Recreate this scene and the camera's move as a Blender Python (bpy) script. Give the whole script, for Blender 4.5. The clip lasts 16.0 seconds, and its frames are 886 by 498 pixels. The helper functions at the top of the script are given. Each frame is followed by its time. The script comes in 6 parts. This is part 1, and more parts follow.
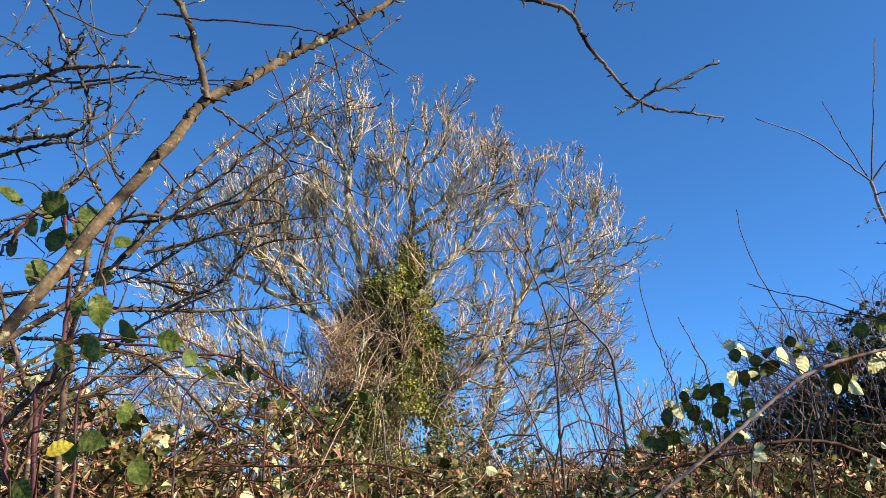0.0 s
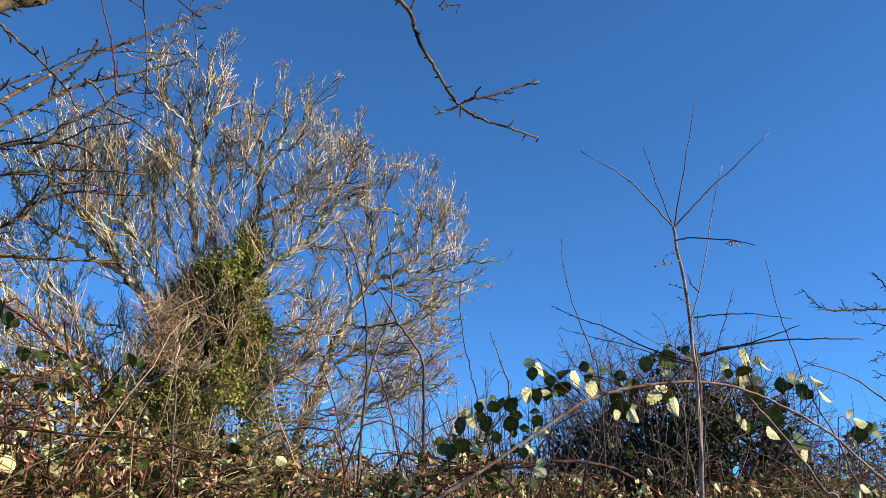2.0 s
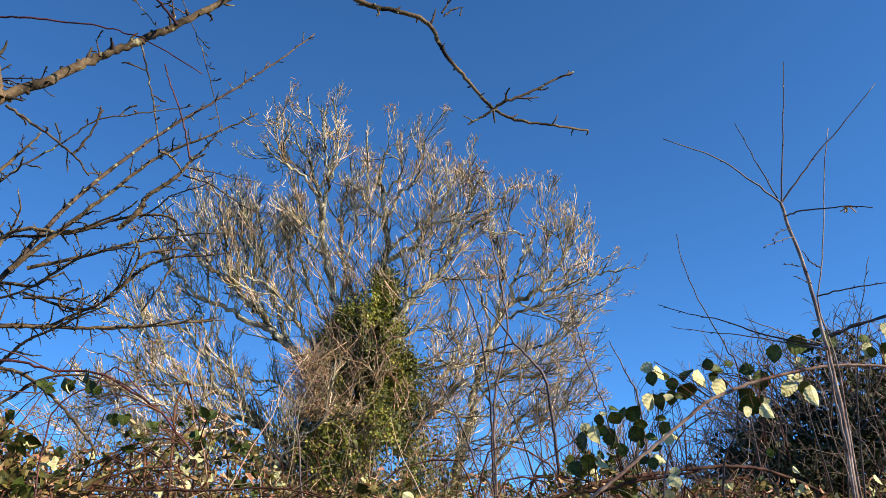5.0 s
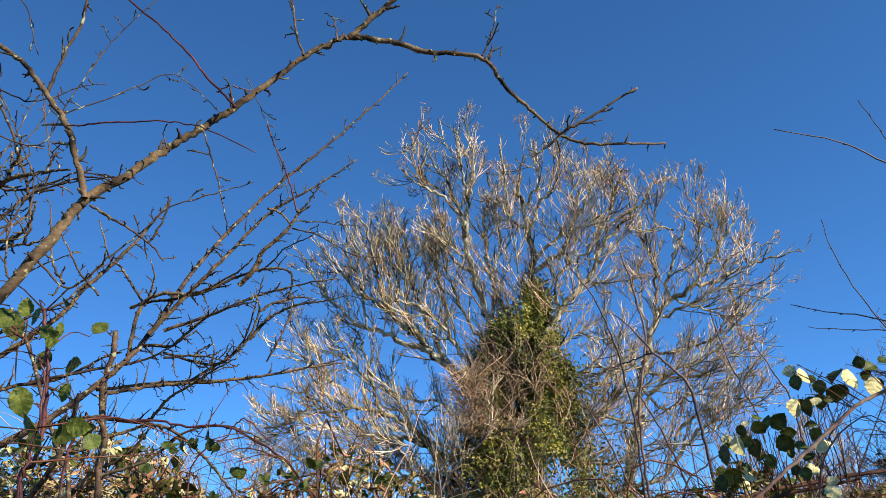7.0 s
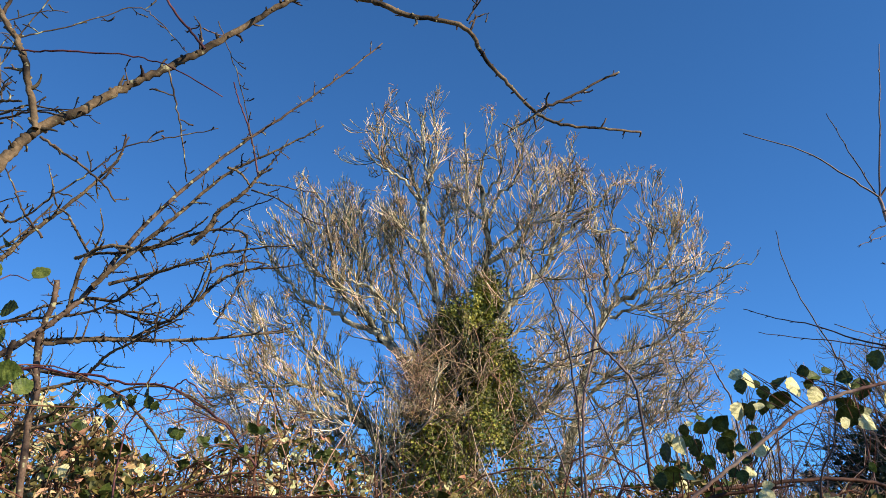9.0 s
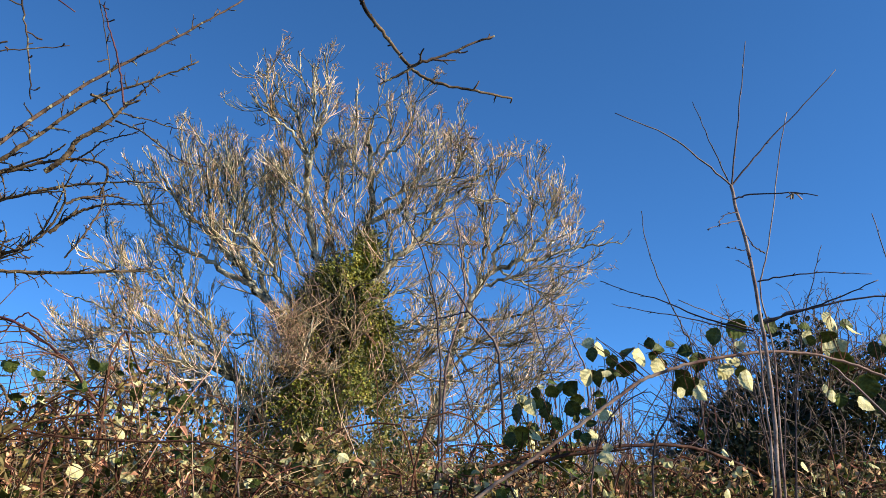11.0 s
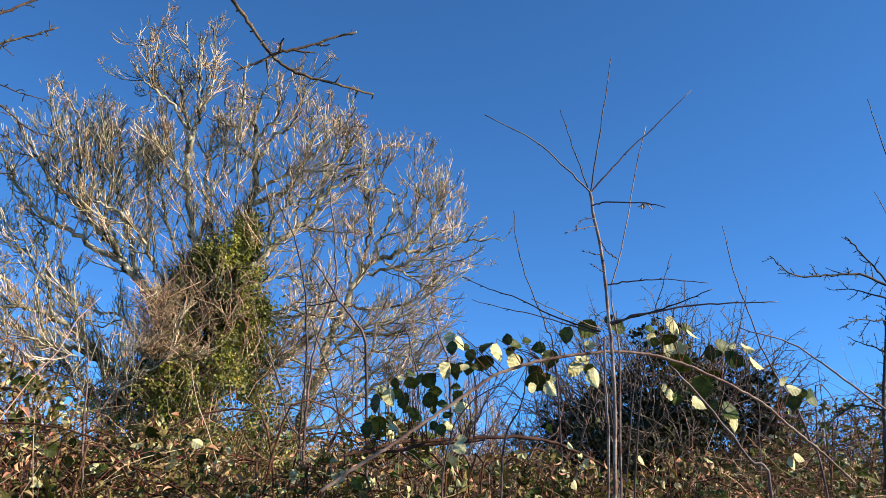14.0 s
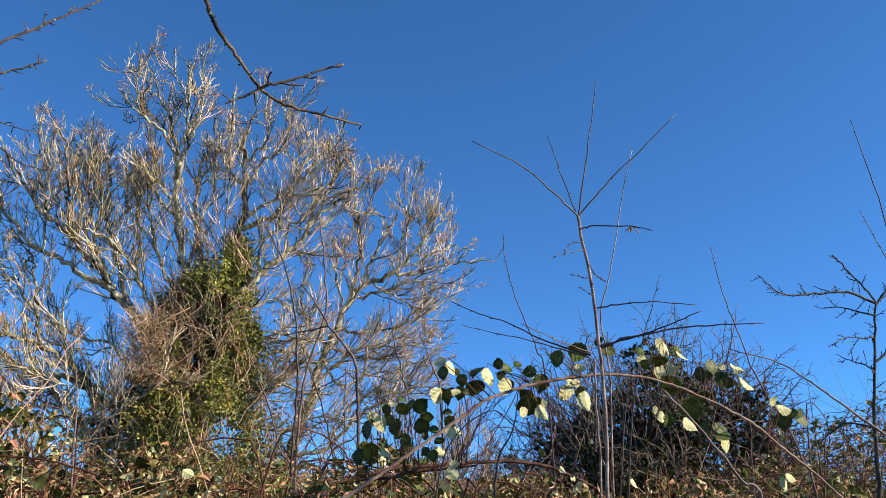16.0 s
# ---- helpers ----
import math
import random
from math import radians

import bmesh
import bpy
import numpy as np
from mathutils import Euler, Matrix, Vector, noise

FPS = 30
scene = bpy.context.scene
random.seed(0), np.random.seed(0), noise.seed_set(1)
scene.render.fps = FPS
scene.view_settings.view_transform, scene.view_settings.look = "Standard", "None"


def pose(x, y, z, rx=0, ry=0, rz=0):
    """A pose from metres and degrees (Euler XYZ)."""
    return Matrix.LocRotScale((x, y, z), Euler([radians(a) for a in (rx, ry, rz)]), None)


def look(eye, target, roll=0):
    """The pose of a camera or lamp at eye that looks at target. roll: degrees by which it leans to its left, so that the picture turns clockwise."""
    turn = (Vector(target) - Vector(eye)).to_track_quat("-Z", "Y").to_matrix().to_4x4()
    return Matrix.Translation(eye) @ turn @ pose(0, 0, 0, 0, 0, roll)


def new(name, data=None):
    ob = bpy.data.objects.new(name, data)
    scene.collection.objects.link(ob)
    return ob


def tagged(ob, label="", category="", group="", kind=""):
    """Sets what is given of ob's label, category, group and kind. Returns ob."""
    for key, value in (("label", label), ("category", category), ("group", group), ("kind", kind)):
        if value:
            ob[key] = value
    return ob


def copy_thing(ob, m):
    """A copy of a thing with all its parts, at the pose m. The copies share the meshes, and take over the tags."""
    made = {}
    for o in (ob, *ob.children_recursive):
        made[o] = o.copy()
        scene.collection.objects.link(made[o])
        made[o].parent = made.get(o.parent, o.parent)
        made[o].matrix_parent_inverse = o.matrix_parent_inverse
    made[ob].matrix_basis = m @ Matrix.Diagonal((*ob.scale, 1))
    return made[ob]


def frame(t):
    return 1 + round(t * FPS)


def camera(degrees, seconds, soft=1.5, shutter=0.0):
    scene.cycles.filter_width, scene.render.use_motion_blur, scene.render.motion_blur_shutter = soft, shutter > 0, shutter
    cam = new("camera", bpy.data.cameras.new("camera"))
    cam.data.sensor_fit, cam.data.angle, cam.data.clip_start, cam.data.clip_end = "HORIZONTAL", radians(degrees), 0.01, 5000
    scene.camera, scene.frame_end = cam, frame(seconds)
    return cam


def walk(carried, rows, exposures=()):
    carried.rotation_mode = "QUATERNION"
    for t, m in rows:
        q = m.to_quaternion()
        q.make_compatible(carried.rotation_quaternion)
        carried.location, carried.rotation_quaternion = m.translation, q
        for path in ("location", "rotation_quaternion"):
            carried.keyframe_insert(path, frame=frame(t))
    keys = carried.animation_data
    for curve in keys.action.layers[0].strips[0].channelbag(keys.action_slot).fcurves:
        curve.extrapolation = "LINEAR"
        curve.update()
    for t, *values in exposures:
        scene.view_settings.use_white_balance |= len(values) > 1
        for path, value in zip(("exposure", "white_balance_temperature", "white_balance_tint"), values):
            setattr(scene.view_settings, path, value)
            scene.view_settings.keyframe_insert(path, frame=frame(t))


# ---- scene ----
cam = camera(57.97, 16.0, soft=0.5)
PATH = [
    (0, (0.004, 0.013, 1.606), (-0.027, 1.941, 2.138), -1.87),
    (0.5, (0.034, 0.01, 1.606), (0.115, 1.93, 2.16), -0.45),
    (1, (0.058, 0.004, 1.593), (0.243, 1.914, 2.157), 1.01),
    (1.5, (0.078, 0.029, 1.574), (0.348, 1.933, 2.121), 2.48),
    (2, (0.092, 0.02, 1.575), (0.439, 1.912, 2.123), 3.65),
    (2.5, (0.12, 0.018, 1.581), (0.536, 1.888, 2.154), 4.22),
    (3, (0.136, 0.051, 1.573), (0.577, 1.916, 2.146), 3.52),
    (3.5, (0.146, 0.062, 1.55), (0.568, 1.933, 2.115), 2.42),
    (4, (0.137, 0.062, 1.564), (0.46, 1.949, 2.144), 0.78),
    (4.5, (0.194, 0.086, 1.574), (0.361, 1.988, 2.171), -0.88),
    (5, (0.249, 0.058, 1.576), (0.258, 1.965, 2.177), -1.85),
    (7.5, (0.394, 0.052, 1.622), (0.016, 1.904, 2.277), -4.71),
    (8, (0.386, 0.057, 1.617), (0.023, 1.909, 2.28), -4.31),
    (8.5, (0.374, 0.068, 1.615), (0.041, 1.933, 2.255), -2.80),
    (9, (0.361, 0.092, 1.605), (0.107, 1.98, 2.212), -0.81),
    (11.5, (0.418, 0.091, 1.584), (0.504, 2.025, 2.085), 1.18),
    (12, (0.437, 0.101, 1.58), (0.572, 2.035, 2.071), 1.25),
    (12.5, (0.451, 0.095, 1.583), (0.646, 2.025, 2.069), 1.31),
    (13, (0.453, 0.083, 1.584), (0.699, 2.007, 2.069), 1.56),
    (13.5, (0.456, 0.087, 1.585), (0.743, 2.007, 2.067), 1.92),
    (14, (0.46, 0.055, 1.59), (0.779, 1.966, 2.089), 2.25),
    (14.5, (0.462, 0.044, 1.597), (0.79, 1.947, 2.118), 2.07),
    (15, (0.447, 0.032, 1.601), (0.782, 1.93, 2.136), 2.11),
    (15.5, (0.454, 0.017, 1.607), (0.792, 1.912, 2.149), 1.73),
    (16, (0.461, 0.041, 1.599), (0.799, 1.933, 2.151), 1.31),
]
walk(cam, [(t, look(eye, target, roll)) for t, eye, target, roll in PATH],
     exposures=[(0.0, 0.78), (2.0, 0.60), (4.0, 0.62), (5.0, 0.60), (7.5, 0.55), (9.0, 0.56), (11.5, 0.58), (14.0, 0.64), (16.0, 0.60)])

# ---- light ----
SUN_EL, SUN_AZ = radians(28), radians(109)
world = bpy.data.worlds.new("sky")
scene.world = world
world.use_nodes = True
wn = world.node_tree.nodes
sky = wn.new("ShaderNodeTexSky")
sky.sky_type = "NISHITA"
sky.sun_disc = False
sky.sun_elevation, sky.sun_rotation = SUN_EL, SUN_AZ
sky.altitude = 6000
sky.air_density, sky.dust_density, sky.ozone_density = 1.0, 0.35, 3.0
clear = wn.new("ShaderNodeMix")
clear.data_type, clear.blend_type = "RGBA", "MULTIPLY"
clear.inputs[0].default_value = 1.0
clear.inputs[7].default_value = (0.49, 0.955, 1.22, 1)
# the lowest, greenish band of the sky lies below the hedge's horizon
way = wn.new("ShaderNodeTexCoord")
rise = wn.new("ShaderNodeVectorMath")
rise.operation = "ADD"
rise.inputs[1].default_value = (0, 0, 0.10)
unit = wn.new("ShaderNodeVectorMath")
unit.operation = "NORMALIZE"
world.node_tree.links.new(way.outputs["Generated"], rise.inputs[0])
world.node_tree.links.new(rise.outputs[0], unit.inputs[0])
world.node_tree.links.new(unit.outputs[0], sky.inputs["Vector"])
world.node_tree.links.new(sky.outputs["Color"], clear.inputs[6])
world.node_tree.links.new(clear.outputs[2], wn["Background"].inputs["Color"])
wn["Background"].inputs["Strength"].default_value = 0.15
lamp = bpy.data.lights.new("sun", "SUN")
lamp.energy, lamp.angle, lamp.color = 4.7, radians(0.53), (1.0, 0.90, 0.74)
sun = new("sun", lamp)
sun.matrix_world = look((math.sin(SUN_AZ) * math.cos(SUN_EL) * 60, math.cos(SUN_AZ) * math.cos(SUN_EL) * 60, math.sin(SUN_EL) * 60), (0, 0, 0))

# ---- materials ----


def material(name, dark, light, scale, rough=0.8, bump=0.3, spots=None, spot_scale=9.0, spot_amount=0.5, island=0.0,
             through_light=0.0, stretch=(1, 1, 1), fine=6.0, by_object=0.0, spec=0.3, skew=1.0):
    """Two tones in large patches, fine grain, optional lichen spots, light passing through for leaves."""
    m = bpy.data.materials.new(name)
    m.use_nodes = True
    n, link = m.node_tree.nodes, m.node_tree.links.new
    p = n["Principled BSDF"]
    p.inputs["Roughness"].default_value = rough
    p.inputs["Specular IOR Level"].default_value = spec
    at = n.new("ShaderNodeTexCoord")
    mp = n.new("ShaderNodeMapping")
    mp.inputs["Scale"].default_value = stretch
    link(at.outputs["Object"], mp.inputs["Vector"])

    def grain(s, detail=4.0):
        g = n.new("ShaderNodeTexNoise")
        g.inputs["Scale"].default_value, g.inputs["Detail"].default_value = s, detail
        link(mp.outputs["Vector"], g.inputs["Vector"])
        return g.outputs["Fac"]

    def ramp(source, a, b):
        r = n.new("ShaderNodeMapRange")
        r.inputs["From Min"].default_value, r.inputs["From Max"].default_value = a, b
        link(source, r.inputs["Value"])
        return r.outputs["Result"]

    def mix(kind, fac, a, b):
        x = n.new("ShaderNodeMix")
        x.data_type, x.blend_type = "RGBA", kind
        for socket, value in ((x.inputs[0], fac), (x.inputs[6], a), (x.inputs[7], b)):
            if isinstance(value, tuple):
                socket.default_value = (*value, 1)
            elif isinstance(value, float):
                socket.default_value = value
            else:
                link(value, socket)
        return x.outputs[2]

    large, small = grain(scale), grain(scale * fine)
    colour = mix("MIX", ramp(large, 0.35, 0.65), dark, light)
    colour = mix("OVERLAY", 0.55, colour, mix("MIX", ramp(small, 0.3, 0.7), (0.2, 0.2, 0.2), (0.8, 0.8, 0.8)))
    if spots:
        colour = mix("MIX", ramp(grain(spot_scale, 3.0), 1.0 - spot_amount, 1.08 - spot_amount), colour, spots)
    if island:
        geo = n.new("ShaderNodeNewGeometry")
        hue = n.new("ShaderNodeHueSaturation")
        bend = n.new("ShaderNodeMath")
        bend.operation = "POWER"
        bend.inputs[1].default_value = skew
        link(geo.outputs["Random Per Island"], bend.inputs[0])
        link(ramp_to(n, link, bend.outputs[0], 1 - island, 1 + island), hue.inputs["Value"])
        link(ramp_to(n, link, geo.outputs["Random Per Island"], 0.5 + island * 0.06, 0.5 - island * 0.06), hue.inputs["Hue"])
        link(colour, hue.inputs["Color"])
        colour = hue.outputs["Color"]
    if by_object:
        info = n.new("ShaderNodeObjectInfo")
        hue = n.new("ShaderNodeHueSaturation")
        link(ramp_to(n, link, info.outputs["Random"], 1 - by_object, 1 + by_object), hue.inputs["Value"])
        link(colour, hue.inputs["Color"])
        colour = hue.outputs["Color"]
    link(colour, p.inputs["Base Color"])
    if bump:
        b = n.new("ShaderNodeBump")
        b.inputs["Strength"].default_value = bump
        b.inputs["Distance"].default_value = 0.25 / scale / fine
        link(small, b.inputs["Height"])
        link(b.outputs["Normal"], p.inputs["Normal"])
    if through_light:
        t = n.new("ShaderNodeBsdfTranslucent")
        x = n.new("ShaderNodeMixShader")
        x.inputs[0].default_value = through_light
        link(colour, t.inputs["Color"])
        link(p.outputs[0], x.inputs[1])
        link(t.outputs[0], x.inputs[2])
        link(x.outputs[0], n["Material Output"].inputs["Surface"])
    return m


def ramp_to(n, link, source, lo, hi):
    r = n.new("ShaderNodeMapRange")
    r.inputs["To Min"].default_value, r.inputs["To Max"].default_value = lo, hi
    link(source, r.inputs["Value"])
    return r.outputs["Result"]


ASH_BARK = material("ash_bark", (0.09, 0.075, 0.04), (0.68, 0.61, 0.40), 4.5, 0.9, 0.9, (0.045, 0.04, 0.022), 5.0, 0.43, stretch=(1, 1, 0.6))
ASH_TWIG = material("ash_twig", (0.19, 0.142, 0.060), (0.90, 0.755, 0.43), 1.6, 0.85, 0.0, island=0.9, skew=1.2)
SEED_BROWN = material("ash_keys", (0.30, 0.17, 0.08), (0.56, 0.40, 0.22), 1.5, 0.9, 0.0, island=0.5)
SHRUB_BARK = material("shrub_bark", (0.10, 0.07, 0.052), (0.34, 0.25, 0.18), 2.0, 0.8, 0.0, island=0.75)
IVY_LEAF = material("ivy_leaf", (0.075, 0.09, 0.018), (0.42, 0.43, 0.06), 0.9, 0.42, 0.0, island=0.75, through_light=0.22, spec=0.45, skew=1.2)
# dark green ivy, its colour deepened further to hold the bush's shade
SHADED_IVY = material("shaded_ivy_leaf", (0.020, 0.024, 0.008), (0.075, 0.074, 0.018), 1.6, 0.6, 0.0, island=0.5, through_light=0.06, spec=0.25)
DEAD_STEM = material("dead_stem", (0.34, 0.21, 0.10), (0.68, 0.50, 0.29), 2.0, 0.9, 0.0, island=0.5)
BUSH_TWIG = material("bush_twig", (0.085, 0.060, 0.040), (0.31, 0.22, 0.145), 4.0, 0.85, 0.0, island=0.5)
THORN_BARK = material("hawthorn_bark", (0.018, 0.012, 0.007), (0.235, 0.155, 0.08), 24.0, 0.85, 1.0, (0.42, 0.38, 0.20), 90.0, 0.38)
THORN_TWIG = material("hawthorn_twig", (0.020, 0.013, 0.009), (0.16, 0.105, 0.06), 22.0, 0.75, 0.7, (0.38, 0.36, 0.18), 60.0, 0.40, island=0.4)
RED_BARK = material("red_shoot_bark", (0.05, 0.014, 0.014), (0.17, 0.055, 0.05), 20.0, 0.5, 0.2)
ELDER_BARK = material("elder_bark", (0.15, 0.075, 0.055), (0.50, 0.37, 0.28), 22.0, 0.75, 0.4)
ELDER_TWIG = material("elder_shoot", (0.06, 0.038, 0.032), (0.17, 0.11, 0.09), 14.0, 0.5, 0.2, by_object=0.6)
DARK_TWIG = material("dark_twig", (0.035, 0.028, 0.022), (0.11, 0.085, 0.06), 10.0, 0.8, 0.2, (0.25, 0.25, 0.16), 22.0, 0.34)
CANE_BARK = material("bramble_cane", (0.17, 0.075, 0.05), (0.46, 0.31, 0.21), 9.0, 0.5, 0.25, by_object=0.25)
DARK_CANE = material("old_bramble_cane", (0.045, 0.020, 0.012), (0.19, 0.092, 0.048), 11.0, 0.8, 0.25, island=0.5, spec=0.08)
LEAF_TOP = material("bramble_leaf_top", (0.035, 0.055, 0.012), (0.10, 0.13, 0.026), 25.0, 0.5, 0.2, island=0.4, through_light=0.22, by_object=0.35, spec=0.22)
OLD_CANE = material("dark_red_cane", (0.030, 0.012, 0.008), (0.12, 0.055, 0.032), 14.0, 0.7, 0.3, spec=0.15)
OLD_LEAF = material("old_bramble_leaf", (0.075, 0.062, 0.014), (0.29, 0.235, 0.065), 14.0, 0.6, 0.1, island=0.5, through_light=0.2, spec=0.2)
LEAF_UNDER = material("bramble_leaf_underside", (0.52, 0.49, 0.20), (0.72, 0.67, 0.34), 30.0, 0.75, 0.3, island=0.2, through_light=0.12)
LEAF_FRESH = material("fresh_bramble_leaf", (0.05, 0.085, 0.015), (0.17, 0.21, 0.042), 30.0, 0.5, 0.2, island=0.4, through_light=0.35, by_object=0.4, spec=0.25)
LEAF_BROWN = material("dead_leaf", (0.20, 0.095, 0.036), (0.66, 0.45, 0.21), 9.0, 0.85, 0.2, island=0.65, through_light=0.12)
LEAF_YELLOW = material("yellow_leaf", (0.5, 0.36, 0.03), (0.62, 0.5, 0.06), 20.0, 0.5, 0.1, through_light=0.25)
GRASS = material("rough_grass", (0.045, 0.055, 0.018), (0.15, 0.125, 0.05), 1.6, 0.95, 0.7, (0.15, 0.10, 0.05), 2.4, 0.38, fine=14.0)

# ---- building ----


def smooth_path(points, per=4):
    """Points (x, y, z, r) along a rounded curve through the given ones."""
    p = np.array(points, float)
    q = np.vstack([2 * p[0] - p[1], p, 2 * p[-1] - p[-2]])
    out = []
    for i in range(len(p) - 1):
        a, b, c, d = q[i:i + 4]
        for k in range(per):
            u = k / per
            out.append(0.5 * (2 * b + (c - a) * u + (2 * a - 5 * b + 4 * c - d) * u * u + (3 * b - a - 3 * c + d) * u ** 3))
    out.append(p[-1])
    out = np.array(out)
    out[:, 3] = np.maximum(out[:, 3], 0.0007)
    return out


class Shape:
    """A growing mesh of tubes and leaves."""

    def __init__(self):
        self.v, self.f, self.m = [], [], []

    def tube(self, path, sides=5, slot=0, close=True):
        path = np.asarray(path)
        n = len(path)
        tangent = np.gradient(path[:, :3], axis=0)
        tangent /= np.linalg.norm(tangent, axis=1)[:, None] + 1e-9
        side = np.cross(tangent[0], (0.3, 0.5, 0.8) if abs(tangent[0][2]) < 0.9 else (1, 0, 0))
        base = len(self.v)
        turn = np.arange(sides) * 2 * math.pi / sides
        ca, sa = np.cos(turn)[:, None], np.sin(turn)[:, None]
        for i in range(n):
            side = side - tangent[i] * side.dot(tangent[i])
            side /= np.linalg.norm(side) + 1e-9
            up = np.cross(tangent[i], side)
            self.v.extend((path[i, :3] + path[i, 3] * (ca * side + sa * up)).tolist())
        for i in range(n - 1):
            a = base + i * sides
            for k in range(sides):
                j = (k + 1) % sides
                self.f.append((a + k, a + j, a + sides + j, a + sides + k))
                self.m.append(slot)
        if close:
            self.f.append(tuple(base + (n - 1) * sides + k for k in range(sides)))
            self.m.append(slot)

    def face(self, corners, slot=0):
        b = len(self.v)
        self.v.extend(corners)
        self.f.append(tuple(range(b, b + len(corners))))
        self.m.append(slot)

    def leaflet(self, m, length, width, fold=0.35, curl=0.25, top=0, under=1, rows=8, layers=2):
        """An oval toothed leaf, folded along the midrib and pleated between its veins, with an underside of its own."""
        for slot, lift in ((top, 0.0006), (under, -0.0006))[:layers]:
            b = len(self.v)
            for i in range(rows + 1):
                u = i / rows
                w = width * 0.5 * (math.sin(math.pi * min(1.0, u ** 0.7)) ** 0.95 if 0 < i < rows else 0.03)
                w *= 1.06 if i % 2 else 0.95
                z = -curl * length * u * u
                pleat = 0.015 * width * (1 if i % 2 else -1)
                self.v.append(list(m @ Vector((u * length, 0, z + lift))))
                for s in (-1, 1):
                    self.v.append(list(m @ Vector(((u + 0.10 * math.sin(math.pi * u)) * length, s * w, z + w * fold + pleat + lift))))
            for i in range(rows):
                a, c = b + 3 * i, b + 3 * i + 3
                for one in ((a, c, c + 1), (a, c + 1, a + 1), (a, a + 2, c + 2), (a, c + 2, c)):
                    self.f.append(one if slot == top else one[::-1])
                    self.m.append(slot)

    def mesh(self, name, mats, smooth=True):
        me = bpy.data.meshes.new(name)
        me.from_pydata(self.v, [], self.f)
        for one in mats:
            me.materials.append(one)
        if len(mats) > 1:
            me.polygons.foreach_set("material_index", self.m)
        if smooth:
            me.polygons.foreach_set("use_smooth", [True] * len(me.polygons))
        me.update()
        return me


def part(name, shape, mats, parent=None, label="", smooth=True, kind=""):
    ob = new(name, shape.mesh(name, mats if isinstance(mats, (list, tuple)) else [mats], smooth))
    if parent:
        ob.parent = parent
    return tagged(ob, label, kind=kind)


def thing(name, label, category, group="", kind=""):
    return tagged(new(name), label, category, group, kind)


def wobble(path, amount, rng):
    """Small kinks along a branch, none at its foot."""
    path = np.array(path)
    for i in range(1, len(path)):
        path[i, :3] += rng.normal(0, amount, 3)
    return path


def sprout(start, way, length, r0, r1, rng, steps=5, kink=0.12, lift=0.0, droop=0.0):
    """The path of a twig that wanders off from start."""
    p, d = np.array(start, float), np.array(way, float)
    out = [(*p, r0)]
    for i in range(1, steps + 1):
        d = d + rng.normal(0, kink, 3) + np.array((0, 0, lift - droop * i / steps))
        d /= np.linalg.norm(d)
        p = p + d * length / steps
        out.append((*p, r0 + (r1 - r0) * i / steps))
    return np.array(out)


def side_way(tangent, angle, rng, flat=1.0):
    """A direction that leaves the tangent by the angle, at a random turn."""
    t = tangent / (np.linalg.norm(tangent) + 1e-9)
    r = rng.normal(0, 1, 3) * np.array((1, flat, 1))
    r -= t * r.dot(t)
    r /= np.linalg.norm(r) + 1e-9
    return t * math.cos(angle) + r * math.sin(angle)


def twigs_along(shape, path, rng, spec, level=0, sides=3, ends=None, taper=0.55):
    """Side twigs along a path, and twigs on those, as spec says level by level:
    (spacing, shortest, longest, angle, radius, tip radius, kink, lift, begin)."""
    if level >= len(spec):
        return
    gap, lo, hi, angle, r0, r1, kink, lift, first = spec[level]
    path = np.asarray(path)
    seg = np.linalg.norm(np.diff(path[:, :3], axis=0), axis=1)
    run = np.concatenate([[0], np.cumsum(seg)])
    total = run[-1]
    s = total * first + rng.uniform(0, gap)
    while s < total:
        i = min(int(np.searchsorted(run, s)) - 1, len(seg) - 1)
        i = max(i, 0)
        u = (s - run[i]) / (seg[i] + 1e-9)
        at = path[i] + (path[i + 1] - path[i]) * u
        size = rng.uniform(lo, hi) * (1.0 - taper * s / total)
        if level:
            size = min(size, total * 0.75)
        way = side_way(path[i + 1, :3] - path[i, :3], angle * rng.uniform(0.7, 1.3), rng)
        child = sprout(at[:3], way, size, min(r0 * rng.uniform(0.6, 1.25), at[3] * 0.8), r1, rng, 5 if level == 0 else 3, kink, lift)
        shape.tube(child, sides, 0, False)
        twigs_along(shape, child, rng, spec, level + 1, 3, ends, taper)
        if ends is not None and level == 1:
            ends.append(child[-1, :3])
        s += gap * rng.uniform(0.5, 1.5)
    return


# ---- ground ----
ground_shape = Shape()
rings = [0.0, 3, 6, 10, 16, 25, 40, 70, 120, 250, 600, 1500, 4000]
around = 48
for k, radius in enumerate(rings):
    for j in range(around):
        a = 2 * math.pi * j / around
        x, y = radius * math.cos(a), radius * math.sin(a)
        rise = 0.0 if radius > 300 else 0.10 * noise.noise(Vector((x * 0.15, y * 0.15, 0.3))) * min(1, radius / 6)
        ground_shape.v.append([x, y, rise])
for k in range(len(rings) - 1):
    for j in range(around):
        i = (j + 1) % around
        ground_shape.f.append((k * around + j, (k + 1) * around + j, (k + 1) * around + i, k * around + i))
        ground_shape.m.append(0)
tagged(part("ground", ground_shape, GRASS), "rough winter grass and leaf litter", "ground", kind="structure")

# ---- the ash tree with its ivy ----
ASH_SPEC = [
    (0.19, 0.5, 1.9, 0.62, 0.020, 0.0085, 0.13, 0.15, 0.12),
    (0.165, 0.4, 1.2, 0.52, 0.0120, 0.0062, 0.10, 0.2, 0.08),
    (0.18, 0.2, 0.6, 0.5, 0.0085, 0.0050, 0.09, 0.2, 0.1),
]


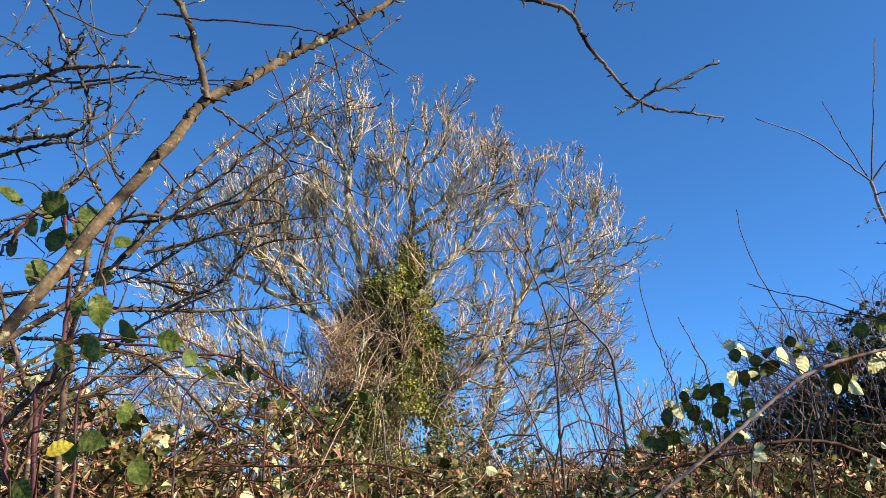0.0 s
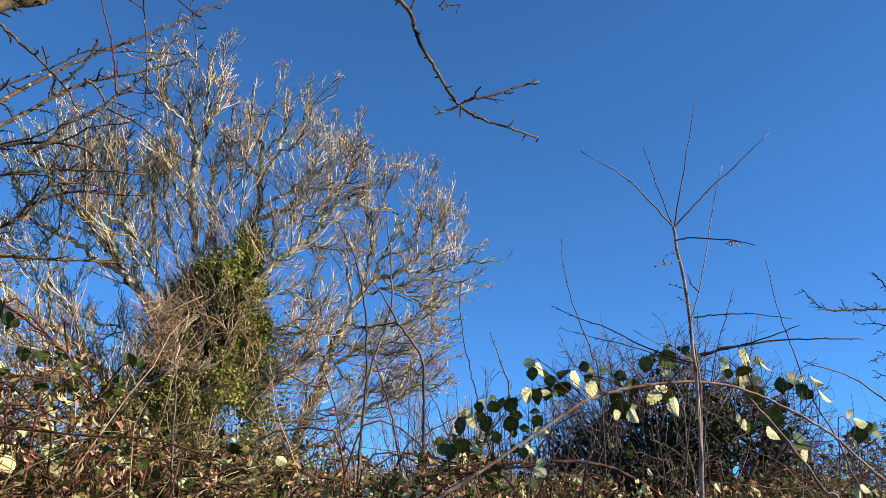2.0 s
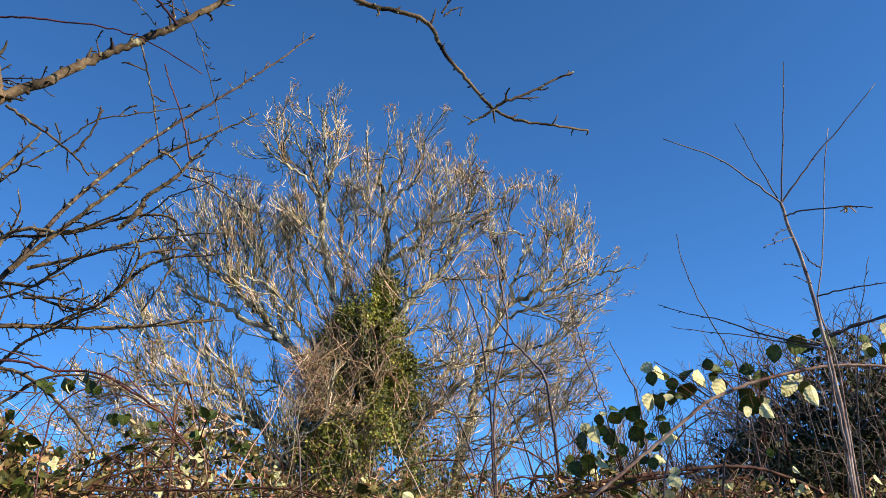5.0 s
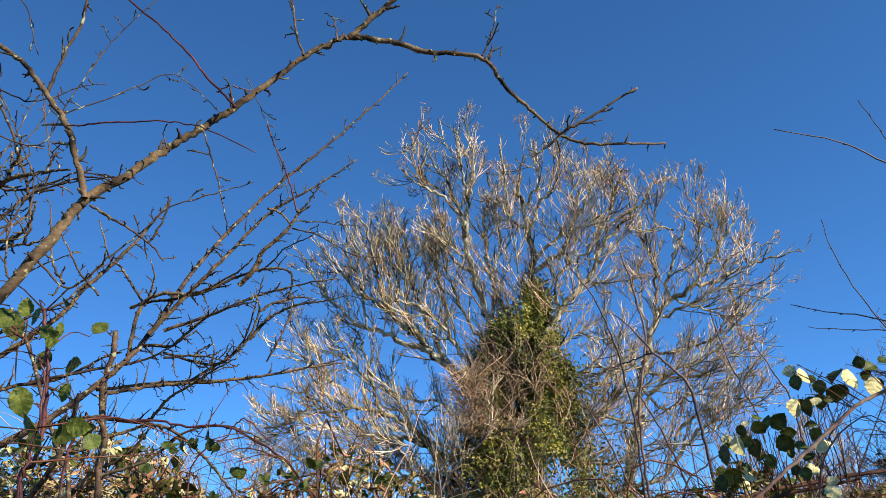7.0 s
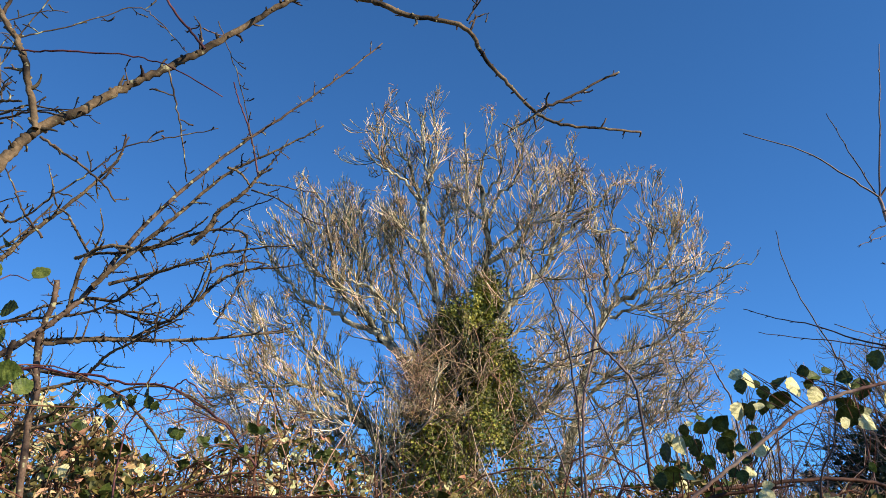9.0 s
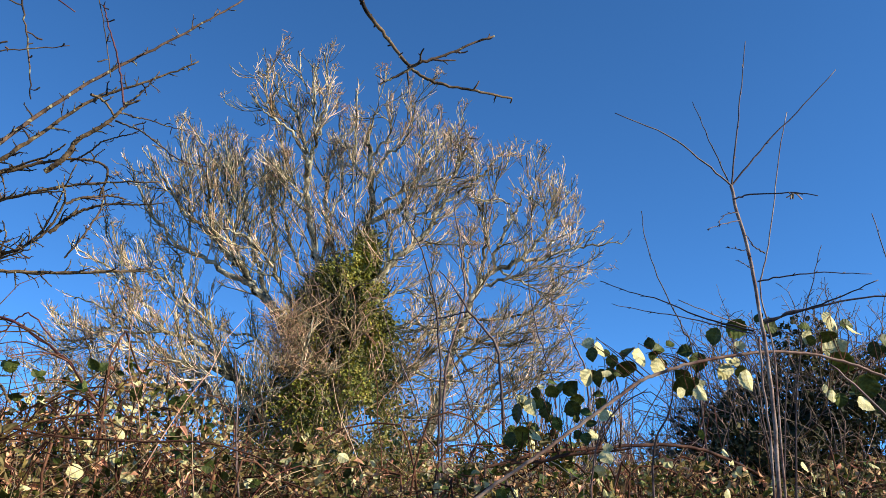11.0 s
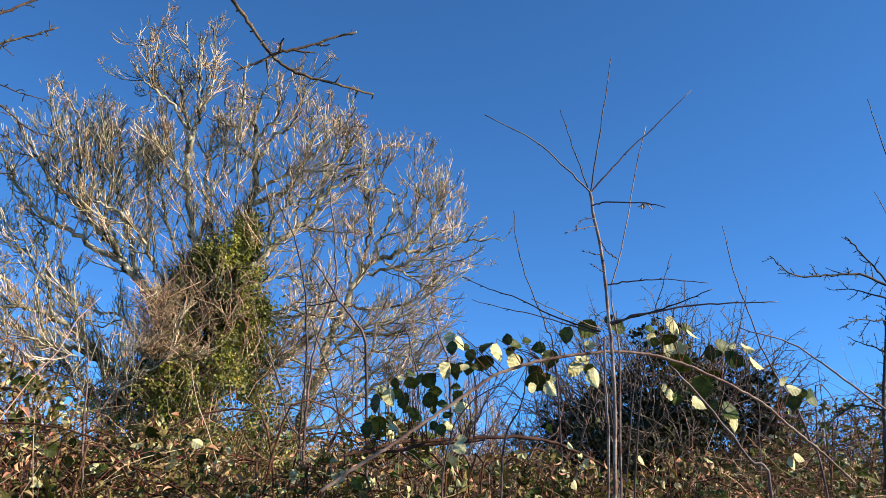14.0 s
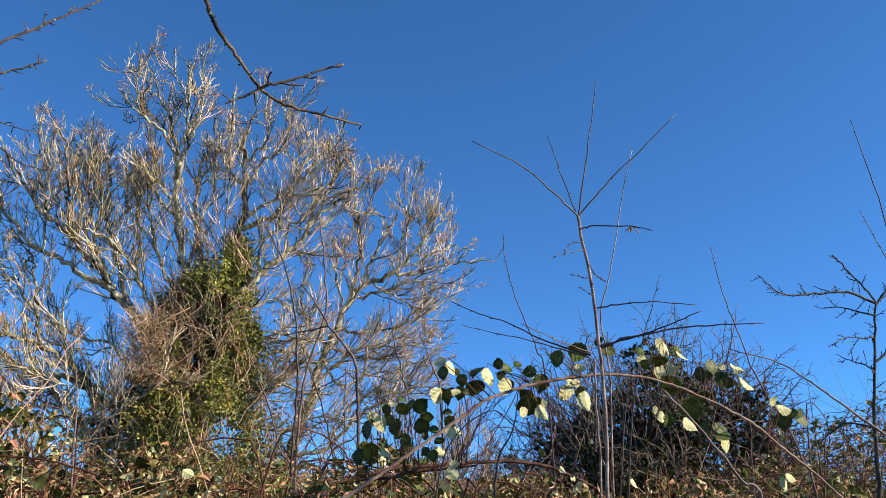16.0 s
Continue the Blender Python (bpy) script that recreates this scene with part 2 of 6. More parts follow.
def limb(tree, name, rng, spec, mats, twig_shape, sides, kink, per, ends, *points):
    """One limb as a part of its tree; its side twigs go into the tree's crown."""
    s = Shape()
    path = wobble(smooth_path(points, per), kink, rng)
    s.tube(path, sides)
    ob = part(name, s, mats, tree)
    if twig_shape:
        twigs_along(twig_shape, path, rng, spec, 0, 3, ends, 0.84)
    return ob


def ash_tree(name, label, limbs, seed, spec, fill):
    rng = np.random.default_rng(seed)
    tree = thing(name, label, "tree")
    crown, keys, ends = Shape(), Shape(), []
    full = max(points[-1][2] for _, points in limbs) - 3.2
    for what, points in limbs:
        # the twigs make up the last of the height
        points = [(px, py, pz if pz < full else full + (pz - full) * 0.68, r) for px, py, pz, r in points]
        limb(tree, what, rng, spec, ASH_BARK, crown, 8, 0.03, 4, ends, *points)
    middle = np.mean([points[0][:3] for _, points in limbs], axis=0)
    order = sorted(limbs, key=lambda one: math.atan2(one[1][-1][2] - middle[2], one[1][-1][0] - middle[0]))
    for k in range(fill):
        # thinner limbs that fill the crown between two neighbours among the main ones
        i = k % (len(order) - 1)
        pair = [np.array(order[i][1]), np.array(order[i + 1][1])]
        a, b = pair if k // (len(order) - 1) % 2 == 0 else pair[::-1]
        if np.linalg.norm(a[-1, :3] - b[-1, :3]) > 5.0:
            continue
        start = a[max(1, int(len(a) * rng.uniform(0.35, 0.7)))]
        reach = rng.uniform(0.75, 0.97)
        goal = a[-1, :3] + (b[-1, :3] - a[-1, :3]) * rng.uniform(0.3, 0.7)
        goal = start[:3] + (goal - start[:3]) * reach + (0, rng.normal(0, 0.8), rng.uniform(-0.6, -0.1))
        mid = start[:3] + (goal - start[:3]) * 0.5 + rng.normal(0, 0.18, 3) + (0, 0, -0.2)
        r = min(0.022, start[3] * 0.7)
        limb(tree, "limb", rng, spec, ASH_BARK, crown, 6, 0.03, 4, ends, (*start[:3], r), (*mid, r * 0.7), (*goal, 0.012))
    for at in ends:
        if rng.random() < 0.13:
            for i in range(rng.integers(6, 13)):
                way = (rng.normal(0, 0.5), rng.normal(0, 0.5), rng.uniform(-0.4, 1.0))
                keys.tube(sprout(at + rng.normal(0, 0.05, 3), way, rng.uniform(0.06, 0.16), 0.008, 0.005, rng, 2, 0.2), 3, 0, False)
    part("crown", crown, ASH_TWIG, tree, "fine pale bare twigs", kind="stuff")
    part("seed_haze", keys, SEED_BROWN, tree, "pinkish brown bunches of old seed keys", kind="stuff")
    return tree


ASH_LIMBS = []
ASH_LIMBS.append(("trunk", [(-1.601, 18, -0.05, 0.42), (-1.601, 18, 0.6, 0.3), (-1.601, 18, 1.2, 0.24), (-1.601, 18, 0.574, 0.1794), (-1.586, 18, 1.738, 0.1581), (-1.489, 18, 3.189, 0.1366), (-1.388, 18, 4.32, 0.1199), (-1.276, 18, 5.356, 0.1024), (-1.109, 18, 6.426, 0.091), (-1.016, 18, 7.317, 0.0789), (-1.033, 18, 8.084, 0.0664), (-1.072, 18, 8.793, 0.0563), (-1.185, 18, 9.365, 0.0405), (-1.065, 18, 9.885, 0.0272), (-0.943, 18, 10.637, 0.0137)]))
ASH_LIMBS.append(("limb", [(-1.783, 17.8, 4.401, 0.0936), (-1.941, 17.758, 5.151, 0.088), (-2.106, 17.717, 5.782, 0.0822), (-2.247, 17.675, 6.421, 0.0763), (-2.378, 17.633, 7.069, 0.0704), (-2.449, 17.592, 7.592, 0.0643), (-2.458, 17.55, 8.123, 0.0581), (-2.55, 17.508, 8.585, 0.0519), (-2.691, 17.467, 9.33, 0.0418), (-2.791, 17.425, 9.874, 0.0341), (-2.991, 17.383, 10.344, 0.0263), (-3.127, 17.342, 10.822, 0.0172), (-3.205, 17.3, 11.234, 0.0106)]))
ASH_LIMBS.append(("limb", [(-2.447, 17.5, 7.899, 0.0462), (-2.37, 17.45, 8.501, 0.0413), (-2.262, 17.4, 9.043, 0.0364), (-2.188, 17.35, 9.729, 0.0288), (-2.07, 17.3, 10.356, 0.021), (-2.019, 17.25, 10.841, 0.0158), (-1.958, 17.2, 11.183, 0.0106)]))
ASH_LIMBS.append(("limb", [(-2.241, 17.3, 8.93, 0.031), (-2.323, 17.225, 9.662, 0.0259), (-2.356, 17.15, 10.261, 0.0208), (-2.321, 17.075, 10.798, 0.0157), (-2.295, 17, 11.485, 0.0092)]))
ASH_LIMBS.append(("limb", [(-1.698, 18, 5.603, 0.0513), (-1.902, 18.114, 6.56, 0.047), (-2.06, 18.229, 7.344, 0.0425), (-2.098, 18.343, 8.086, 0.0377), (-2.105, 18.457, 8.779, 0.0328), (-2.033, 18.571, 9.346, 0.0249), (-1.843, 18.686, 9.858, 0.0182), (-1.531, 18.8, 10.31, 0.0114)]))
ASH_LIMBS.append(("limb", [(-2.581, 17.8, 4.375, 0.1119), (-2.943, 17.738, 4.729, 0.1057), (-3.251, 17.677, 5.023, 0.0994), (-3.534, 17.615, 5.317, 0.0932), (-3.748, 17.554, 5.652, 0.0808), (-4.055, 17.492, 5.944, 0.0683), (-4.331, 17.431, 6.29, 0.0597), (-4.461, 17.369, 6.759, 0.0499), (-4.57, 17.308, 7.127, 0.0424), (-4.631, 17.246, 7.631, 0.0351), (-4.718, 17.185, 8.137, 0.0289), (-4.787, 17.123, 8.485, 0.0226), (-4.986, 17.062, 8.882, 0.0151), (-5.247, 17, 9.386, 0.0101)]))
ASH_LIMBS.append(("limb", [(-3.479, 17.5, 5.243, 0.074), (-3.91, 17.533, 5.487, 0.0644), (-4.395, 17.567, 5.757, 0.0547), (-4.867, 17.6, 5.978, 0.0474), (-5.245, 17.633, 6.217, 0.04), (-5.629, 17.667, 6.589, 0.0352), (-6.025, 17.7, 7.032, 0.0291), (-6.309, 17.733, 7.431, 0.0229), (-6.533, 17.767, 7.934, 0.0167), (-6.811, 17.8, 8.441, 0.0103)]))
ASH_LIMBS.append(("limb", [(-4.349, 17.4, 6.306, 0.0472), (-4.695, 17.343, 6.611, 0.0422), (-4.987, 17.286, 6.762, 0.0371), (-5.184, 17.229, 6.942, 0.0334), (-5.375, 17.171, 7.279, 0.0285), (-5.577, 17.114, 7.602, 0.0223), (-5.778, 17.057, 7.926, 0.0161), (-6.123, 17, 8.23, 0.0099)]))
ASH_LIMBS.append(("limb", [(-3.046, 17.8, 4.801, 0.0624), (-3.315, 17.875, 5.318, 0.058), (-3.493, 17.95, 5.889, 0.051), (-3.718, 18.025, 6.391, 0.0451), (-3.868, 18.1, 6.878, 0.039), (-3.962, 18.175, 7.447, 0.0329), (-4.02, 18.25, 8.03, 0.0266), (-4.111, 18.325, 8.552, 0.0202), (-4.068, 18.4, 9.062, 0.0122)]))
ASH_LIMBS.append(("limb", [(-2.586, 17.6, 4.842, 0.047), (-2.88, 17.514, 5.319, 0.0434), (-3.122, 17.429, 5.761, 0.0384), (-3.402, 17.343, 6.086, 0.0347), (-3.623, 17.257, 6.297, 0.0309), (-3.953, 17.171, 6.399, 0.0246), (-4.186, 17.086, 6.529, 0.0184), (-4.506, 17, 6.706, 0.0122)]))
ASH_LIMBS.append(("limb", [(-3.814, 17.9, 6.752, 0.0257), (-3.629, 18.133, 7.145, 0.0236), (-3.549, 18.367, 7.643, 0.0173), (-3.547, 18.6, 8.181, 0.0109)]))
ASH_LIMBS.append(("limb", [(-2.385, 17.6, 7.058, 0.0434), (-2.666, 17.52, 7.26, 0.0382), (-2.929, 17.44, 7.569, 0.0318), (-3.098, 17.36, 7.95, 0.0255), (-3.357, 17.28, 8.218, 0.0191), (-3.561, 17.2, 8.446, 0.0114)]))
ASH_LIMBS.append(("limb", [(-2.539, 17.4, 8.472, 0.0412), (-2.792, 17.32, 9.09, 0.0349), (-3.076, 17.24, 9.457, 0.0284), (-3.355, 17.16, 9.627, 0.0232), (-3.57, 17.08, 9.94, 0.0167), (-3.75, 17, 10.283, 0.0103)]))
ASH_LIMBS.append(("limb", [(-3.256, 17.2, 9.568, 0.0258), (-3.399, 17.133, 10.048, 0.0207), (-3.49, 17.067, 10.505, 0.0155), (-3.575, 17, 10.893, 0.0091)]))
ASH_LIMBS.append(("limb", [(-2.658, 17.4, 9.021, 0.0259), (-2.97, 17.6, 9.661, 0.0211), (-3.301, 17.8, 10.101, 0.0161), (-3.454, 18, 10.711, 0.0095)]))
ASH_LIMBS.append(("limb", [(-1.016, 17.8, 5.065, 0.0884), (-0.846, 17.833, 5.363, 0.0864), (-0.651, 17.867, 5.705, 0.0819), (-0.374, 17.9, 6.015, 0.0774), (-0.006, 17.933, 6.427, 0.0689), (0.307, 17.967, 6.721, 0.0589), (0.513, 18, 7.179, 0.0502), (0.754, 18.033, 7.506, 0.0412), (1.146, 18.067, 7.817, 0.0362), (1.543, 18.1, 8.175, 0.031), (1.823, 18.133, 8.589, 0.0258), (1.97, 18.167, 8.945, 0.0192), (2.44, 18.2, 9.174, 0.011)]))
ASH_LIMBS.append(("limb", [(0.405, 18, 6.899, 0.0395), (0.546, 18.12, 7.427, 0.0347), (0.666, 18.24, 7.897, 0.0297), (0.876, 18.36, 8.222, 0.0246), (1.016, 18.48, 8.771, 0.018), (1.075, 18.6, 9.298, 0.0112)]))
ASH_LIMBS.append(("limb", [(0.053, 18, 6.529, 0.034), (0.006, 17.85, 6.769, 0.0286), (0.061, 17.7, 7.038, 0.0246), (0.288, 17.55, 7.163, 0.0193), (0.429, 17.4, 7.458, 0.0128)]))
ASH_LIMBS.append(("limb", [(-0.97, 18, 6.948, 0.0655), (-0.608, 18.075, 7.194, 0.0607), (-0.254, 18.15, 7.471, 0.0546), (-0.034, 18.225, 7.901, 0.0471), (0.086, 18.3, 8.249, 0.0407), (0.344, 18.375, 8.608, 0.0343), (0.491, 18.45, 9.131, 0.0277), (0.677, 18.525, 9.848, 0.0196), (0.947, 18.6, 10.31, 0.0113)]))
ASH_LIMBS.append(("limb", [(-0.94, 17.9, 7.22, 0.0445), (-0.609, 17.814, 7.44, 0.0392), (-0.188, 17.729, 7.665, 0.034), (0.265, 17.643, 7.767, 0.0287), (0.781, 17.557, 7.844, 0.0235), (1.052, 17.471, 8.268, 0.0196), (1.241, 17.386, 8.873, 0.0157), (1.195, 17.3, 9.47, 0.0092)]))
ASH_LIMBS.append(("limb", [(-1.029, 18, 8.014, 0.0451), (-0.817, 17.9, 8.339, 0.0398), (-0.62, 17.8, 8.706, 0.0345), (-0.341, 17.7, 9.021, 0.0292), (-0.17, 17.6, 9.387, 0.0239), (-0.086, 17.5, 9.922, 0.0173), (-0.169, 17.4, 10.333, 0.0106)]))
ASH_LIMBS.append(("limb", [(-1.025, 18, 7.943, 0.0371), (-1.334, 18.1, 8.361, 0.0321), (-1.56, 18.2, 8.878, 0.0271), (-1.703, 18.3, 9.292, 0.0219), (-1.676, 18.4, 9.812, 0.0166), (-1.51, 18.5, 10.352, 0.0112)]))
ASH_LIMBS.append(("limb", [(-1.078, 18, 8.649, 0.0348), (-0.847, 17.8, 9.008, 0.0293), (-0.618, 17.6, 9.363, 0.0225), (-0.579, 17.4, 9.774, 0.0158), (-0.458, 17.2, 10.114, 0.0092)]))
ASH_LIMBS.append(("limb", [(0.068, 18, 8.053, 0.0293), (0.119, 18.15, 8.77, 0.0244), (0.199, 18.3, 9.498, 0.0193), (0.311, 18.45, 10.249, 0.014), (0.437, 18.6, 10.714, 0.01)]))
ASH_LIMBS.append(("limb", [(1.524, 18, 8.109, 0.0241), (1.465, 17.833, 8.456, 0.0187), (1.393, 17.667, 8.785, 0.0146), (1.292, 17.5, 9.208, 0.0093)]))
ASH_LIMBS.append(("limb", [(-2.032, 17.8, 1.96, 0.0843), (-2.666, 17.76, 2.534, 0.0798), (-3.162, 17.72, 2.852, 0.0762), (-3.599, 17.68, 3.16, 0.0726), (-3.882, 17.64, 3.365, 0.0677), (-4.118, 17.6, 3.679, 0.0629), (-4.317, 17.56, 3.862, 0.0581), (-4.607, 17.52, 4.017, 0.0532), (-4.913, 17.48, 4.11, 0.0482), (-5.216, 17.44, 4.191, 0.0445), (-5.555, 17.4, 4.575, 0.0386), (-5.837, 17.36, 4.876, 0.0338), (-6.114, 17.32, 5.129, 0.029), (-6.417, 17.28, 5.405, 0.0241), (-7.016, 17.24, 5.782, 0.0181), (-7.509, 17.2, 6.064, 0.0109)]))
ASH_LIMBS.append(("limb", [(-3.622, 17.5, 3.202, 0.0599), (-3.997, 17.436, 3.351, 0.0561), (-4.317, 17.373, 3.441, 0.0523), (-4.649, 17.309, 3.448, 0.0497), (-4.971, 17.245, 3.596, 0.0472), (-5.276, 17.182, 3.719, 0.0447), (-5.59, 17.118, 3.925, 0.0399), (-5.881, 17.055, 4.142, 0.0352), (-6.097, 16.991, 4.314, 0.0304), (-6.288, 16.927, 4.557, 0.0257), (-6.546, 16.864, 4.63, 0.0198), (-7.035, 16.8, 4.765, 0.0116)]))
ASH_LIMBS.append(("limb", [(-4.068, 17.4, 3.679, 0.0359), (-4.234, 17.5, 4.123, 0.0315), (-4.421, 17.6, 4.527, 0.0257), (-4.621, 17.7, 4.914, 0.0198), (-4.763, 17.8, 5.311, 0.0125)]))
ASH_LIMBS.append(("limb", [(-4.617, 17.3, 4.02, 0.0406), (-4.794, 17.383, 4.452, 0.0362), (-4.936, 17.467, 4.981, 0.0317), (-5.066, 17.55, 5.497, 0.0271), (-5.235, 17.633, 5.92, 0.0224), (-5.521, 17.717, 6.268, 0.0163), (-5.816, 17.8, 6.568, 0.0101)]))
ASH_LIMBS.append(("limb", [(-4.942, 17.4, 4.781, 0.0291), (-5.211, 17.25, 5.147, 0.0241), (-5.391, 17.1, 5.477, 0.0192), (-5.578, 16.95, 5.679, 0.0143), (-5.772, 16.8, 5.877, 0.0095)]))
ASH_LIMBS.append(("limb", [(-5.223, 17.2, 4.188, 0.0332), (-5.797, 17.05, 4.12, 0.027), (-6.28, 16.9, 4.068, 0.022), (-6.712, 16.75, 4.064, 0.0172), (-7.198, 16.6, 4.196, 0.0102)]))
ASH_LIMBS.append(("limb", [(-3.821, 17.5, 2.606, 0.0285), (-4.223, 17.7, 2.846, 0.024), (-4.634, 17.9, 3.31, 0.0196), (-4.949, 18.1, 3.693, 0.0149), (-5.19, 18.3, 4.013, 0.0101)]))
ASH_LIMBS.append(("limb", [(-3.23, 17.4, 1.752, 0.0584), (-3.423, 17.25, 2.198, 0.0512), (-3.63, 17.1, 2.448, 0.0417), (-3.81, 16.95, 2.684, 0.0322), (-3.882, 16.8, 2.988, 0.0206)]))
ASH_LIMBS.append(("limb", [(-4.029, 17.6, 2.35, 0.0309), (-4.312, 17.48, 2.685, 0.026), (-4.516, 17.36, 2.951, 0.0212), (-4.733, 17.24, 3.144, 0.0176), (-5.085, 17.12, 3.238, 0.014), (-5.544, 17, 3.154, 0.0092)]))
ASH_LIMBS.append(("limb", [(-3.18, 16.5, 2.315, 0.029), (-2.937, 16.471, 2.606, 0.028), (-2.671, 16.443, 2.9, 0.027), (-2.369, 16.414, 3.073, 0.0259), (-2.197, 16.386, 3.199, 0.0237), (-2.111, 16.357, 3.582, 0.0215), (-1.984, 16.329, 4.039, 0.0182), (-1.938, 16.3, 4.382, 0.0126)]))
ASH_LIMBS.append(("limb", [(-0.777, 17.9, 4.046, 0.0451), (-0.099, 18.025, 4.174, 0.0405), (0.426, 18.15, 4.351, 0.0346), (0.701, 18.275, 4.615, 0.0272), (0.93, 18.4, 4.855, 0.0183)]))
ASH_LIMBS.append(("limb", [(-0.653, 17.8, 3.011, 0.0442), (-0.175, 17.74, 3.3, 0.0394), (0.086, 17.68, 3.522, 0.0345), (0.275, 17.62, 3.718, 0.0296), (0.512, 17.56, 3.94, 0.0222), (0.898, 17.5, 4.167, 0.0124)]))
ASH_LIMBS.append(("limb", [(-0.834, 17.9, 5.066, 0.028), (-0.603, 17.98, 5.168, 0.0256), (-0.335, 18.06, 5.365, 0.0232), (-0.082, 18.14, 5.418, 0.0207), (0.119, 18.22, 5.243, 0.0169), (0.259, 18.3, 4.986, 0.0117)]))
ASH_LIMBS.append(("limb", [(-0.761, 17.8, 4.537, 0.0276), (-0.452, 17.667, 4.462, 0.0237), (-0.099, 17.533, 4.414, 0.0186), (0.168, 17.4, 4.538, 0.0111)]))
ASH_LIMBS.append(("limb", [(-0.73, 17.9, 5.723, 0.0282), (-0.709, 17.733, 5.973, 0.023), (-0.791, 17.567, 6.255, 0.0178), (-0.868, 17.4, 6.468, 0.0113)]))
ASH_LIMBS.append(("limb", [(-3.945, 17.7, 5.834, 0.0377), (-4.239, 17.8, 6.571, 0.0331), (-4.275, 17.9, 7.204, 0.0297), (-4.457, 18, 7.778, 0.0261), (-4.503, 18.1, 8.514, 0.0212), (-4.541, 18.2, 9.198, 0.0161), (-4.726, 18.3, 9.745, 0.0095)]))
ASH_LIMBS.append(("limb", [(-3.737, 17.6, 5.689, 0.0349), (-3.957, 17.5, 6.3, 0.03), (-3.945, 17.4, 6.923, 0.0251), (-4.057, 17.3, 7.546, 0.0201), (-3.972, 17.2, 8.182, 0.0151), (-3.918, 17.1, 8.753, 0.0089)]))
ASH_LIMBS.append(("limb", [(-4.357, 17.4, 6.383, 0.0323), (-4.362, 17.55, 7.152, 0.0279), (-4.559, 17.7, 7.87, 0.0232), (-4.574, 17.85, 8.662, 0.0171), (-4.797, 18, 9.341, 0.0107)]))
ASH_LIMBS.append(("limb", [(-4.934, 17.4, 5.999, 0.0321), (-5.011, 17.5, 6.881, 0.0276), (-5.225, 17.6, 7.436, 0.0229), (-5.446, 17.7, 8.031, 0.0193), (-5.491, 17.8, 8.734, 0.0144), (-5.601, 17.9, 9.683, 0.0093)]))
ASH_LIMBS.append(("limb", [(-3.149, 17.7, 5.788, 0.0352), (-3.122, 17.82, 6.532, 0.0307), (-3.318, 17.94, 7.234, 0.026), (-3.277, 18.06, 7.856, 0.0211), (-3.496, 18.18, 8.483, 0.016), (-3.792, 18.3, 9.18, 0.0108)]))
ASH_LIMBS.append(("limb", [(-2.274, 17.7, 5.383, 0.0377), (-2.651, 17.6, 5.965, 0.0327), (-2.809, 17.5, 6.584, 0.0277), (-2.92, 17.4, 7.076, 0.0227), (-2.859, 17.3, 7.603, 0.0177), (-2.97, 17.2, 8.098, 0.0114)]))
ASH_LIMBS.append(("limb", [(-1.965, 18, 6.904, 0.0313), (-1.81, 18.125, 7.502, 0.0265), (-1.746, 18.25, 8.141, 0.0215), (-1.865, 18.375, 8.759, 0.0163), (-1.723, 18.5, 9.332, 0.0111)]))
ASH_LIMBS.append(("limb", [(-0.587, 18, 5.845, 0.0336), (-0.488, 17.85, 6.545, 0.0285), (-0.242, 17.7, 6.889, 0.0232), (-0.101, 17.55, 7.254, 0.018), (-0.186, 17.4, 7.768, 0.0116)]))
ASH_LIMBS.append(("limb", [(-4.426, 17.2, 3.266, 0.0329), (-4.829, 17.12, 2.99, 0.0279), (-5.301, 17.04, 2.901, 0.0231), (-5.953, 16.96, 2.967, 0.0183), (-6.505, 16.88, 3.171, 0.0137), (-7.086, 16.8, 3.599, 0.0091)]))
ASH_LIMBS.append(("limb", [(-5.764, 17.2, 4.822, 0.0263), (-6.066, 17.35, 5.411, 0.0219), (-6.545, 17.5, 5.934, 0.0172), (-6.915, 17.65, 6.476, 0.0137), (-6.988, 17.8, 7.047, 0.0089)]))
ASH_LIMBS.append(("limb", [(-6.165, 17.2, 4.336, 0.0261), (-6.593, 17.05, 4.118, 0.0222), (-6.927, 16.9, 3.733, 0.0184), (-7.282, 16.75, 3.586, 0.0136), (-7.61, 16.6, 3.331, 0.009)]))
for low in (((-2.4, 17.4, 2.6), (-3.6, 17.0, 3.3), (-4.9, 16.8, 3.5), (-6.3, 16.6, 3.9)),
            ((-2.4, 17.5, 2.2), (-3.8, 17.2, 2.6), (-5.3, 17.0, 2.5), (-6.6, 16.9, 2.9)),
            ((-2.6, 17.6, 3.4), (-3.4, 17.8, 4.1), (-4.3, 18.0, 4.4), (-5.2, 18.2, 5.0)),
            ((-2.5, 17.3, 1.9), (-3.2, 16.9, 2.6), (-3.7, 16.7, 3.3), (-4.0, 16.6, 4.0)),
            ((-0.9, 17.8, 3.3), (-0.1, 17.6, 3.5), (0.7, 17.5, 3.3), (1.5, 17.4, 3.6)),
            ((-0.9, 17.8, 4.2), (0.0, 17.7, 4.5), (0.8, 17.6, 4.4), (1.5, 17.6, 4.9)),
            ((-0.9, 17.8, 2.6), (0.1, 17.6, 2.5), (1.0, 17.5, 2.8), (1.9, 17.4, 2.7))):
    ASH_LIMBS.append(("limb", [(*p, 0.038 - 0.009 * i) for i, p in enumerate(low)]))
ash = ash_tree("ash_tree", "tall bare ash tree, pale bark, trunk wrapped in ivy", ASH_LIMBS, 5, ASH_SPEC, 66)
ASH_B_LIMBS = []
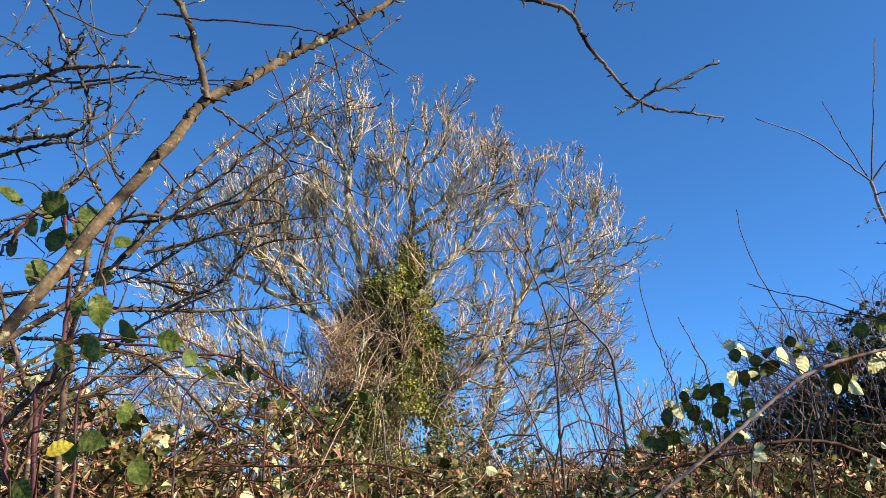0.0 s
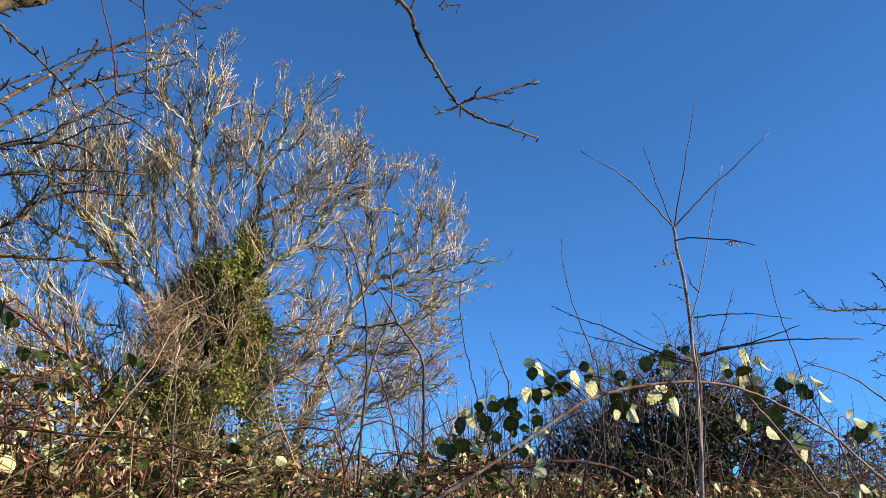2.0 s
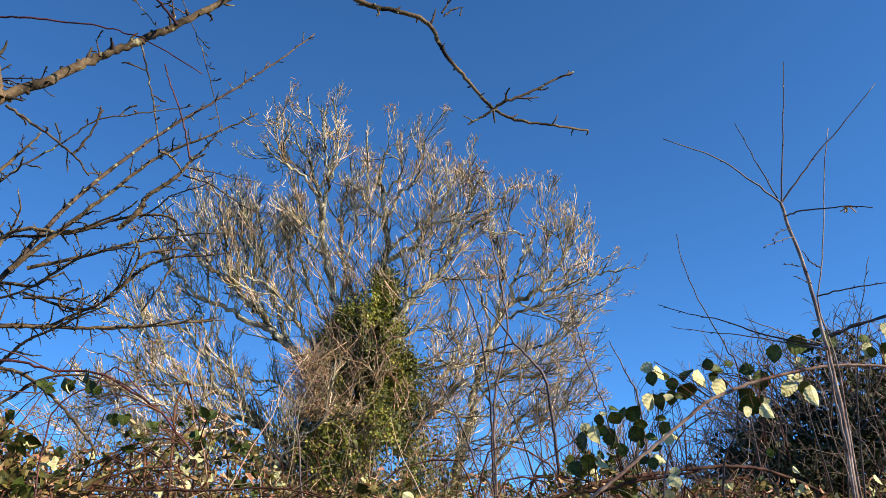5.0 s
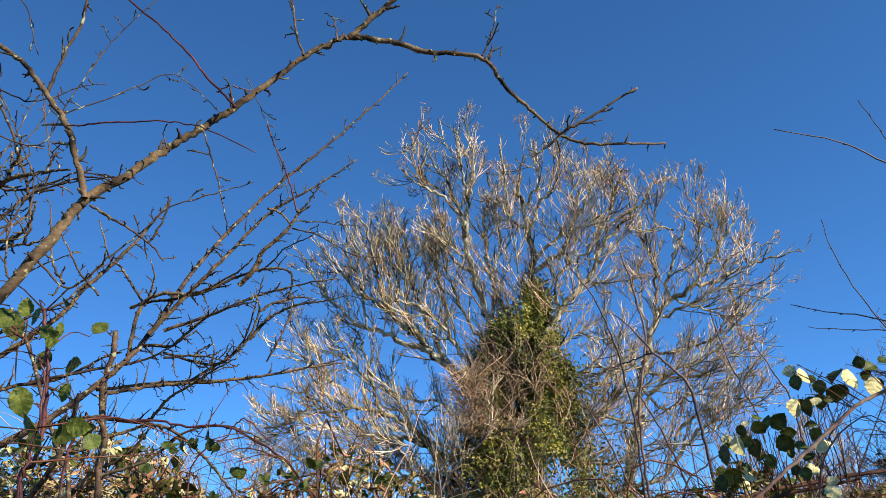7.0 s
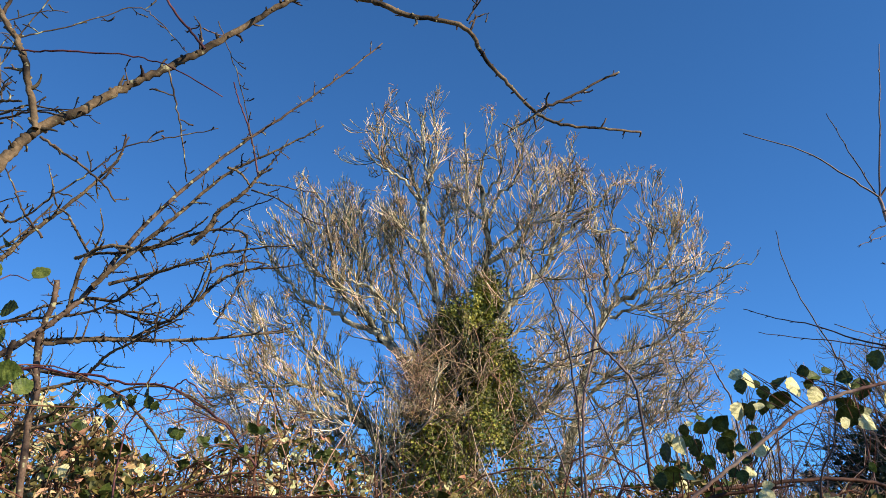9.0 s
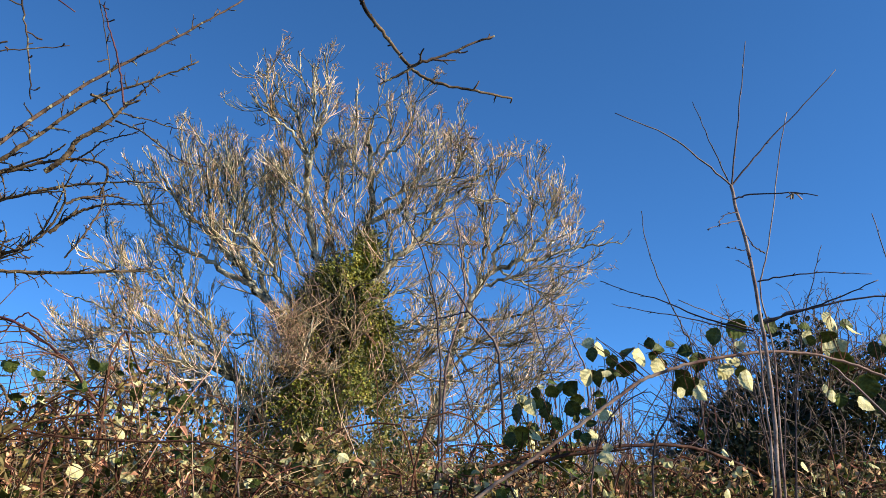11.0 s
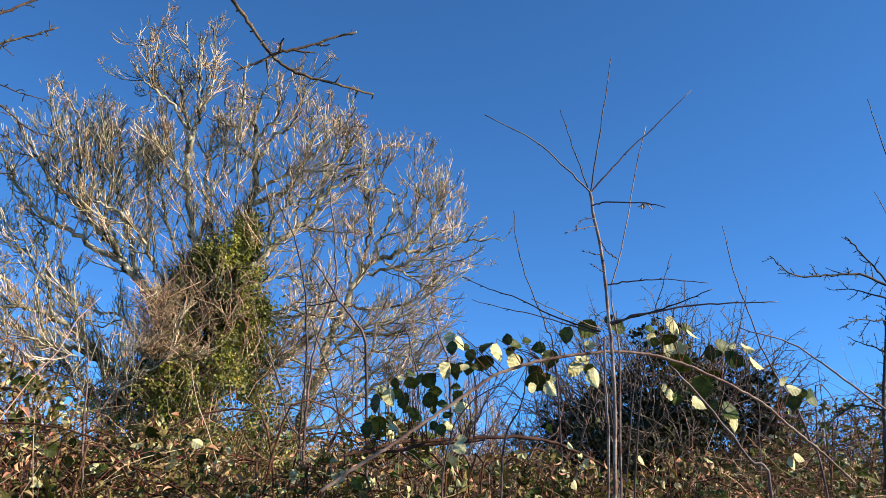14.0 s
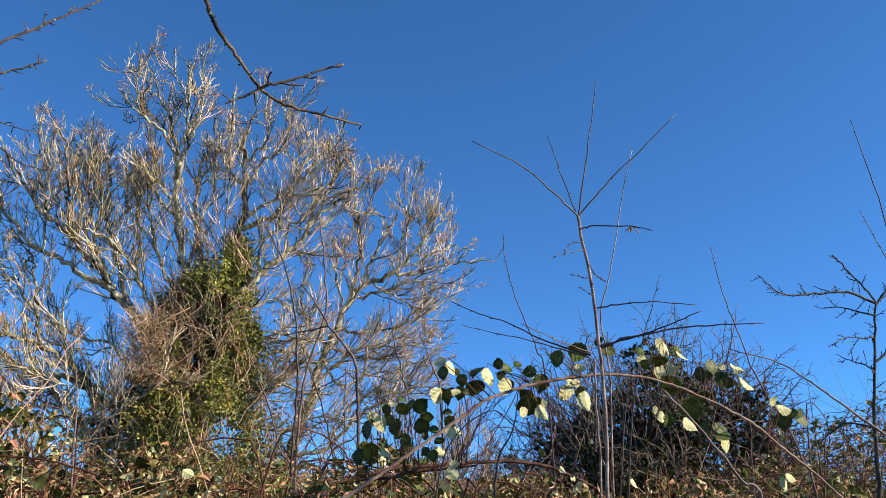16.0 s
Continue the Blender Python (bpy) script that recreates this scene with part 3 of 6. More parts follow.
ASH_B_LIMBS.append(("trunk", [(0.212, 19, -0.05, 0.22), (0.312, 19, 0.5, 0.16), (0.462, 19, 1.543, 0.135), (0.531, 19, 2.431, 0.128), (0.708, 19, 2.952, 0.118), (0.859, 19, 3.546, 0.106), (0.974, 19, 4.082, 0.0883), (1.136, 19, 4.505, 0.0834), (1.312, 19, 4.948, 0.0772), (1.464, 19, 5.395, 0.0722), (1.673, 19, 5.821, 0.0685), (1.984, 19, 6.101, 0.062), (2.328, 19, 6.271, 0.0553), (2.674, 19, 6.413, 0.0485), (3.163, 19, 6.533, 0.0403), (3.584, 19, 6.723, 0.0335), (4.009, 19, 6.944, 0.0266), (4.578, 19, 7.055, 0.0183), (5.136, 19, 7.137, 0.0113)]))
ASH_B_LIMBS.append(("limb", [(0.883, 19, 3.613, 0.0452), (1.215, 18.92, 3.986, 0.0399), (1.55, 18.84, 4.252, 0.0346), (2.019, 18.76, 4.524, 0.028), (2.518, 18.68, 4.689, 0.0213), (2.976, 18.6, 4.894, 0.0133)]))
ASH_B_LIMBS.append(("limb", [(1.674, 19, 5.793, 0.0466), (1.735, 19.071, 6.379, 0.0416), (1.797, 19.143, 7.007, 0.0364), (1.808, 19.214, 7.439, 0.0325), (1.732, 19.286, 7.934, 0.0271), (1.655, 19.357, 8.408, 0.0216), (1.62, 19.429, 8.892, 0.0174), (1.816, 19.5, 9.553, 0.0103)]))
ASH_B_LIMBS.append(("limb", [(2.011, 19, 6.145, 0.0469), (2.007, 18.9, 6.66, 0.0414), (2.155, 18.8, 7.184, 0.036), (2.346, 18.7, 7.741, 0.0305), (2.539, 18.6, 8.184, 0.0236), (2.62, 18.5, 8.593, 0.0167), (2.576, 18.4, 9.026, 0.0097)]))
ASH_B_LIMBS.append(("limb", [(2.466, 19, 6.333, 0.0457), (2.763, 19.057, 6.661, 0.0418), (2.993, 19.114, 7.049, 0.0366), (3.213, 19.171, 7.488, 0.0326), (3.436, 19.229, 7.949, 0.0272), (3.648, 19.286, 8.356, 0.0217), (3.879, 19.343, 8.724, 0.016), (4.054, 19.4, 9.189, 0.0103)]))
ASH_B_LIMBS.append(("limb", [(1.784, 19, 5.769, 0.0384), (2.388, 18.875, 5.947, 0.0315), (2.894, 18.75, 6.148, 0.0259), (3.383, 18.625, 6.418, 0.0191), (3.844, 18.5, 6.629, 0.0109)]))
ASH_B_LIMBS.append(("limb", [(1.353, 19, 4.949, 0.0393), (1.905, 19.1, 4.944, 0.0341), (2.463, 19.2, 5.05, 0.0289), (2.945, 19.3, 5.24, 0.0236), (3.323, 19.4, 5.599, 0.0168), (3.809, 19.5, 5.897, 0.0113)]))
ASH_B_LIMBS.append(("limb", [(1.2, 19, 4.616, 0.035), (1.767, 18.9, 4.295, 0.0294), (2.402, 18.8, 4.301, 0.024), (2.843, 18.7, 4.636, 0.0187), (3.313, 18.6, 4.703, 0.0133), (3.834, 18.5, 4.906, 0.0093)]))
ASH_B_LIMBS.append(("limb", [(0.004, 18.8, 1.534, 0.0586), (0.623, 18.714, 1.981, 0.0537), (1.277, 18.629, 2.257, 0.0461), (1.926, 18.543, 2.901, 0.0387), (2.404, 18.457, 3.316, 0.0323), (2.809, 18.371, 3.512, 0.0259), (3.343, 18.286, 3.609, 0.0194), (3.771, 18.2, 3.663, 0.0116)]))
ASH_B_LIMBS.append(("limb", [(1.149, 19, 4.533, 0.0377), (0.732, 19.12, 4.976, 0.0326), (0.498, 19.24, 5.478, 0.0275), (0.452, 19.36, 5.998, 0.0223), (0.604, 19.48, 6.465, 0.0169), (0.66, 19.6, 6.939, 0.0114)]))
ASH_B_LIMBS.append(("limb", [(0.975, 19, 4.069, 0.0294), (0.669, 18.8, 4.299, 0.0239), (0.288, 18.6, 4.575, 0.0184), (0.077, 18.4, 4.365, 0.0117)]))
ASH_B_LIMBS.append(("limb", [(1.465, 19, 5.367, 0.0354), (1.294, 18.9, 5.925, 0.03), (1.165, 18.8, 6.457, 0.0246), (1.257, 18.7, 6.93, 0.0178), (1.448, 18.6, 7.265, 0.0109)]))
ASH_B_LIMBS.append(("limb", [(2.839, 19, 6.721, 0.0306), (2.751, 19.1, 7.035, 0.0267), (2.802, 19.2, 7.508, 0.0227), (2.911, 19.3, 8.069, 0.0187), (3.022, 19.4, 8.642, 0.0145), (3.032, 19.5, 9.27, 0.0103)]))
ASH_B_LIMBS.append(("limb", [(3.329, 19, 7.765, 0.0254), (3.241, 18.8, 8.065, 0.0196), (3.238, 18.6, 8.365, 0.014), (3.305, 18.4, 8.855, 0.0083)]))
ASH_B_LIMBS.append(("limb", [(3.443, 19, 6.631, 0.0265), (3.293, 18.94, 6.868, 0.0223), (3.424, 18.88, 7.146, 0.0195), (3.696, 18.82, 7.359, 0.0153), (4.109, 18.76, 7.504, 0.0126), (4.519, 18.7, 7.431, 0.0084)]))
ASH_B_LIMBS.append(("limb", [(1.049, 19, 4.259, 0.0322), (1.515, 18.88, 3.619, 0.0278), (2.031, 18.76, 3.858, 0.0238), (2.68, 18.64, 4.022, 0.0198), (3.327, 18.52, 4.317, 0.0145), (3.948, 18.4, 4.691, 0.0092)]))
ASH_B_LIMBS.append(("limb", [(1.284, 18.8, 2.288, 0.0336), (1.776, 18.7, 3.191, 0.0287), (2.286, 18.6, 3.481, 0.0235), (2.665, 18.5, 3.872, 0.017), (3.018, 18.4, 4.132, 0.0105)]))
ASH_B_LIMBS.append(("limb", [(2.149, 19, 6.15, 0.0303), (2.625, 19.125, 5.885, 0.0263), (3.132, 19.25, 5.718, 0.0209), (3.503, 19.375, 5.401, 0.0154), (4.021, 19.5, 5.443, 0.0099)]))
ash_tree("ash_tree", "slender bare ash tree with lichen-yellow trunk", ASH_B_LIMBS, 8, ASH_SPEC, 22)


def leaf_scatter(shape, spots, size, rng, face=(0, -0.6, 0.4), spread=1.0, slot=0):
    """Small bent leaves at the spots, turned mostly to the light side."""
    for p in spots:
        nrm = np.array(face) + rng.normal(0, spread, 3)
        nrm /= np.linalg.norm(nrm)
        a = np.cross(nrm, rng.normal(0, 1, 3))
        a /= np.linalg.norm(a)
        b = np.cross(nrm, a)
        s = size * rng.uniform(0.6, 1.3)
        tip, back = p + a * s * 0.6, p - a * s * 0.4
        l, r = p + b * s * 0.45 + nrm * s * 0.12, p - b * s * 0.45 + nrm * s * 0.12
        k = len(shape.v)
        shape.v.extend([list(back), list(l), list(tip), list(r)])
        shape.f.extend([(k, k + 2, k + 1), (k, k + 3, k + 2)])
        shape.m.extend([slot] * 2)


def ivy_cover(tree, seed=21):
    rng = np.random.default_rng(seed)
    heights = [0.0, 1.4, 2.1, 2.7, 3.3, 3.94, 4.57, 5.2, 5.6, 6.15, 6.7]
    left = [-3.6, -3.6, -3.45, -3.2, -2.95, -2.7, -2.6, -2.5, -2.2, -1.75, -1.4]
    right = [0.2, 0.15, 0.02, -0.14, -0.34, -0.46, -0.56, -0.6, -0.66, -0.68, -0.72]
    leaves, stems, dead = Shape(), Shape(), Shape()
    spots = []
    while len(spots) < 105000:
        z = 0.2 + 6.5 * rng.random() ** 1.1
        l, r = np.interp(z, heights, left), np.interp(z, heights, right)
        c, h = (l + r) / 2, (r - l) / 2
        a = rng.uniform(0, 2 * math.pi)
        lump = 0.95 + 0.45 * noise.noise(Vector((math.cos(a) * 1.6, math.sin(a) * 1.6, z * 1.0))) + 0.6 * noise.noise(Vector((math.cos(a) * 4, math.sin(a) * 4, z * 2.4)))
        d = h * lump * (1.12 - 0.75 * rng.random() ** 1.3)
        p = np.array((c + math.cos(a) * d, 18.0 + math.sin(a) * d * 0.85, z + rng.normal(0, 0.14)))
        thin = 0.15 if p[0] < -2.4 else 0.0
        thin = max(thin, 0.9 if -1.45 < p[0] < -0.8 and 2.0 < z < 2.75 else 0.0, 0.3 if p[0] > -1.4 and z < 3.1 else 0.0, min(0.85, (z - 5.4) * 0.8) if -1.3 < p[0] < -0.7 else min(0.96, (z - 5.25) * 1.3))
        if noise.noise(Vector(p * 1.5)) + 0.9 * noise.noise(Vector(p * 3.5)) > 0.22 or rng.random() < thin:
            continue
        spots.append(p)
    for k in range(900):
        # loose sprays that stand out of the cover
        root = spots[rng.integers(len(spots))]
        out = np.array((root[0] + 1.4, (root[1] - 18.0), 0.25 * rng.normal()))
        way = out / (np.linalg.norm(out) + 1e-6) + rng.normal(0, 0.45, 3)
        for q in sprout(root, way, rng.uniform(0.15, 0.5), 0.01, 0.01, rng, 9, 0.2, 0.03)[1:, :3]:
            spots.append(q + rng.normal(0, 0.03, 3))
    leaf_scatter(leaves, spots, 0.066, rng, (0.6, -0.5, 0.5), 0.8)
    part("ivy", leaves, IVY_LEAF, tree, "glossy yellow-green ivy leaves", smooth=False, kind="stuff")
    for k in range(900):
        z = rng.uniform(0.5, 6.3)
        l, r = np.interp(z, heights, left), np.interp(z, heights, right)
        a = rng.uniform(math.pi * 0.95, 2.05 * math.pi) if z < 5 else rng.uniform(0, 2 * math.pi)
        p = ((l + r) / 2 + math.cos(a) * (r - l) * 0.5, 18 + math.sin(a) * (r - l) * 0.47, z)
        if p[0] > -1.5 and k % 2:
            continue
        way = (rng.normal(0, 0.4) + math.cos(a) * 0.25, -0.2, rng.choice((1.0, 1.0, -0.6)))
        stems.tube(sprout(p, way, rng.uniform(0.4, 1.5), rng.uniform(0.008, 0.015), 0.005, rng, 6, 0.28, 0.03), 3, k % 2, False)
    for k in range(420):
        # thin hanging stems over the shaded side
        x = rng.uniform(-2.6, -1.0)
        p = (x, 16.95 + abs(x + 1.5) * 0.3 + rng.uniform(-0.1, 0.3), rng.uniform(2.0, 5.0))
        way = (rng.normal(0, 0.5), -0.1, rng.choice((1.0, -1.0)))
        stems.tube(sprout(p, way, rng.uniform(0.3, 1.1), rng.uniform(0.006, 0.012), 0.004, rng, 6, 0.3, 0.0), 3, k % 3 // 2, False)
    part("ivy_wood", stems, [DEAD_STEM, BUSH_TWIG], tree, "pale woody ivy stems", kind="stuff")
    for k in range(560):
        z = 3.2 + 1.4 * rng.random()
        x = -2.45 + rng.normal(0, 0.23) - 0.16 * (z - 3.6)
        p = (x, 16.55 + abs(x + 2.55) * 0.5 + rng.uniform(-0.15, 0.4), z)
        way = (rng.normal(0, 0.45) + (x + 2.5) * 0.6, -0.2, rng.uniform(-0.1, 1.1))
        dead.tube(sprout(p, way, rng.uniform(0.2, 0.65), 0.009, 0.0045, rng, 4, 0.3, 0.0), 3, k % 6 // 5, False)
    part("dead_tuft", dead, [DEAD_STEM, BUSH_TWIG], tree, "tuft of dry beige dead stems", kind="stuff")


ivy_cover(ash)

# ---- bare shrub in front of the second ash ----


def bare_shrub(x, y, wide, height, seed, label):
    rng = np.random.default_rng(seed)
    root = thing("bare_shrub", label, "shrub", "bare shrubs")
    twigs = Shape()
    for k in range(19):
        a = rng.uniform(0, 2 * math.pi)
        d = math.sqrt(rng.random()) * wide * 0.55
        foot = (x + math.cos(a) * d, y + math.sin(a) * d * 0.8, -0.05)
        way = (math.cos(a) * 0.32 + rng.normal(0, 0.08), math.sin(a) * 0.3, 1)
        path = sprout(foot, way, height * rng.uniform(0.7, 1.05), 0.018, 0.005, rng, 8, 0.15, 0.02)
        s = Shape()
        s.tube(path, 5)
        part("stem", s, SHRUB_BARK, root)
        twigs_along(twigs, path, rng, [
            (0.17, 0.3, 1.0, 0.6, 0.010, 0.0045, 0.12, 0.14, 0.3),
            (0.15, 0.1, 0.4, 0.55, 0.006, 0.004, 0.12, 0.12, 0.1)])
    part("crown", twigs, SHRUB_BARK, root, kind="stuff")


bare_shrub(2.0, 12.0, 1.0, 3.1, 35, "bare shrub with a haze of fine pinkish twigs")
bare_shrub(-5.4, 14.0, 1.4, 3.4, 37, "bare shrub with fine grey-brown twigs")
bare_shrub(-7.6, 14.5, 1.5, 3.2, 38, "bare shrub with fine grey-brown twigs")
bare_shrub(-3.6, 12.5, 1.2, 2.5, 39, "low bare shrub with fine pinkish twigs")
bare_shrub(2.9, 13.5, 1.3, 3.0, 42, "bare shrub with a haze of fine pinkish twigs")
bare_shrub(4.6, 14.5, 1.3, 2.6, 44, "low bare shrub with fine pinkish twigs")

# ---- far trees along the field edge ----


def far_tree(seed, height, label):
    rng = np.random.default_rng(seed)
    tree = thing("bare_tree", label, "tree", "far bare trees")
    trunk, crown = Shape(), Shape()
    path = sprout((0, 0, -0.1), (0, 0, 1), height * 0.8, height * 0.02, height * 0.004, rng, 9, 0.05, 0.05)
    trunk.tube(path, 7)
    h = height / 10
    twigs_along(crown, path, rng, [
        (0.33 * h, 1.6 * h, 4.6 * h, 0.8, 0.06 * h, 0.02 * h, 0.15, 0.14, 0.22),
        (0.3 * h, 0.6 * h, 1.7 * h, 0.7, 0.028 * h, 0.012 * h, 0.18, 0.15, 0.15),
        (0.26 * h, 0.3 * h, 0.8 * h, 0.65, 0.017 * h, 0.01 * h, 0.15, 0.12, 0.1)])
    part("trunk", trunk, ASH_BARK, tree)
    part("crown", crown, ASH_TWIG, tree, kind="stuff")
    return tree


far = far_tree(31, 8.0, "distant leafless tree with pale grey twigs")
far.matrix_basis = pose(-17.5, 40, 0)
for x, y, s, turn in ((-23.5, 43, 0.95, 70), (-12.5, 44, 0.8, 150), (-29, 46, 1.1, 200), (7.0, 32, 0.62, 120), (9.5, 38, 0.6, 300), (-6.5, 40, 0.55, 30), (15, 40, 0.5, 10)):
    copy_thing(far, pose(x, y, 0, 0, 0, turn) @ Matrix.Scale(s, 4)).scale = (s, s, s)

# ---- the dark ivy-grown bush ----


def ivy_bush(seed=41):
    rng = np.random.default_rng(seed)
    bush = thing("ivy_bush", "dark rounded hawthorn bush overgrown with ivy", "bush")
    leaves, wood = Shape(), Shape()
    cx, cy = 4.7, 8.9
    for k in range(9):
        a = k * 0.7
        s = Shape()
        s.tube(sprout((cx + math.cos(a) * 0.25, cy + math.sin(a) * 0.25, -0.05), (math.cos(a) * 0.35, math.sin(a) * 0.35, 1), rng.uniform(1.8, 2.6), 0.05, 0.02, rng, 6, 0.12), 6)
        part("stem", s, DARK_TWIG, bush)
    spots = []
    while len(spots) < 32000:
        v = rng.normal(0, 1, 3)
        v /= np.linalg.norm(v)
        if v[2] < -0.25:
            continue
        lump = 0.86 + 0.30 * noise.noise(Vector(v * 2.1))
        d = lump * (1.0 - 0.55 * rng.random() ** 1.5)
        p = np.array((cx + v[0] * 2.05 * d, cy + v[1] * 1.5 * d, 1.0 + v[2] * 2.2 * d))
        if p[2] < 0.1 or noise.noise(Vector(p * 1.9)) > 0.22:
            continue
        spots.append(p)
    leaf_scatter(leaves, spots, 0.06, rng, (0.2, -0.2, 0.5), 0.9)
    part("foliage", leaves, SHADED_IVY, bush, "dense dark green ivy leaves, shade included in their colour", smooth=False, kind="stuff")
    for k in range(700):
        v = rng.normal(0, 1, 3)
        v[2] = abs(v[2]) * 0.9
        v /= np.linalg.norm(v)
        p = np.array((cx + v[0] * 1.95, cy + v[1] * 1.35, 1.05 + v[2] * 1.95))
        path = sprout(p - v * 0.4, v + np.array((0, 0, 0.35)), rng.uniform(0.5, 1.3), 0.008, 0.003, rng, 7, 0.3)
        wood.tube(path, 4, 0, False)
        twigs_along(wood, path, rng, [(0.09, 0.08, 0.32, 0.9, 0.005, 0.0028, 0.25, 0.02, 0.3)])
    part("brushwood", wood, BUSH_TWIG, bush, "tangled dark thorny twigs", kind="stuff")
    return bush


ivy_bush()

# ---- hawthorns ----
SPUR_SPEC = [
    (0.027, 0.012, 0.10, 1.0, 0.0032, 0.0011, 0.17, 0.02, 0.05),
    (0.017, 0.007, 0.024, 1.05, 0.0023, 0.001, 0.2, 0.03, 0.05),
]
SPUR_SHORT = [
    (0.034, 0.014, 0.055, 1.15, 0.0042, 0.0013, 0.25, 0.05, 0.1),
    (0.02, 0.006, 0.016, 0.9, 0.0016, 0.0008, 0.25, 0.0, 0.1),
]
RIGHT_SPEC = [
    (0.05, 0.02, 0.18, 0.95, 0.0042, 0.0022, 0.16, 0.03, 0.06),
    (0.026, 0.012, 0.04, 1.05, 0.0032, 0.0020, 0.2, 0.03, 0.05),
]


THORN_LIMBS = []
THORN_LIMBS.append(("bough", [(-1.572, 1.101, -0.05, 0.0153), (-1.381, 0.999, -0.05, 0.0141), (-1.238, 0.922, 0.188, 0.0131), (-1.152, 0.876, 0.204, 0.0126), (-1.094, 0.845, 0.216, 0.0122), (-0.894, 0.84, 0.788, 0.0122), (-0.642, 0.834, 1.504, 0.0102), (-0.565, 0.859, 1.657, 0.0085), (-0.545, 0.884, 1.715, 0.0078), (-0.379, 0.978, 2.011, 0.0077), (-0.351, 1.004, 2.075, 0.0071), (-0.336, 1.018, 2.111, 0.0069), (-0.282, 1.045, 2.153, 0.0064), (-0.235, 1.069, 2.199, 0.0059), (-0.187, 1.089, 2.235, 0.0055), (-0.144, 1.109, 2.272, 0.0052), (-0.091, 1.132, 2.322, 0.0047), (-0.04, 1.153, 2.373, 0.0043), (0.014, 1.173, 2.407, 0.0039), (0.034, 1.18, 2.413, 0.0038)]))
THORN_LIMBS.append(("bough", [(0.034, 1.18, 2.413, 0.0049), (0.077, 1.186, 2.447, 0.0047), (0.123, 1.192, 2.487, 0.0043), (0.207, 1.204, 2.571, 0.0035)]))
THORN_LIMBS.append(("branch", [(-0.005, 1.305, 2.501, 0.0065), (0.07, 1.327, 2.488, 0.0059), (0.13, 1.345, 2.465, 0.0054), (0.234, 1.371, 2.443, 0.0047), (0.265, 1.392, 2.396, 0.0044), (0.309, 1.415, 2.344, 0.0039), (0.358, 1.439, 2.293, 0.0034), (0.407, 1.45, 2.269, 0.0031), (0.471, 1.464, 2.264, 0.0028), (0.552, 1.503, 2.268, 0.0022)]))
THORN_LIMBS.append(("branch", [(0.36, 1.356, 2.253, 0.0038), (0.418, 1.355, 2.276, 0.003), (0.505, 1.362, 2.322, 0.0021)]))
THORN_LIMBS.append(("branch", [(0.36, 1.356, 2.25, 0.0034), (0.327, 1.355, 2.228, 0.0024), (0.306, 1.354, 2.216, 0.0017)]))
THORN_LIMBS.append(("branch", [(0.264, 1.119, 2.29, 0.0019), (0.285, 1.118, 2.331, 0.0013), (0.294, 1.118, 2.374, 0.0009)]))
THORN_LIMBS.append(("branch", [(0.267, 1.119, 2.283, 0.0016), (0.282, 1.119, 2.296, 0.0012), (0.298, 1.118, 2.298, 0.0008)]))
THORN_LIMBS.append(("branch", [(-0.329, 1.009, 2.107, 0.006), (-0.338, 1.003, 2.154, 0.0057), (-0.36, 0.994, 2.229, 0.0053), (-0.385, 0.988, 2.269, 0.0051), (-0.427, 0.98, 2.332, 0.0048), (-0.477, 0.973, 2.379, 0.0044), (-0.539, 0.965, 2.43, 0.0041)]))
THORN_LIMBS.append(("branch", [(-0.392, 0.99, 2.286, 0.0031), (-0.379, 0.994, 2.341, 0.0029), (-0.352, 0.998, 2.4, 0.0028), (-0.343, 1.001, 2.464, 0.0027), (-0.337, 1.005, 2.532, 0.0025)]))
THORN_LIMBS.append(("red_shoot", [(-0.126, 1.08, 2.256, 0.002), (-0.167, 1.065, 2.309, 0.0018), (-0.218, 1.047, 2.381, 0.0017), (-0.29, 1.026, 2.458, 0.0015), (-0.364, 1.004, 2.538, 0.0013)]))
THORN_LIMBS.append(("red_shoot", [(-0.355, 0.991, 2.222, 0.0015), (-0.285, 0.999, 2.218, 0.0014), (-0.197, 1.009, 2.208, 0.0011), (-0.141, 1.015, 2.189, 0.001), (-0.066, 1.025, 2.141, 0.0008)]))
THORN_LIMBS.append(("branch", [(-0.167, 1.056, 2.21, 0.0016), (-0.156, 1.066, 2.16, 0.0014), (-0.145, 1.079, 2.098, 0.0012), (-0.14, 1.089, 2.047, 0.001)]))
THORN_LIMBS.append(("branch", [(-0.167, 1.204, 2.389, 0.001), (-0.134, 1.205, 2.305, 0.001), (-0.109, 1.206, 2.225, 0.0009), (-0.089, 1.207, 2.139, 0.0009)]))
THORN_LIMBS.append(("branch", [(-0.367, 0.991, 2.243, 0.0014), (-0.303, 1.02, 2.276, 0.0012), (-0.228, 1.052, 2.319, 0.001), (-0.196, 1.066, 2.301, 0.0009), (-0.158, 1.087, 2.257, 0.0008)]))
THORN_LIMBS.append(("branch", [(-0.024, 1.111, 2.347, 0.0027), (-0.047, 1.135, 2.424, 0.0023), (-0.062, 1.162, 2.515, 0.0019)]))
THORN_LIMBS.append(("branch", [(-0.13, 1.08, 2.256, 0.0022), (-0.139, 1.084, 2.3, 0.0013), (-0.151, 1.087, 2.319, 0.001)]))
THORN_LIMBS.append(("branch", [(-0.213, 1.032, 2.178, 0.0019), (-0.22, 1.032, 2.203, 0.0006)]))
THORN_LIMBS.append(("branch", [(0.017, 1.164, 2.399, 0.0022), (0.01, 1.174, 2.448, 0.0014), (-0.009, 1.179, 2.47, 0.001)]))
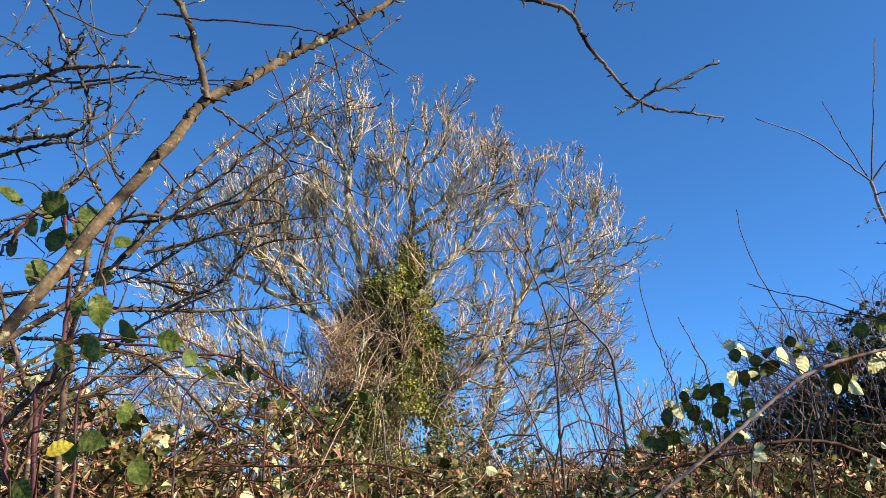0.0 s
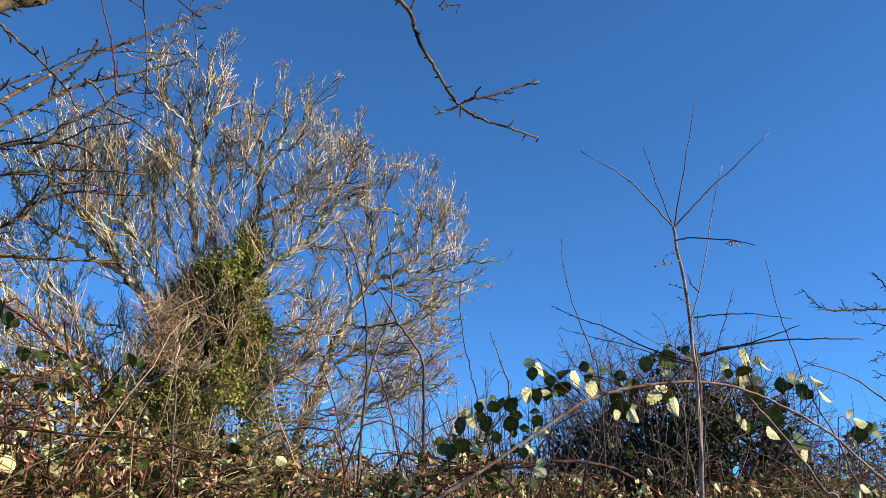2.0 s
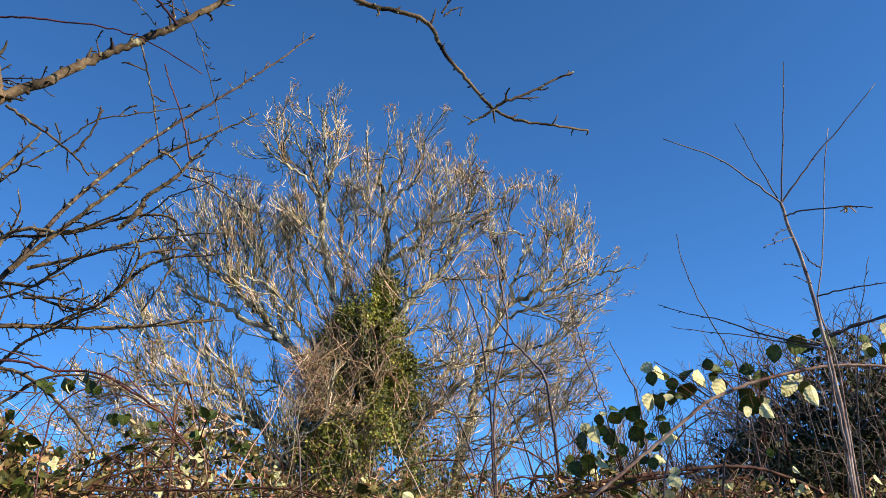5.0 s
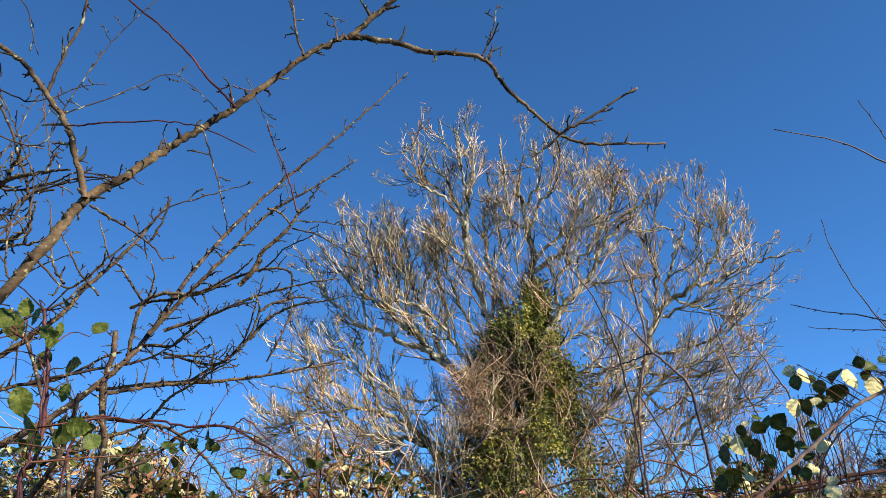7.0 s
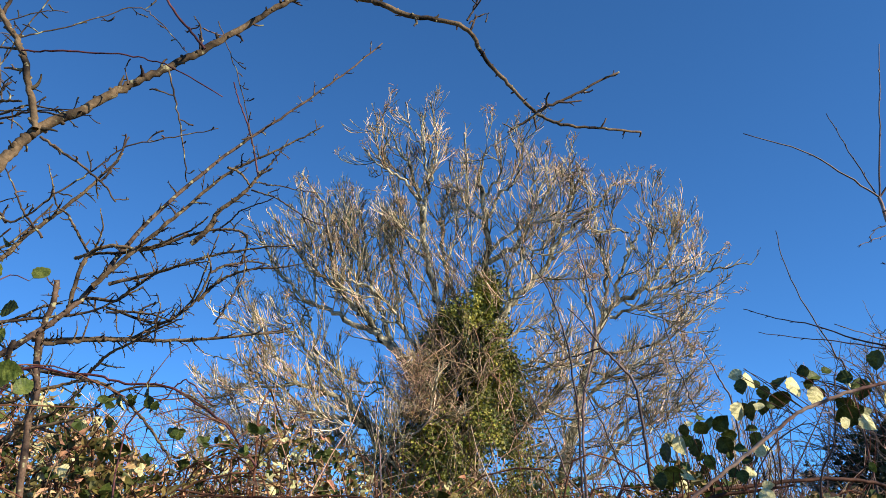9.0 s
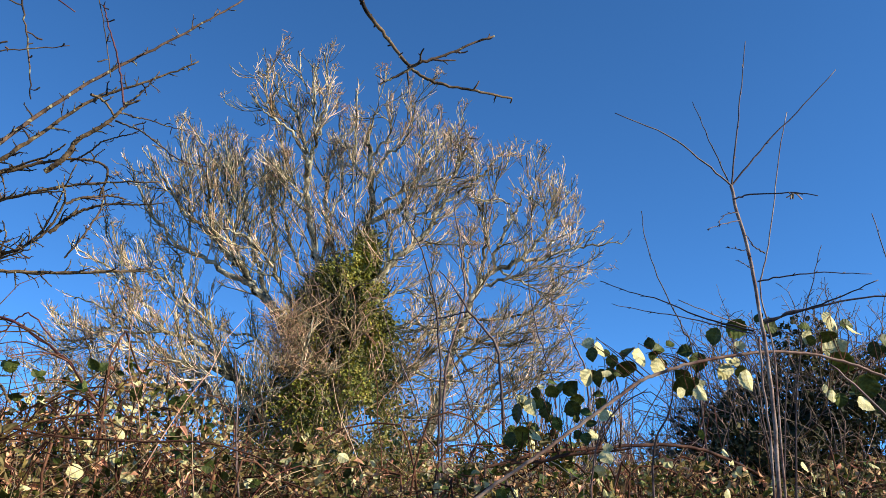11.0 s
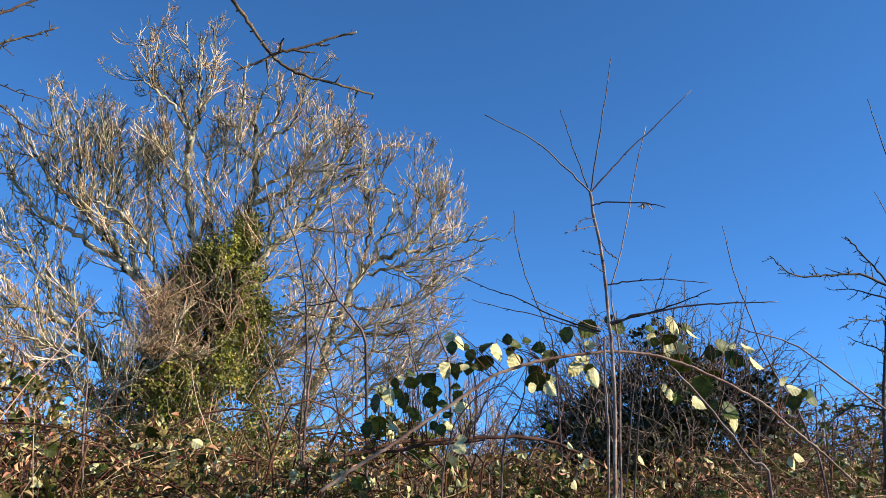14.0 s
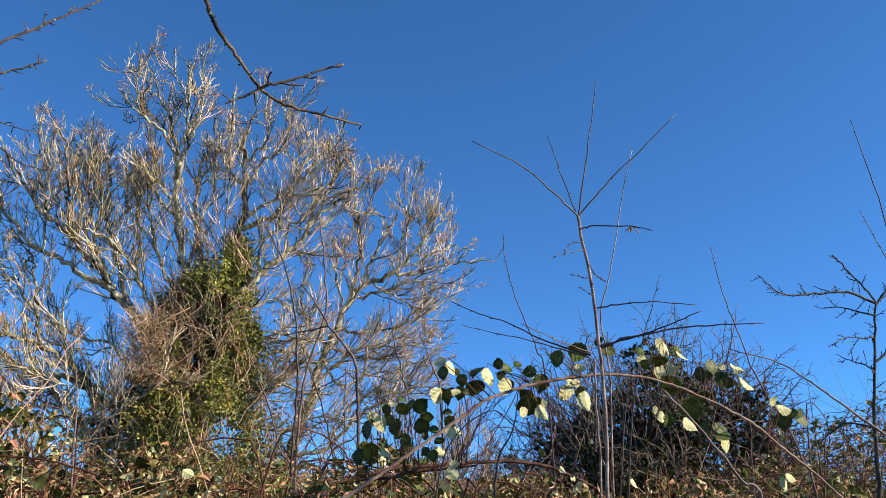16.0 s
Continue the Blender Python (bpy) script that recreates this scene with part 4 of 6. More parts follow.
THORN_LIMBS.append(("branch", [(-0.319, 1.009, 2.094, 0.0024), (-0.284, 1.013, 2.069, 0.0021), (-0.232, 1.021, 2.029, 0.0016), (-0.207, 1.026, 1.997, 0.0013)]))
THORN_LIMBS.append(("branch", [(-0.227, 1.017, 2.023, 0.0022), (-0.208, 1.017, 2.05, 0.0017), (-0.194, 1.017, 2.087, 0.0013)]))
THORN_LIMBS.append(("branch", [(-0.392, 0.993, 2.017, 0.0019), (-0.343, 1.007, 1.972, 0.0017), (-0.294, 1.022, 2.012, 0.0015), (-0.247, 1.036, 2.054, 0.0013), (-0.213, 1.046, 2.087, 0.0012), (-0.149, 1.061, 2.105, 0.001), (-0.092, 1.073, 2.119, 0.0008)]))
THORN_LIMBS.append(("stem", [(-2.153, 2.3, -0.05, 0.0128), (-1.857, 2.124, 0.25, 0.0118), (-1.636, 1.993, 1.026, 0.011), (-1.503, 1.915, 1.489, 0.0105), (-1.414, 1.863, 1.8, 0.0102), (-1.3, 1.915, 1.865, 0.0102), (-1.157, 1.98, 1.945, 0.0093), (-1.06, 2.027, 2.019, 0.0086), (-0.967, 2.075, 2.111, 0.0077), (-0.899, 2.115, 2.211, 0.0071), (-0.826, 2.169, 2.37, 0.0064), (-0.725, 2.218, 2.514, 0.0055), (-0.598, 2.273, 2.664, 0.0046), (-0.461, 2.324, 2.794, 0.0039), (-0.296, 2.381, 2.951, 0.003), (-0.153, 2.432, 3.105, 0.0022)]))
THORN_LIMBS.append(("branch", [(-0.881, 2.069, 2.19, 0.0074), (-0.763, 2.091, 2.307, 0.0064), (-0.668, 2.106, 2.4, 0.0053), (-0.551, 2.126, 2.515, 0.0043), (-0.484, 2.136, 2.556, 0.0038), (-0.38, 2.148, 2.607, 0.0029), (-0.266, 2.164, 2.672, 0.002)]))
THORN_LIMBS.append(("branch", [(-0.958, 2.09, 2.12, 0.0066), (-0.938, 2.099, 2.262, 0.0058), (-0.879, 2.106, 2.316, 0.0054), (-0.759, 2.115, 2.303, 0.0047), (-0.64, 2.126, 2.341, 0.0041), (-0.537, 2.136, 2.357, 0.0035), (-0.474, 2.141, 2.332, 0.0032), (-0.487, 2.147, 2.259, 0.0027)]))
THORN_LIMBS.append(("branch", [(-0.839, 2.079, 2.195, 0.0056), (-0.696, 2.102, 2.232, 0.0045), (-0.599, 2.12, 2.267, 0.0038), (-0.487, 2.138, 2.292, 0.003), (-0.34, 2.162, 2.307, 0.002)]))
THORN_LIMBS.append(("branch", [(-1.097, 2.152, 2.063, 0.0049), (-0.894, 2.209, 2.072, 0.004), (-0.702, 2.262, 2.066, 0.0031), (-0.541, 2.306, 2.083, 0.0024), (-0.401, 2.345, 2.108, 0.0017)]))
THORN_LIMBS.append(("branch", [(-0.876, 2.143, 2.146, 0.0043), (-0.707, 2.129, 2.091, 0.0035), (-0.617, 2.12, 2.144, 0.0028), (-0.574, 2.109, 2.236, 0.0023), (-0.539, 2.099, 2.329, 0.0018)]))
THORN_LIMBS.append(("stem", [(-1.534, 2.434, -0.05, 0.014), (-1.323, 2.319, 0.107, 0.0129), (-1.165, 2.232, 0.219, 0.0121), (-1.07, 2.181, 0.287, 0.0116), (-1.007, 2.146, 0.331, 0.0112), (-1.012, 2.115, 0.96, 0.0112), (-1.019, 2.077, 1.746, 0.0089), (-1.003, 2.07, 1.893, 0.0085), (-1.016, 2.063, 2.034, 0.0082), (-0.985, 2.059, 2.142, 0.0079), (-0.98, 2.056, 2.207, 0.0077)]))
THORN_LIMBS.append(("stem", [(-1.664, 2.48, -0.05, 0.0096), (-1.454, 2.365, 0.106, 0.0088), (-1.296, 2.279, 0.218, 0.0083), (-1.201, 2.227, 0.285, 0.0079), (-1.138, 2.192, 0.33, 0.0077), (-1.105, 2.115, 0.96, 0.0077), (-1.066, 2.018, 1.749, 0.0061), (-1.089, 2.007, 1.852, 0.0059), (-1.136, 1.991, 1.99, 0.0056), (-1.184, 1.974, 2.149, 0.0054), (-1.252, 1.959, 2.286, 0.0051)]))
THORN_LIMBS.append(("branch", [(-1.046, 2.107, 1.809, 0.0049), (-0.9, 2.122, 1.843, 0.0041), (-0.79, 2.135, 1.91, 0.0033), (-0.676, 2.146, 1.916, 0.0027), (-0.58, 2.156, 1.877, 0.0022)]))
THORN_LIMBS.append(("stem", [(-1.367, 1.961, 2.041, 0.0056), (-1.2, 2.016, 2.078, 0.0047), (-1.056, 2.062, 2.103, 0.004), (-0.908, 2.107, 2.126, 0.0033), (-0.775, 2.152, 2.203, 0.0026)]))
THORN_LIMBS.append(("stem", [(-1.384, 1.96, 2.169, 0.0056), (-1.242, 1.996, 2.259, 0.0045), (-1.119, 2.023, 2.31, 0.0036), (-1.022, 2.054, 2.435, 0.0026)]))
THORN_LIMBS.append(("branch", [(-0.483, 0.969, 2.022, 0.0022), (-0.442, 0.981, 2.055, 0.0019), (-0.407, 0.998, 2.127, 0.0015), (-0.36, 1.008, 2.137, 0.0013), (-0.286, 1.025, 2.141, 0.001)]))
THORN_LIMBS.append(("branch", [(-0.581, 1.087, 2.121, 0.0022), (-0.524, 1.117, 2.143, 0.002), (-0.533, 1.143, 2.227, 0.0017), (-0.608, 1.176, 2.355, 0.0015), (-0.68, 1.202, 2.467, 0.0013)]))
THORN_LIMBS.append(("branch", [(-0.542, 1.006, 2.35, 0.0016), (-0.448, 1.024, 2.3, 0.0013), (-0.37, 1.04, 2.32, 0.001), (-0.334, 1.047, 2.321, 0.0008)]))
THORN_LIMBS.append(("branch", [(-0.559, 1.004, 2.483, 0.0016), (-0.49, 1.022, 2.502, 0.0013), (-0.465, 1.046, 2.401, 0.0009)]))
THORN_LIMBS.append(("branch", [(-0.647, 1.391, 2.123, 0.0033), (-0.671, 1.391, 2.159, 0.0029), (-0.687, 1.39, 2.229, 0.0022), (-0.69, 1.389, 2.301, 0.0014)]))
THORN_LIMBS.append(("branch", [(-0.569, 1.392, 2.088, 0.0029), (-0.616, 1.391, 2.145, 0.0023), (-0.64, 1.39, 2.192, 0.0019), (-0.674, 1.39, 2.247, 0.0014)]))
THORN_LIMBS.append(("stem", [(-1.665, 2.111, -0.05, 0.0101), (-1.461, 1.992, 0.613, 0.0093), (-1.308, 1.902, 1.104, 0.0086), (-1.216, 1.848, 1.399, 0.0084), (-1.155, 1.812, 1.596, 0.0081), (-1.044, 1.775, 1.685, 0.0081), (-0.907, 1.73, 1.796, 0.0069), (-0.852, 1.707, 1.861, 0.0064), (-0.805, 1.678, 1.956, 0.0057)]))
THORN_LIMBS.append(("branch", [(-0.595, 1.086, 2.307, 0.0016), (-0.496, 1.104, 2.267, 0.0015), (-0.46, 1.118, 2.343, 0.0013), (-0.397, 1.14, 2.469, 0.0011), (-0.315, 1.161, 2.567, 0.0009)]))
THORN_LIMBS.append(("branch", [(-0.828, 1.25, 2.25, 0.0063), (-0.765, 1.242, 2.258, 0.0058), (-0.712, 1.233, 2.262, 0.0053), (-0.661, 1.225, 2.279, 0.0048), (-0.609, 1.217, 2.28, 0.004), (-0.557, 1.208, 2.274, 0.0032), (-0.506, 1.2, 2.267, 0.0019)]))
THORN_LIMBS.append(("branch", [(-0.668, 1.22, 2.277, 0.0038), (-0.673, 1.22, 2.299, 0.0031), (-0.675, 1.22, 2.322, 0.0023)]))
THORN_LIMBS.append(("branch", [(-0.636, 1.2, 2.269, 0.0042), (-0.628, 1.2, 2.295, 0.0036), (-0.633, 1.2, 2.323, 0.0025)]))
THORN_LIMBS.append(("branch", [(-0.629, 1.2, 2.294, 0.0034), (-0.61, 1.19, 2.302, 0.0026), (-0.595, 1.18, 2.316, 0.0017)]))
THORN_LIMBS.append(("branch", [(-0.628, 1.2, 2.295, 0.0032), (-0.616, 1.21, 2.309, 0.0025), (-0.607, 1.22, 2.326, 0.0017)]))
THORN_LIMBS.append(("branch", [(-0.556, 1.2, 2.271, 0.003), (-0.547, 1.2, 2.286, 0.0024), (-0.534, 1.2, 2.304, 0.0017)]))
THORN_LIMBS.append(("branch", [(-0.852, 1.28, 2.299, 0.0036), (-0.786, 1.271, 2.298, 0.0034), (-0.721, 1.262, 2.293, 0.0032), (-0.673, 1.253, 2.273, 0.0029), (-0.611, 1.244, 2.267, 0.0025), (-0.557, 1.236, 2.267, 0.0022), (-0.515, 1.227, 2.272, 0.0019), (-0.462, 1.218, 2.256, 0.0015), (-0.413, 1.209, 2.238, 0.0012), (-0.374, 1.2, 2.228, 0.0008)]))
THORN_LIMBS.append(("branch", [(-0.817, 1.25, 2.168, 0.0057), (-0.755, 1.243, 2.167, 0.0055), (-0.72, 1.236, 2.162, 0.0051), (-0.668, 1.229, 2.16, 0.0045), (-0.627, 1.221, 2.159, 0.0037), (-0.597, 1.214, 2.172, 0.003), (-0.579, 1.207, 2.195, 0.0022), (-0.571, 1.2, 2.215, 0.0014)]))
THORN_LIMBS.append(("branch", [(-0.718, 1.22, 2.155, 0.0037), (-0.716, 1.22, 2.181, 0.0019)]))
THORN_LIMBS.append(("branch", [(-0.683, 1.22, 2.158, 0.0037), (-0.679, 1.22, 2.178, 0.0021)]))
THORN_LIMBS.append(("branch", [(-0.625, 1.2, 2.149, 0.0032), (-0.605, 1.2, 2.155, 0.0018)]))
THORN_LIMBS.append(("branch", [(-0.843, 1.3, 2.137, 0.0045), (-0.78, 1.29, 2.156, 0.0043), (-0.734, 1.28, 2.162, 0.0039), (-0.671, 1.27, 2.167, 0.0031), (-0.617, 1.26, 2.162, 0.0023), (-0.578, 1.25, 2.164, 0.0013)]))
THORN_LIMBS.append(("branch", [(-0.816, 1.3, 2.244, 0.0034), (-0.77, 1.288, 2.249, 0.003), (-0.735, 1.275, 2.252, 0.0026), (-0.706, 1.262, 2.264, 0.0022), (-0.686, 1.25, 2.264, 0.0014)]))
THORN_LIMBS.append(("branch", [(-0.757, 1.3, 2.252, 0.0022), (-0.724, 1.3, 2.248, 0.0019), (-0.693, 1.3, 2.243, 0.0016), (-0.676, 1.3, 2.222, 0.001)]))
THORN_LIMBS.append(("branch", [(-0.432, 1, 1.991, 0.0019), (-0.453, 1.012, 2.014, 0.0018), (-0.468, 1.025, 2.066, 0.0017), (-0.48, 1.038, 2.102, 0.0014), (-0.48, 1.05, 2.143, 0.0008)]))
THORN_LIMBS.append(("branch", [(-0.958, 1.5, 2.459, 0.0019), (-0.938, 1.533, 2.544, 0.0017), (-0.924, 1.567, 2.648, 0.0015), (-0.929, 1.6, 2.714, 0.0012)]))
THORN_LIMBS.append(("branch", [(-0.924, 1.5, 2.471, 0.0017), (-0.89, 1.533, 2.553, 0.0016), (-0.865, 1.567, 2.638, 0.0014), (-0.863, 1.6, 2.711, 0.0012)]))
THORN_LIMBS.append(("branch", [(-0.89, 1.4, 2.466, 0.0017), (-0.8, 1.35, 2.4, 0.0015), (-0.728, 1.3, 2.32, 0.001)]))
THORN_LIMBS.append(("branch", [(-0.626, 1.3, 2.335, 0.0016), (-0.639, 1.3, 2.393, 0.0014), (-0.653, 1.3, 2.464, 0.0013), (-0.663, 1.3, 2.512, 0.0011)]))
THORN_LIMBS.append(("branch", [(-1.462, 2.051, 2.138, 0.0083), (-1.366, 2.067, 2.181, 0.008), (-1.272, 2.085, 2.239, 0.0075), (-1.192, 2.103, 2.3, 0.0068), (-1.138, 2.12, 2.372, 0.0062), (-1.078, 2.137, 2.428, 0.0055), (-0.997, 2.155, 2.511, 0.005), (-0.95, 2.173, 2.577, 0.0039), (-0.909, 2.189, 2.644, 0.0025)]))
THORN_LIMBS.append(("branch", [(-1.178, 2.15, 1.753, 0.0096), (-1.102, 2.138, 1.804, 0.0096), (-1.055, 2.126, 1.85, 0.0089), (-1.042, 2.114, 1.941, 0.008), (-1.034, 2.102, 2.018, 0.0074), (-1.026, 2.09, 2.081, 0.0065)]))
THORN_LIMBS.append(("branch", [(-1.203, 2.178, 1.992, 0.0054), (-1.117, 2.164, 1.985, 0.0053), (-1.011, 2.149, 1.966, 0.0048), (-0.911, 2.134, 1.944, 0.0048), (-0.831, 2.12, 1.918, 0.0047), (-0.752, 2.106, 1.864, 0.0044), (-0.693, 2.091, 1.813, 0.0039), (-0.636, 2.076, 1.752, 0.0036), (-0.599, 2.062, 1.709, 0.0032)]))
THORN_LIMBS.append(("branch", [(-1.033, 2.091, 1.908, 0.0048), (-0.969, 2.111, 1.925, 0.0044), (-0.902, 2.129, 1.939, 0.0039), (-0.852, 2.149, 1.926, 0.0026)]))
THORN_LIMBS.append(("branch", [(-0.96, 2.008, 2.021, 0.0056), (-0.909, 2.041, 2.029, 0.0053), (-0.878, 2.072, 2.038, 0.005), (-0.793, 2.104, 2.042, 0.0046), (-0.671, 2.136, 2.042, 0.0041), (-0.549, 2.168, 2.05, 0.0035), (-0.454, 2.199, 2.064, 0.0029), (-0.351, 2.232, 2.073, 0.0019)]))
THORN_LIMBS.append(("branch", [(-0.947, 2.181, 1.951, 0.0046), (-0.891, 2.157, 1.987, 0.0043), (-0.842, 2.132, 2.013, 0.0039), (-0.76, 2.108, 2.039, 0.0032), (-0.679, 2.083, 2.067, 0.0027), (-0.602, 2.059, 2.085, 0.0018)]))
THORN_LIMBS.append(("branch", [(-1.284, 2.12, 2.096, 0.0051), (-1.224, 2.12, 2.1, 0.0047), (-1.15, 2.12, 2.116, 0.0043), (-1.06, 2.12, 2.148, 0.0036), (-0.998, 2.12, 2.159, 0.0025)]))
THORN_LIMBS.append(("branch", [(-1.091, 2.12, 1.828, 0.0054), (-1.001, 2.12, 1.844, 0.0047), (-0.937, 2.12, 1.886, 0.0041), (-0.894, 2.12, 1.931, 0.0032)]))
THORN_LIMBS.append(("branch", [(-1.239, 2.12, 1.857, 0.0049), (-1.186, 2.12, 1.879, 0.0045), (-1.115, 2.12, 1.886, 0.0039), (-1.066, 2.12, 1.905, 0.0025)]))
THORN_LIMBS.append(("branch", [(-1.022, 2.189, 2.312, 0.0059), (-0.963, 2.166, 2.316, 0.0055), (-0.862, 2.143, 2.307, 0.0051), (-0.794, 2.12, 2.304, 0.0047), (-0.71, 2.097, 2.311, 0.0039), (-0.611, 2.074, 2.338, 0.003), (-0.551, 2.051, 2.365, 0.0021)]))
THORN_LIMBS.append(("branch", [(-0.95, 2.154, 2.301, 0.0048), (-0.996, 2.14, 2.378, 0.0041), (-1.021, 2.127, 2.428, 0.0037), (-1.052, 2.113, 2.454, 0.0031), (-1.067, 2.1, 2.522, 0.0026), (-1.078, 2.086, 2.574, 0.0018)]))
THORN_LIMBS.append(("branch", [(-0.944, 2.155, 2.313, 0.0041), (-0.917, 2.131, 2.348, 0.0034), (-0.895, 2.109, 2.377, 0.0028), (-0.896, 2.085, 2.424, 0.0018)]))
THORN_LIMBS.append(("branch", [(-1.023, 2.185, 2.164, 0.0058), (-0.955, 2.163, 2.182, 0.0051), (-0.855, 2.142, 2.164, 0.0044), (-0.79, 2.12, 2.191, 0.0039), (-0.709, 2.098, 2.227, 0.0032), (-0.61, 2.077, 2.241, 0.0026), (-0.535, 2.055, 2.236, 0.0017)]))
THORN_LIMBS.append(("branch", [(-0.862, 2.12, 2.126, 0.0036), (-0.773, 2.12, 2.123, 0.003), (-0.699, 2.12, 2.105, 0.0024), (-0.632, 2.12, 2.075, 0.0016)]))
THORN_LIMBS.append(("branch", [(-0.805, 2.152, 2.051, 0.0048), (-0.726, 2.139, 2.082, 0.0043), (-0.65, 2.126, 2.11, 0.0038), (-0.593, 2.114, 2.154, 0.0033), (-0.556, 2.101, 2.225, 0.0027), (-0.564, 2.088, 2.272, 0.0019)]))
THORN_LIMBS.append(("branch", [(-0.544, 2.12, 2.078, 0.0023), (-0.513, 2.12, 2.123, 0.0026), (-0.487, 2.12, 2.171, 0.0026), (-0.466, 2.12, 2.218, 0.0022), (-0.468, 2.12, 2.268, 0.0016)]))
THORN_LIMBS.append(("branch", [(-0.717, 2.12, 2.149, 0.0025), (-0.764, 2.12, 2.122, 0.0025), (-0.751, 2.12, 2.088, 0.0024), (-0.716, 2.12, 2.092, 0.0023), (-0.703, 2.12, 2.132, 0.0019), (-0.719, 2.12, 2.175, 0.0015)]))
THORN_LIMBS.append(("branch", [(-1.513, 2.12, 2.069, 0.0054), (-1.398, 2.12, 2.092, 0.005), (-1.303, 2.12, 2.098, 0.0044), (-1.215, 2.12, 2.073, 0.0035), (-1.146, 2.12, 2.033, 0.0023)]))
THORN_LIMBS.append(("branch", [(-1.554, 2.12, 2.355, 0.0045), (-1.458, 2.12, 2.398, 0.004), (-1.382, 2.12, 2.434, 0.0035), (-1.295, 2.12, 2.469, 0.0028), (-1.169, 2.12, 2.497, 0.0017)]))
THORN_LIMBS.append(("branch", [(-0.779, 1.3, 2.209, 0.0037), (-0.744, 1.312, 2.246, 0.0036), (-0.72, 1.325, 2.278, 0.0034), (-0.7, 1.338, 2.305, 0.003), (-0.653, 1.35, 2.311, 0.0023)]))
THORN_LIMBS.append(("branch", [(-0.675, 1.3, 2.285, 0.0029), (-0.601, 1.288, 2.287, 0.0025), (-0.531, 1.275, 2.287, 0.0021), (-0.458, 1.262, 2.263, 0.0017), (-0.421, 1.25, 2.26, 0.001)]))
THORN_LIMBS.append(("branch", [(-0.784, 1.3, 2.536, 0.0031), (-0.715, 1.28, 2.434, 0.0032), (-0.67, 1.26, 2.354, 0.0033), (-0.629, 1.24, 2.279, 0.0032), (-0.595, 1.22, 2.198, 0.0031), (-0.584, 1.2, 2.136, 0.0026)]))
THORN_LIMBS.append(("branch", [(-0.619, 2.1, 2.306, 0.0086), (-0.57, 2.1, 2.35, 0.008), (-0.549, 2.1, 2.395, 0.0073), (-0.497, 2.1, 2.431, 0.0065), (-0.456, 2.1, 2.467, 0.0053), (-0.432, 2.1, 2.499, 0.0042), (-0.394, 2.1, 2.517, 0.0024)]))
THORN_LIMBS.append(("branch", [(-0.436, 2.1, 2.503, 0.0033), (-0.409, 2.1, 2.523, 0.003), (-0.387, 2.1, 2.55, 0.0025), (-0.35, 2.1, 2.605, 0.0015)]))
THORN_LIMBS.append(("branch", [(-0.505, 2.05, 2.508, 0.0043), (-0.488, 2.067, 2.505, 0.0038), (-0.474, 2.083, 2.495, 0.0035), (-0.457, 2.1, 2.468, 0.003)]))
THORN_LIMBS.append(("branch", [(-0.452, 2.1, 2.456, 0.003), (-0.404, 2.08, 2.433, 0.0026), (-0.363, 2.06, 2.411, 0.0025), (-0.297, 2.04, 2.36, 0.0021), (-0.237, 2.02, 2.316, 0.0017), (-0.164, 2, 2.296, 0.0011)]))
THORN_LIMBS.append(("branch", [(-0.435, 2.1, 2.479, 0.0025), (-0.405, 2.125, 2.478, 0.0022), (-0.39, 2.15, 2.486, 0.0021), (-0.338, 2.175, 2.477, 0.0017), (-0.272, 2.2, 2.472, 0.0011)]))
THORN_LIMBS.append(("red_shoot", [(-0.435, 2.1, 2.499, 0.0028), (-0.448, 2.1, 2.556, 0.0027), (-0.463, 2.1, 2.618, 0.0026), (-0.477, 2.1, 2.662, 0.0024), (-0.507, 2.1, 2.736, 0.0021), (-0.528, 2.1, 2.804, 0.0018)]))
THORN_LIMBS.append(("branch", [(-0.681, 2.3, 2.193, 0.0056), (-0.641, 2.3, 2.233, 0.005), (-0.614, 2.3, 2.254, 0.0044), (-0.571, 2.3, 2.272, 0.0038), (-0.504, 2.3, 2.285, 0.0032), (-0.427, 2.3, 2.285, 0.0024), (-0.359, 2.3, 2.294, 0.0014)]))
THORN_LIMBS.append(("branch", [(-0.599, 2.2, 2.25, 0.0039), (-0.57, 2.225, 2.276, 0.0037), (-0.538, 2.25, 2.289, 0.0034), (-0.512, 2.275, 2.301, 0.0031), (-0.475, 2.3, 2.3, 0.0019)]))
THORN_LIMBS.append(("branch", [(-0.603, 2.2, 2.373, 0.0033), (-0.568, 2.183, 2.383, 0.003), (-0.534, 2.167, 2.396, 0.0027), (-0.501, 2.15, 2.416, 0.0024), (-0.452, 2.133, 2.424, 0.0021), (-0.41, 2.117, 2.427, 0.0018), (-0.376, 2.1, 2.435, 0.0012)]))
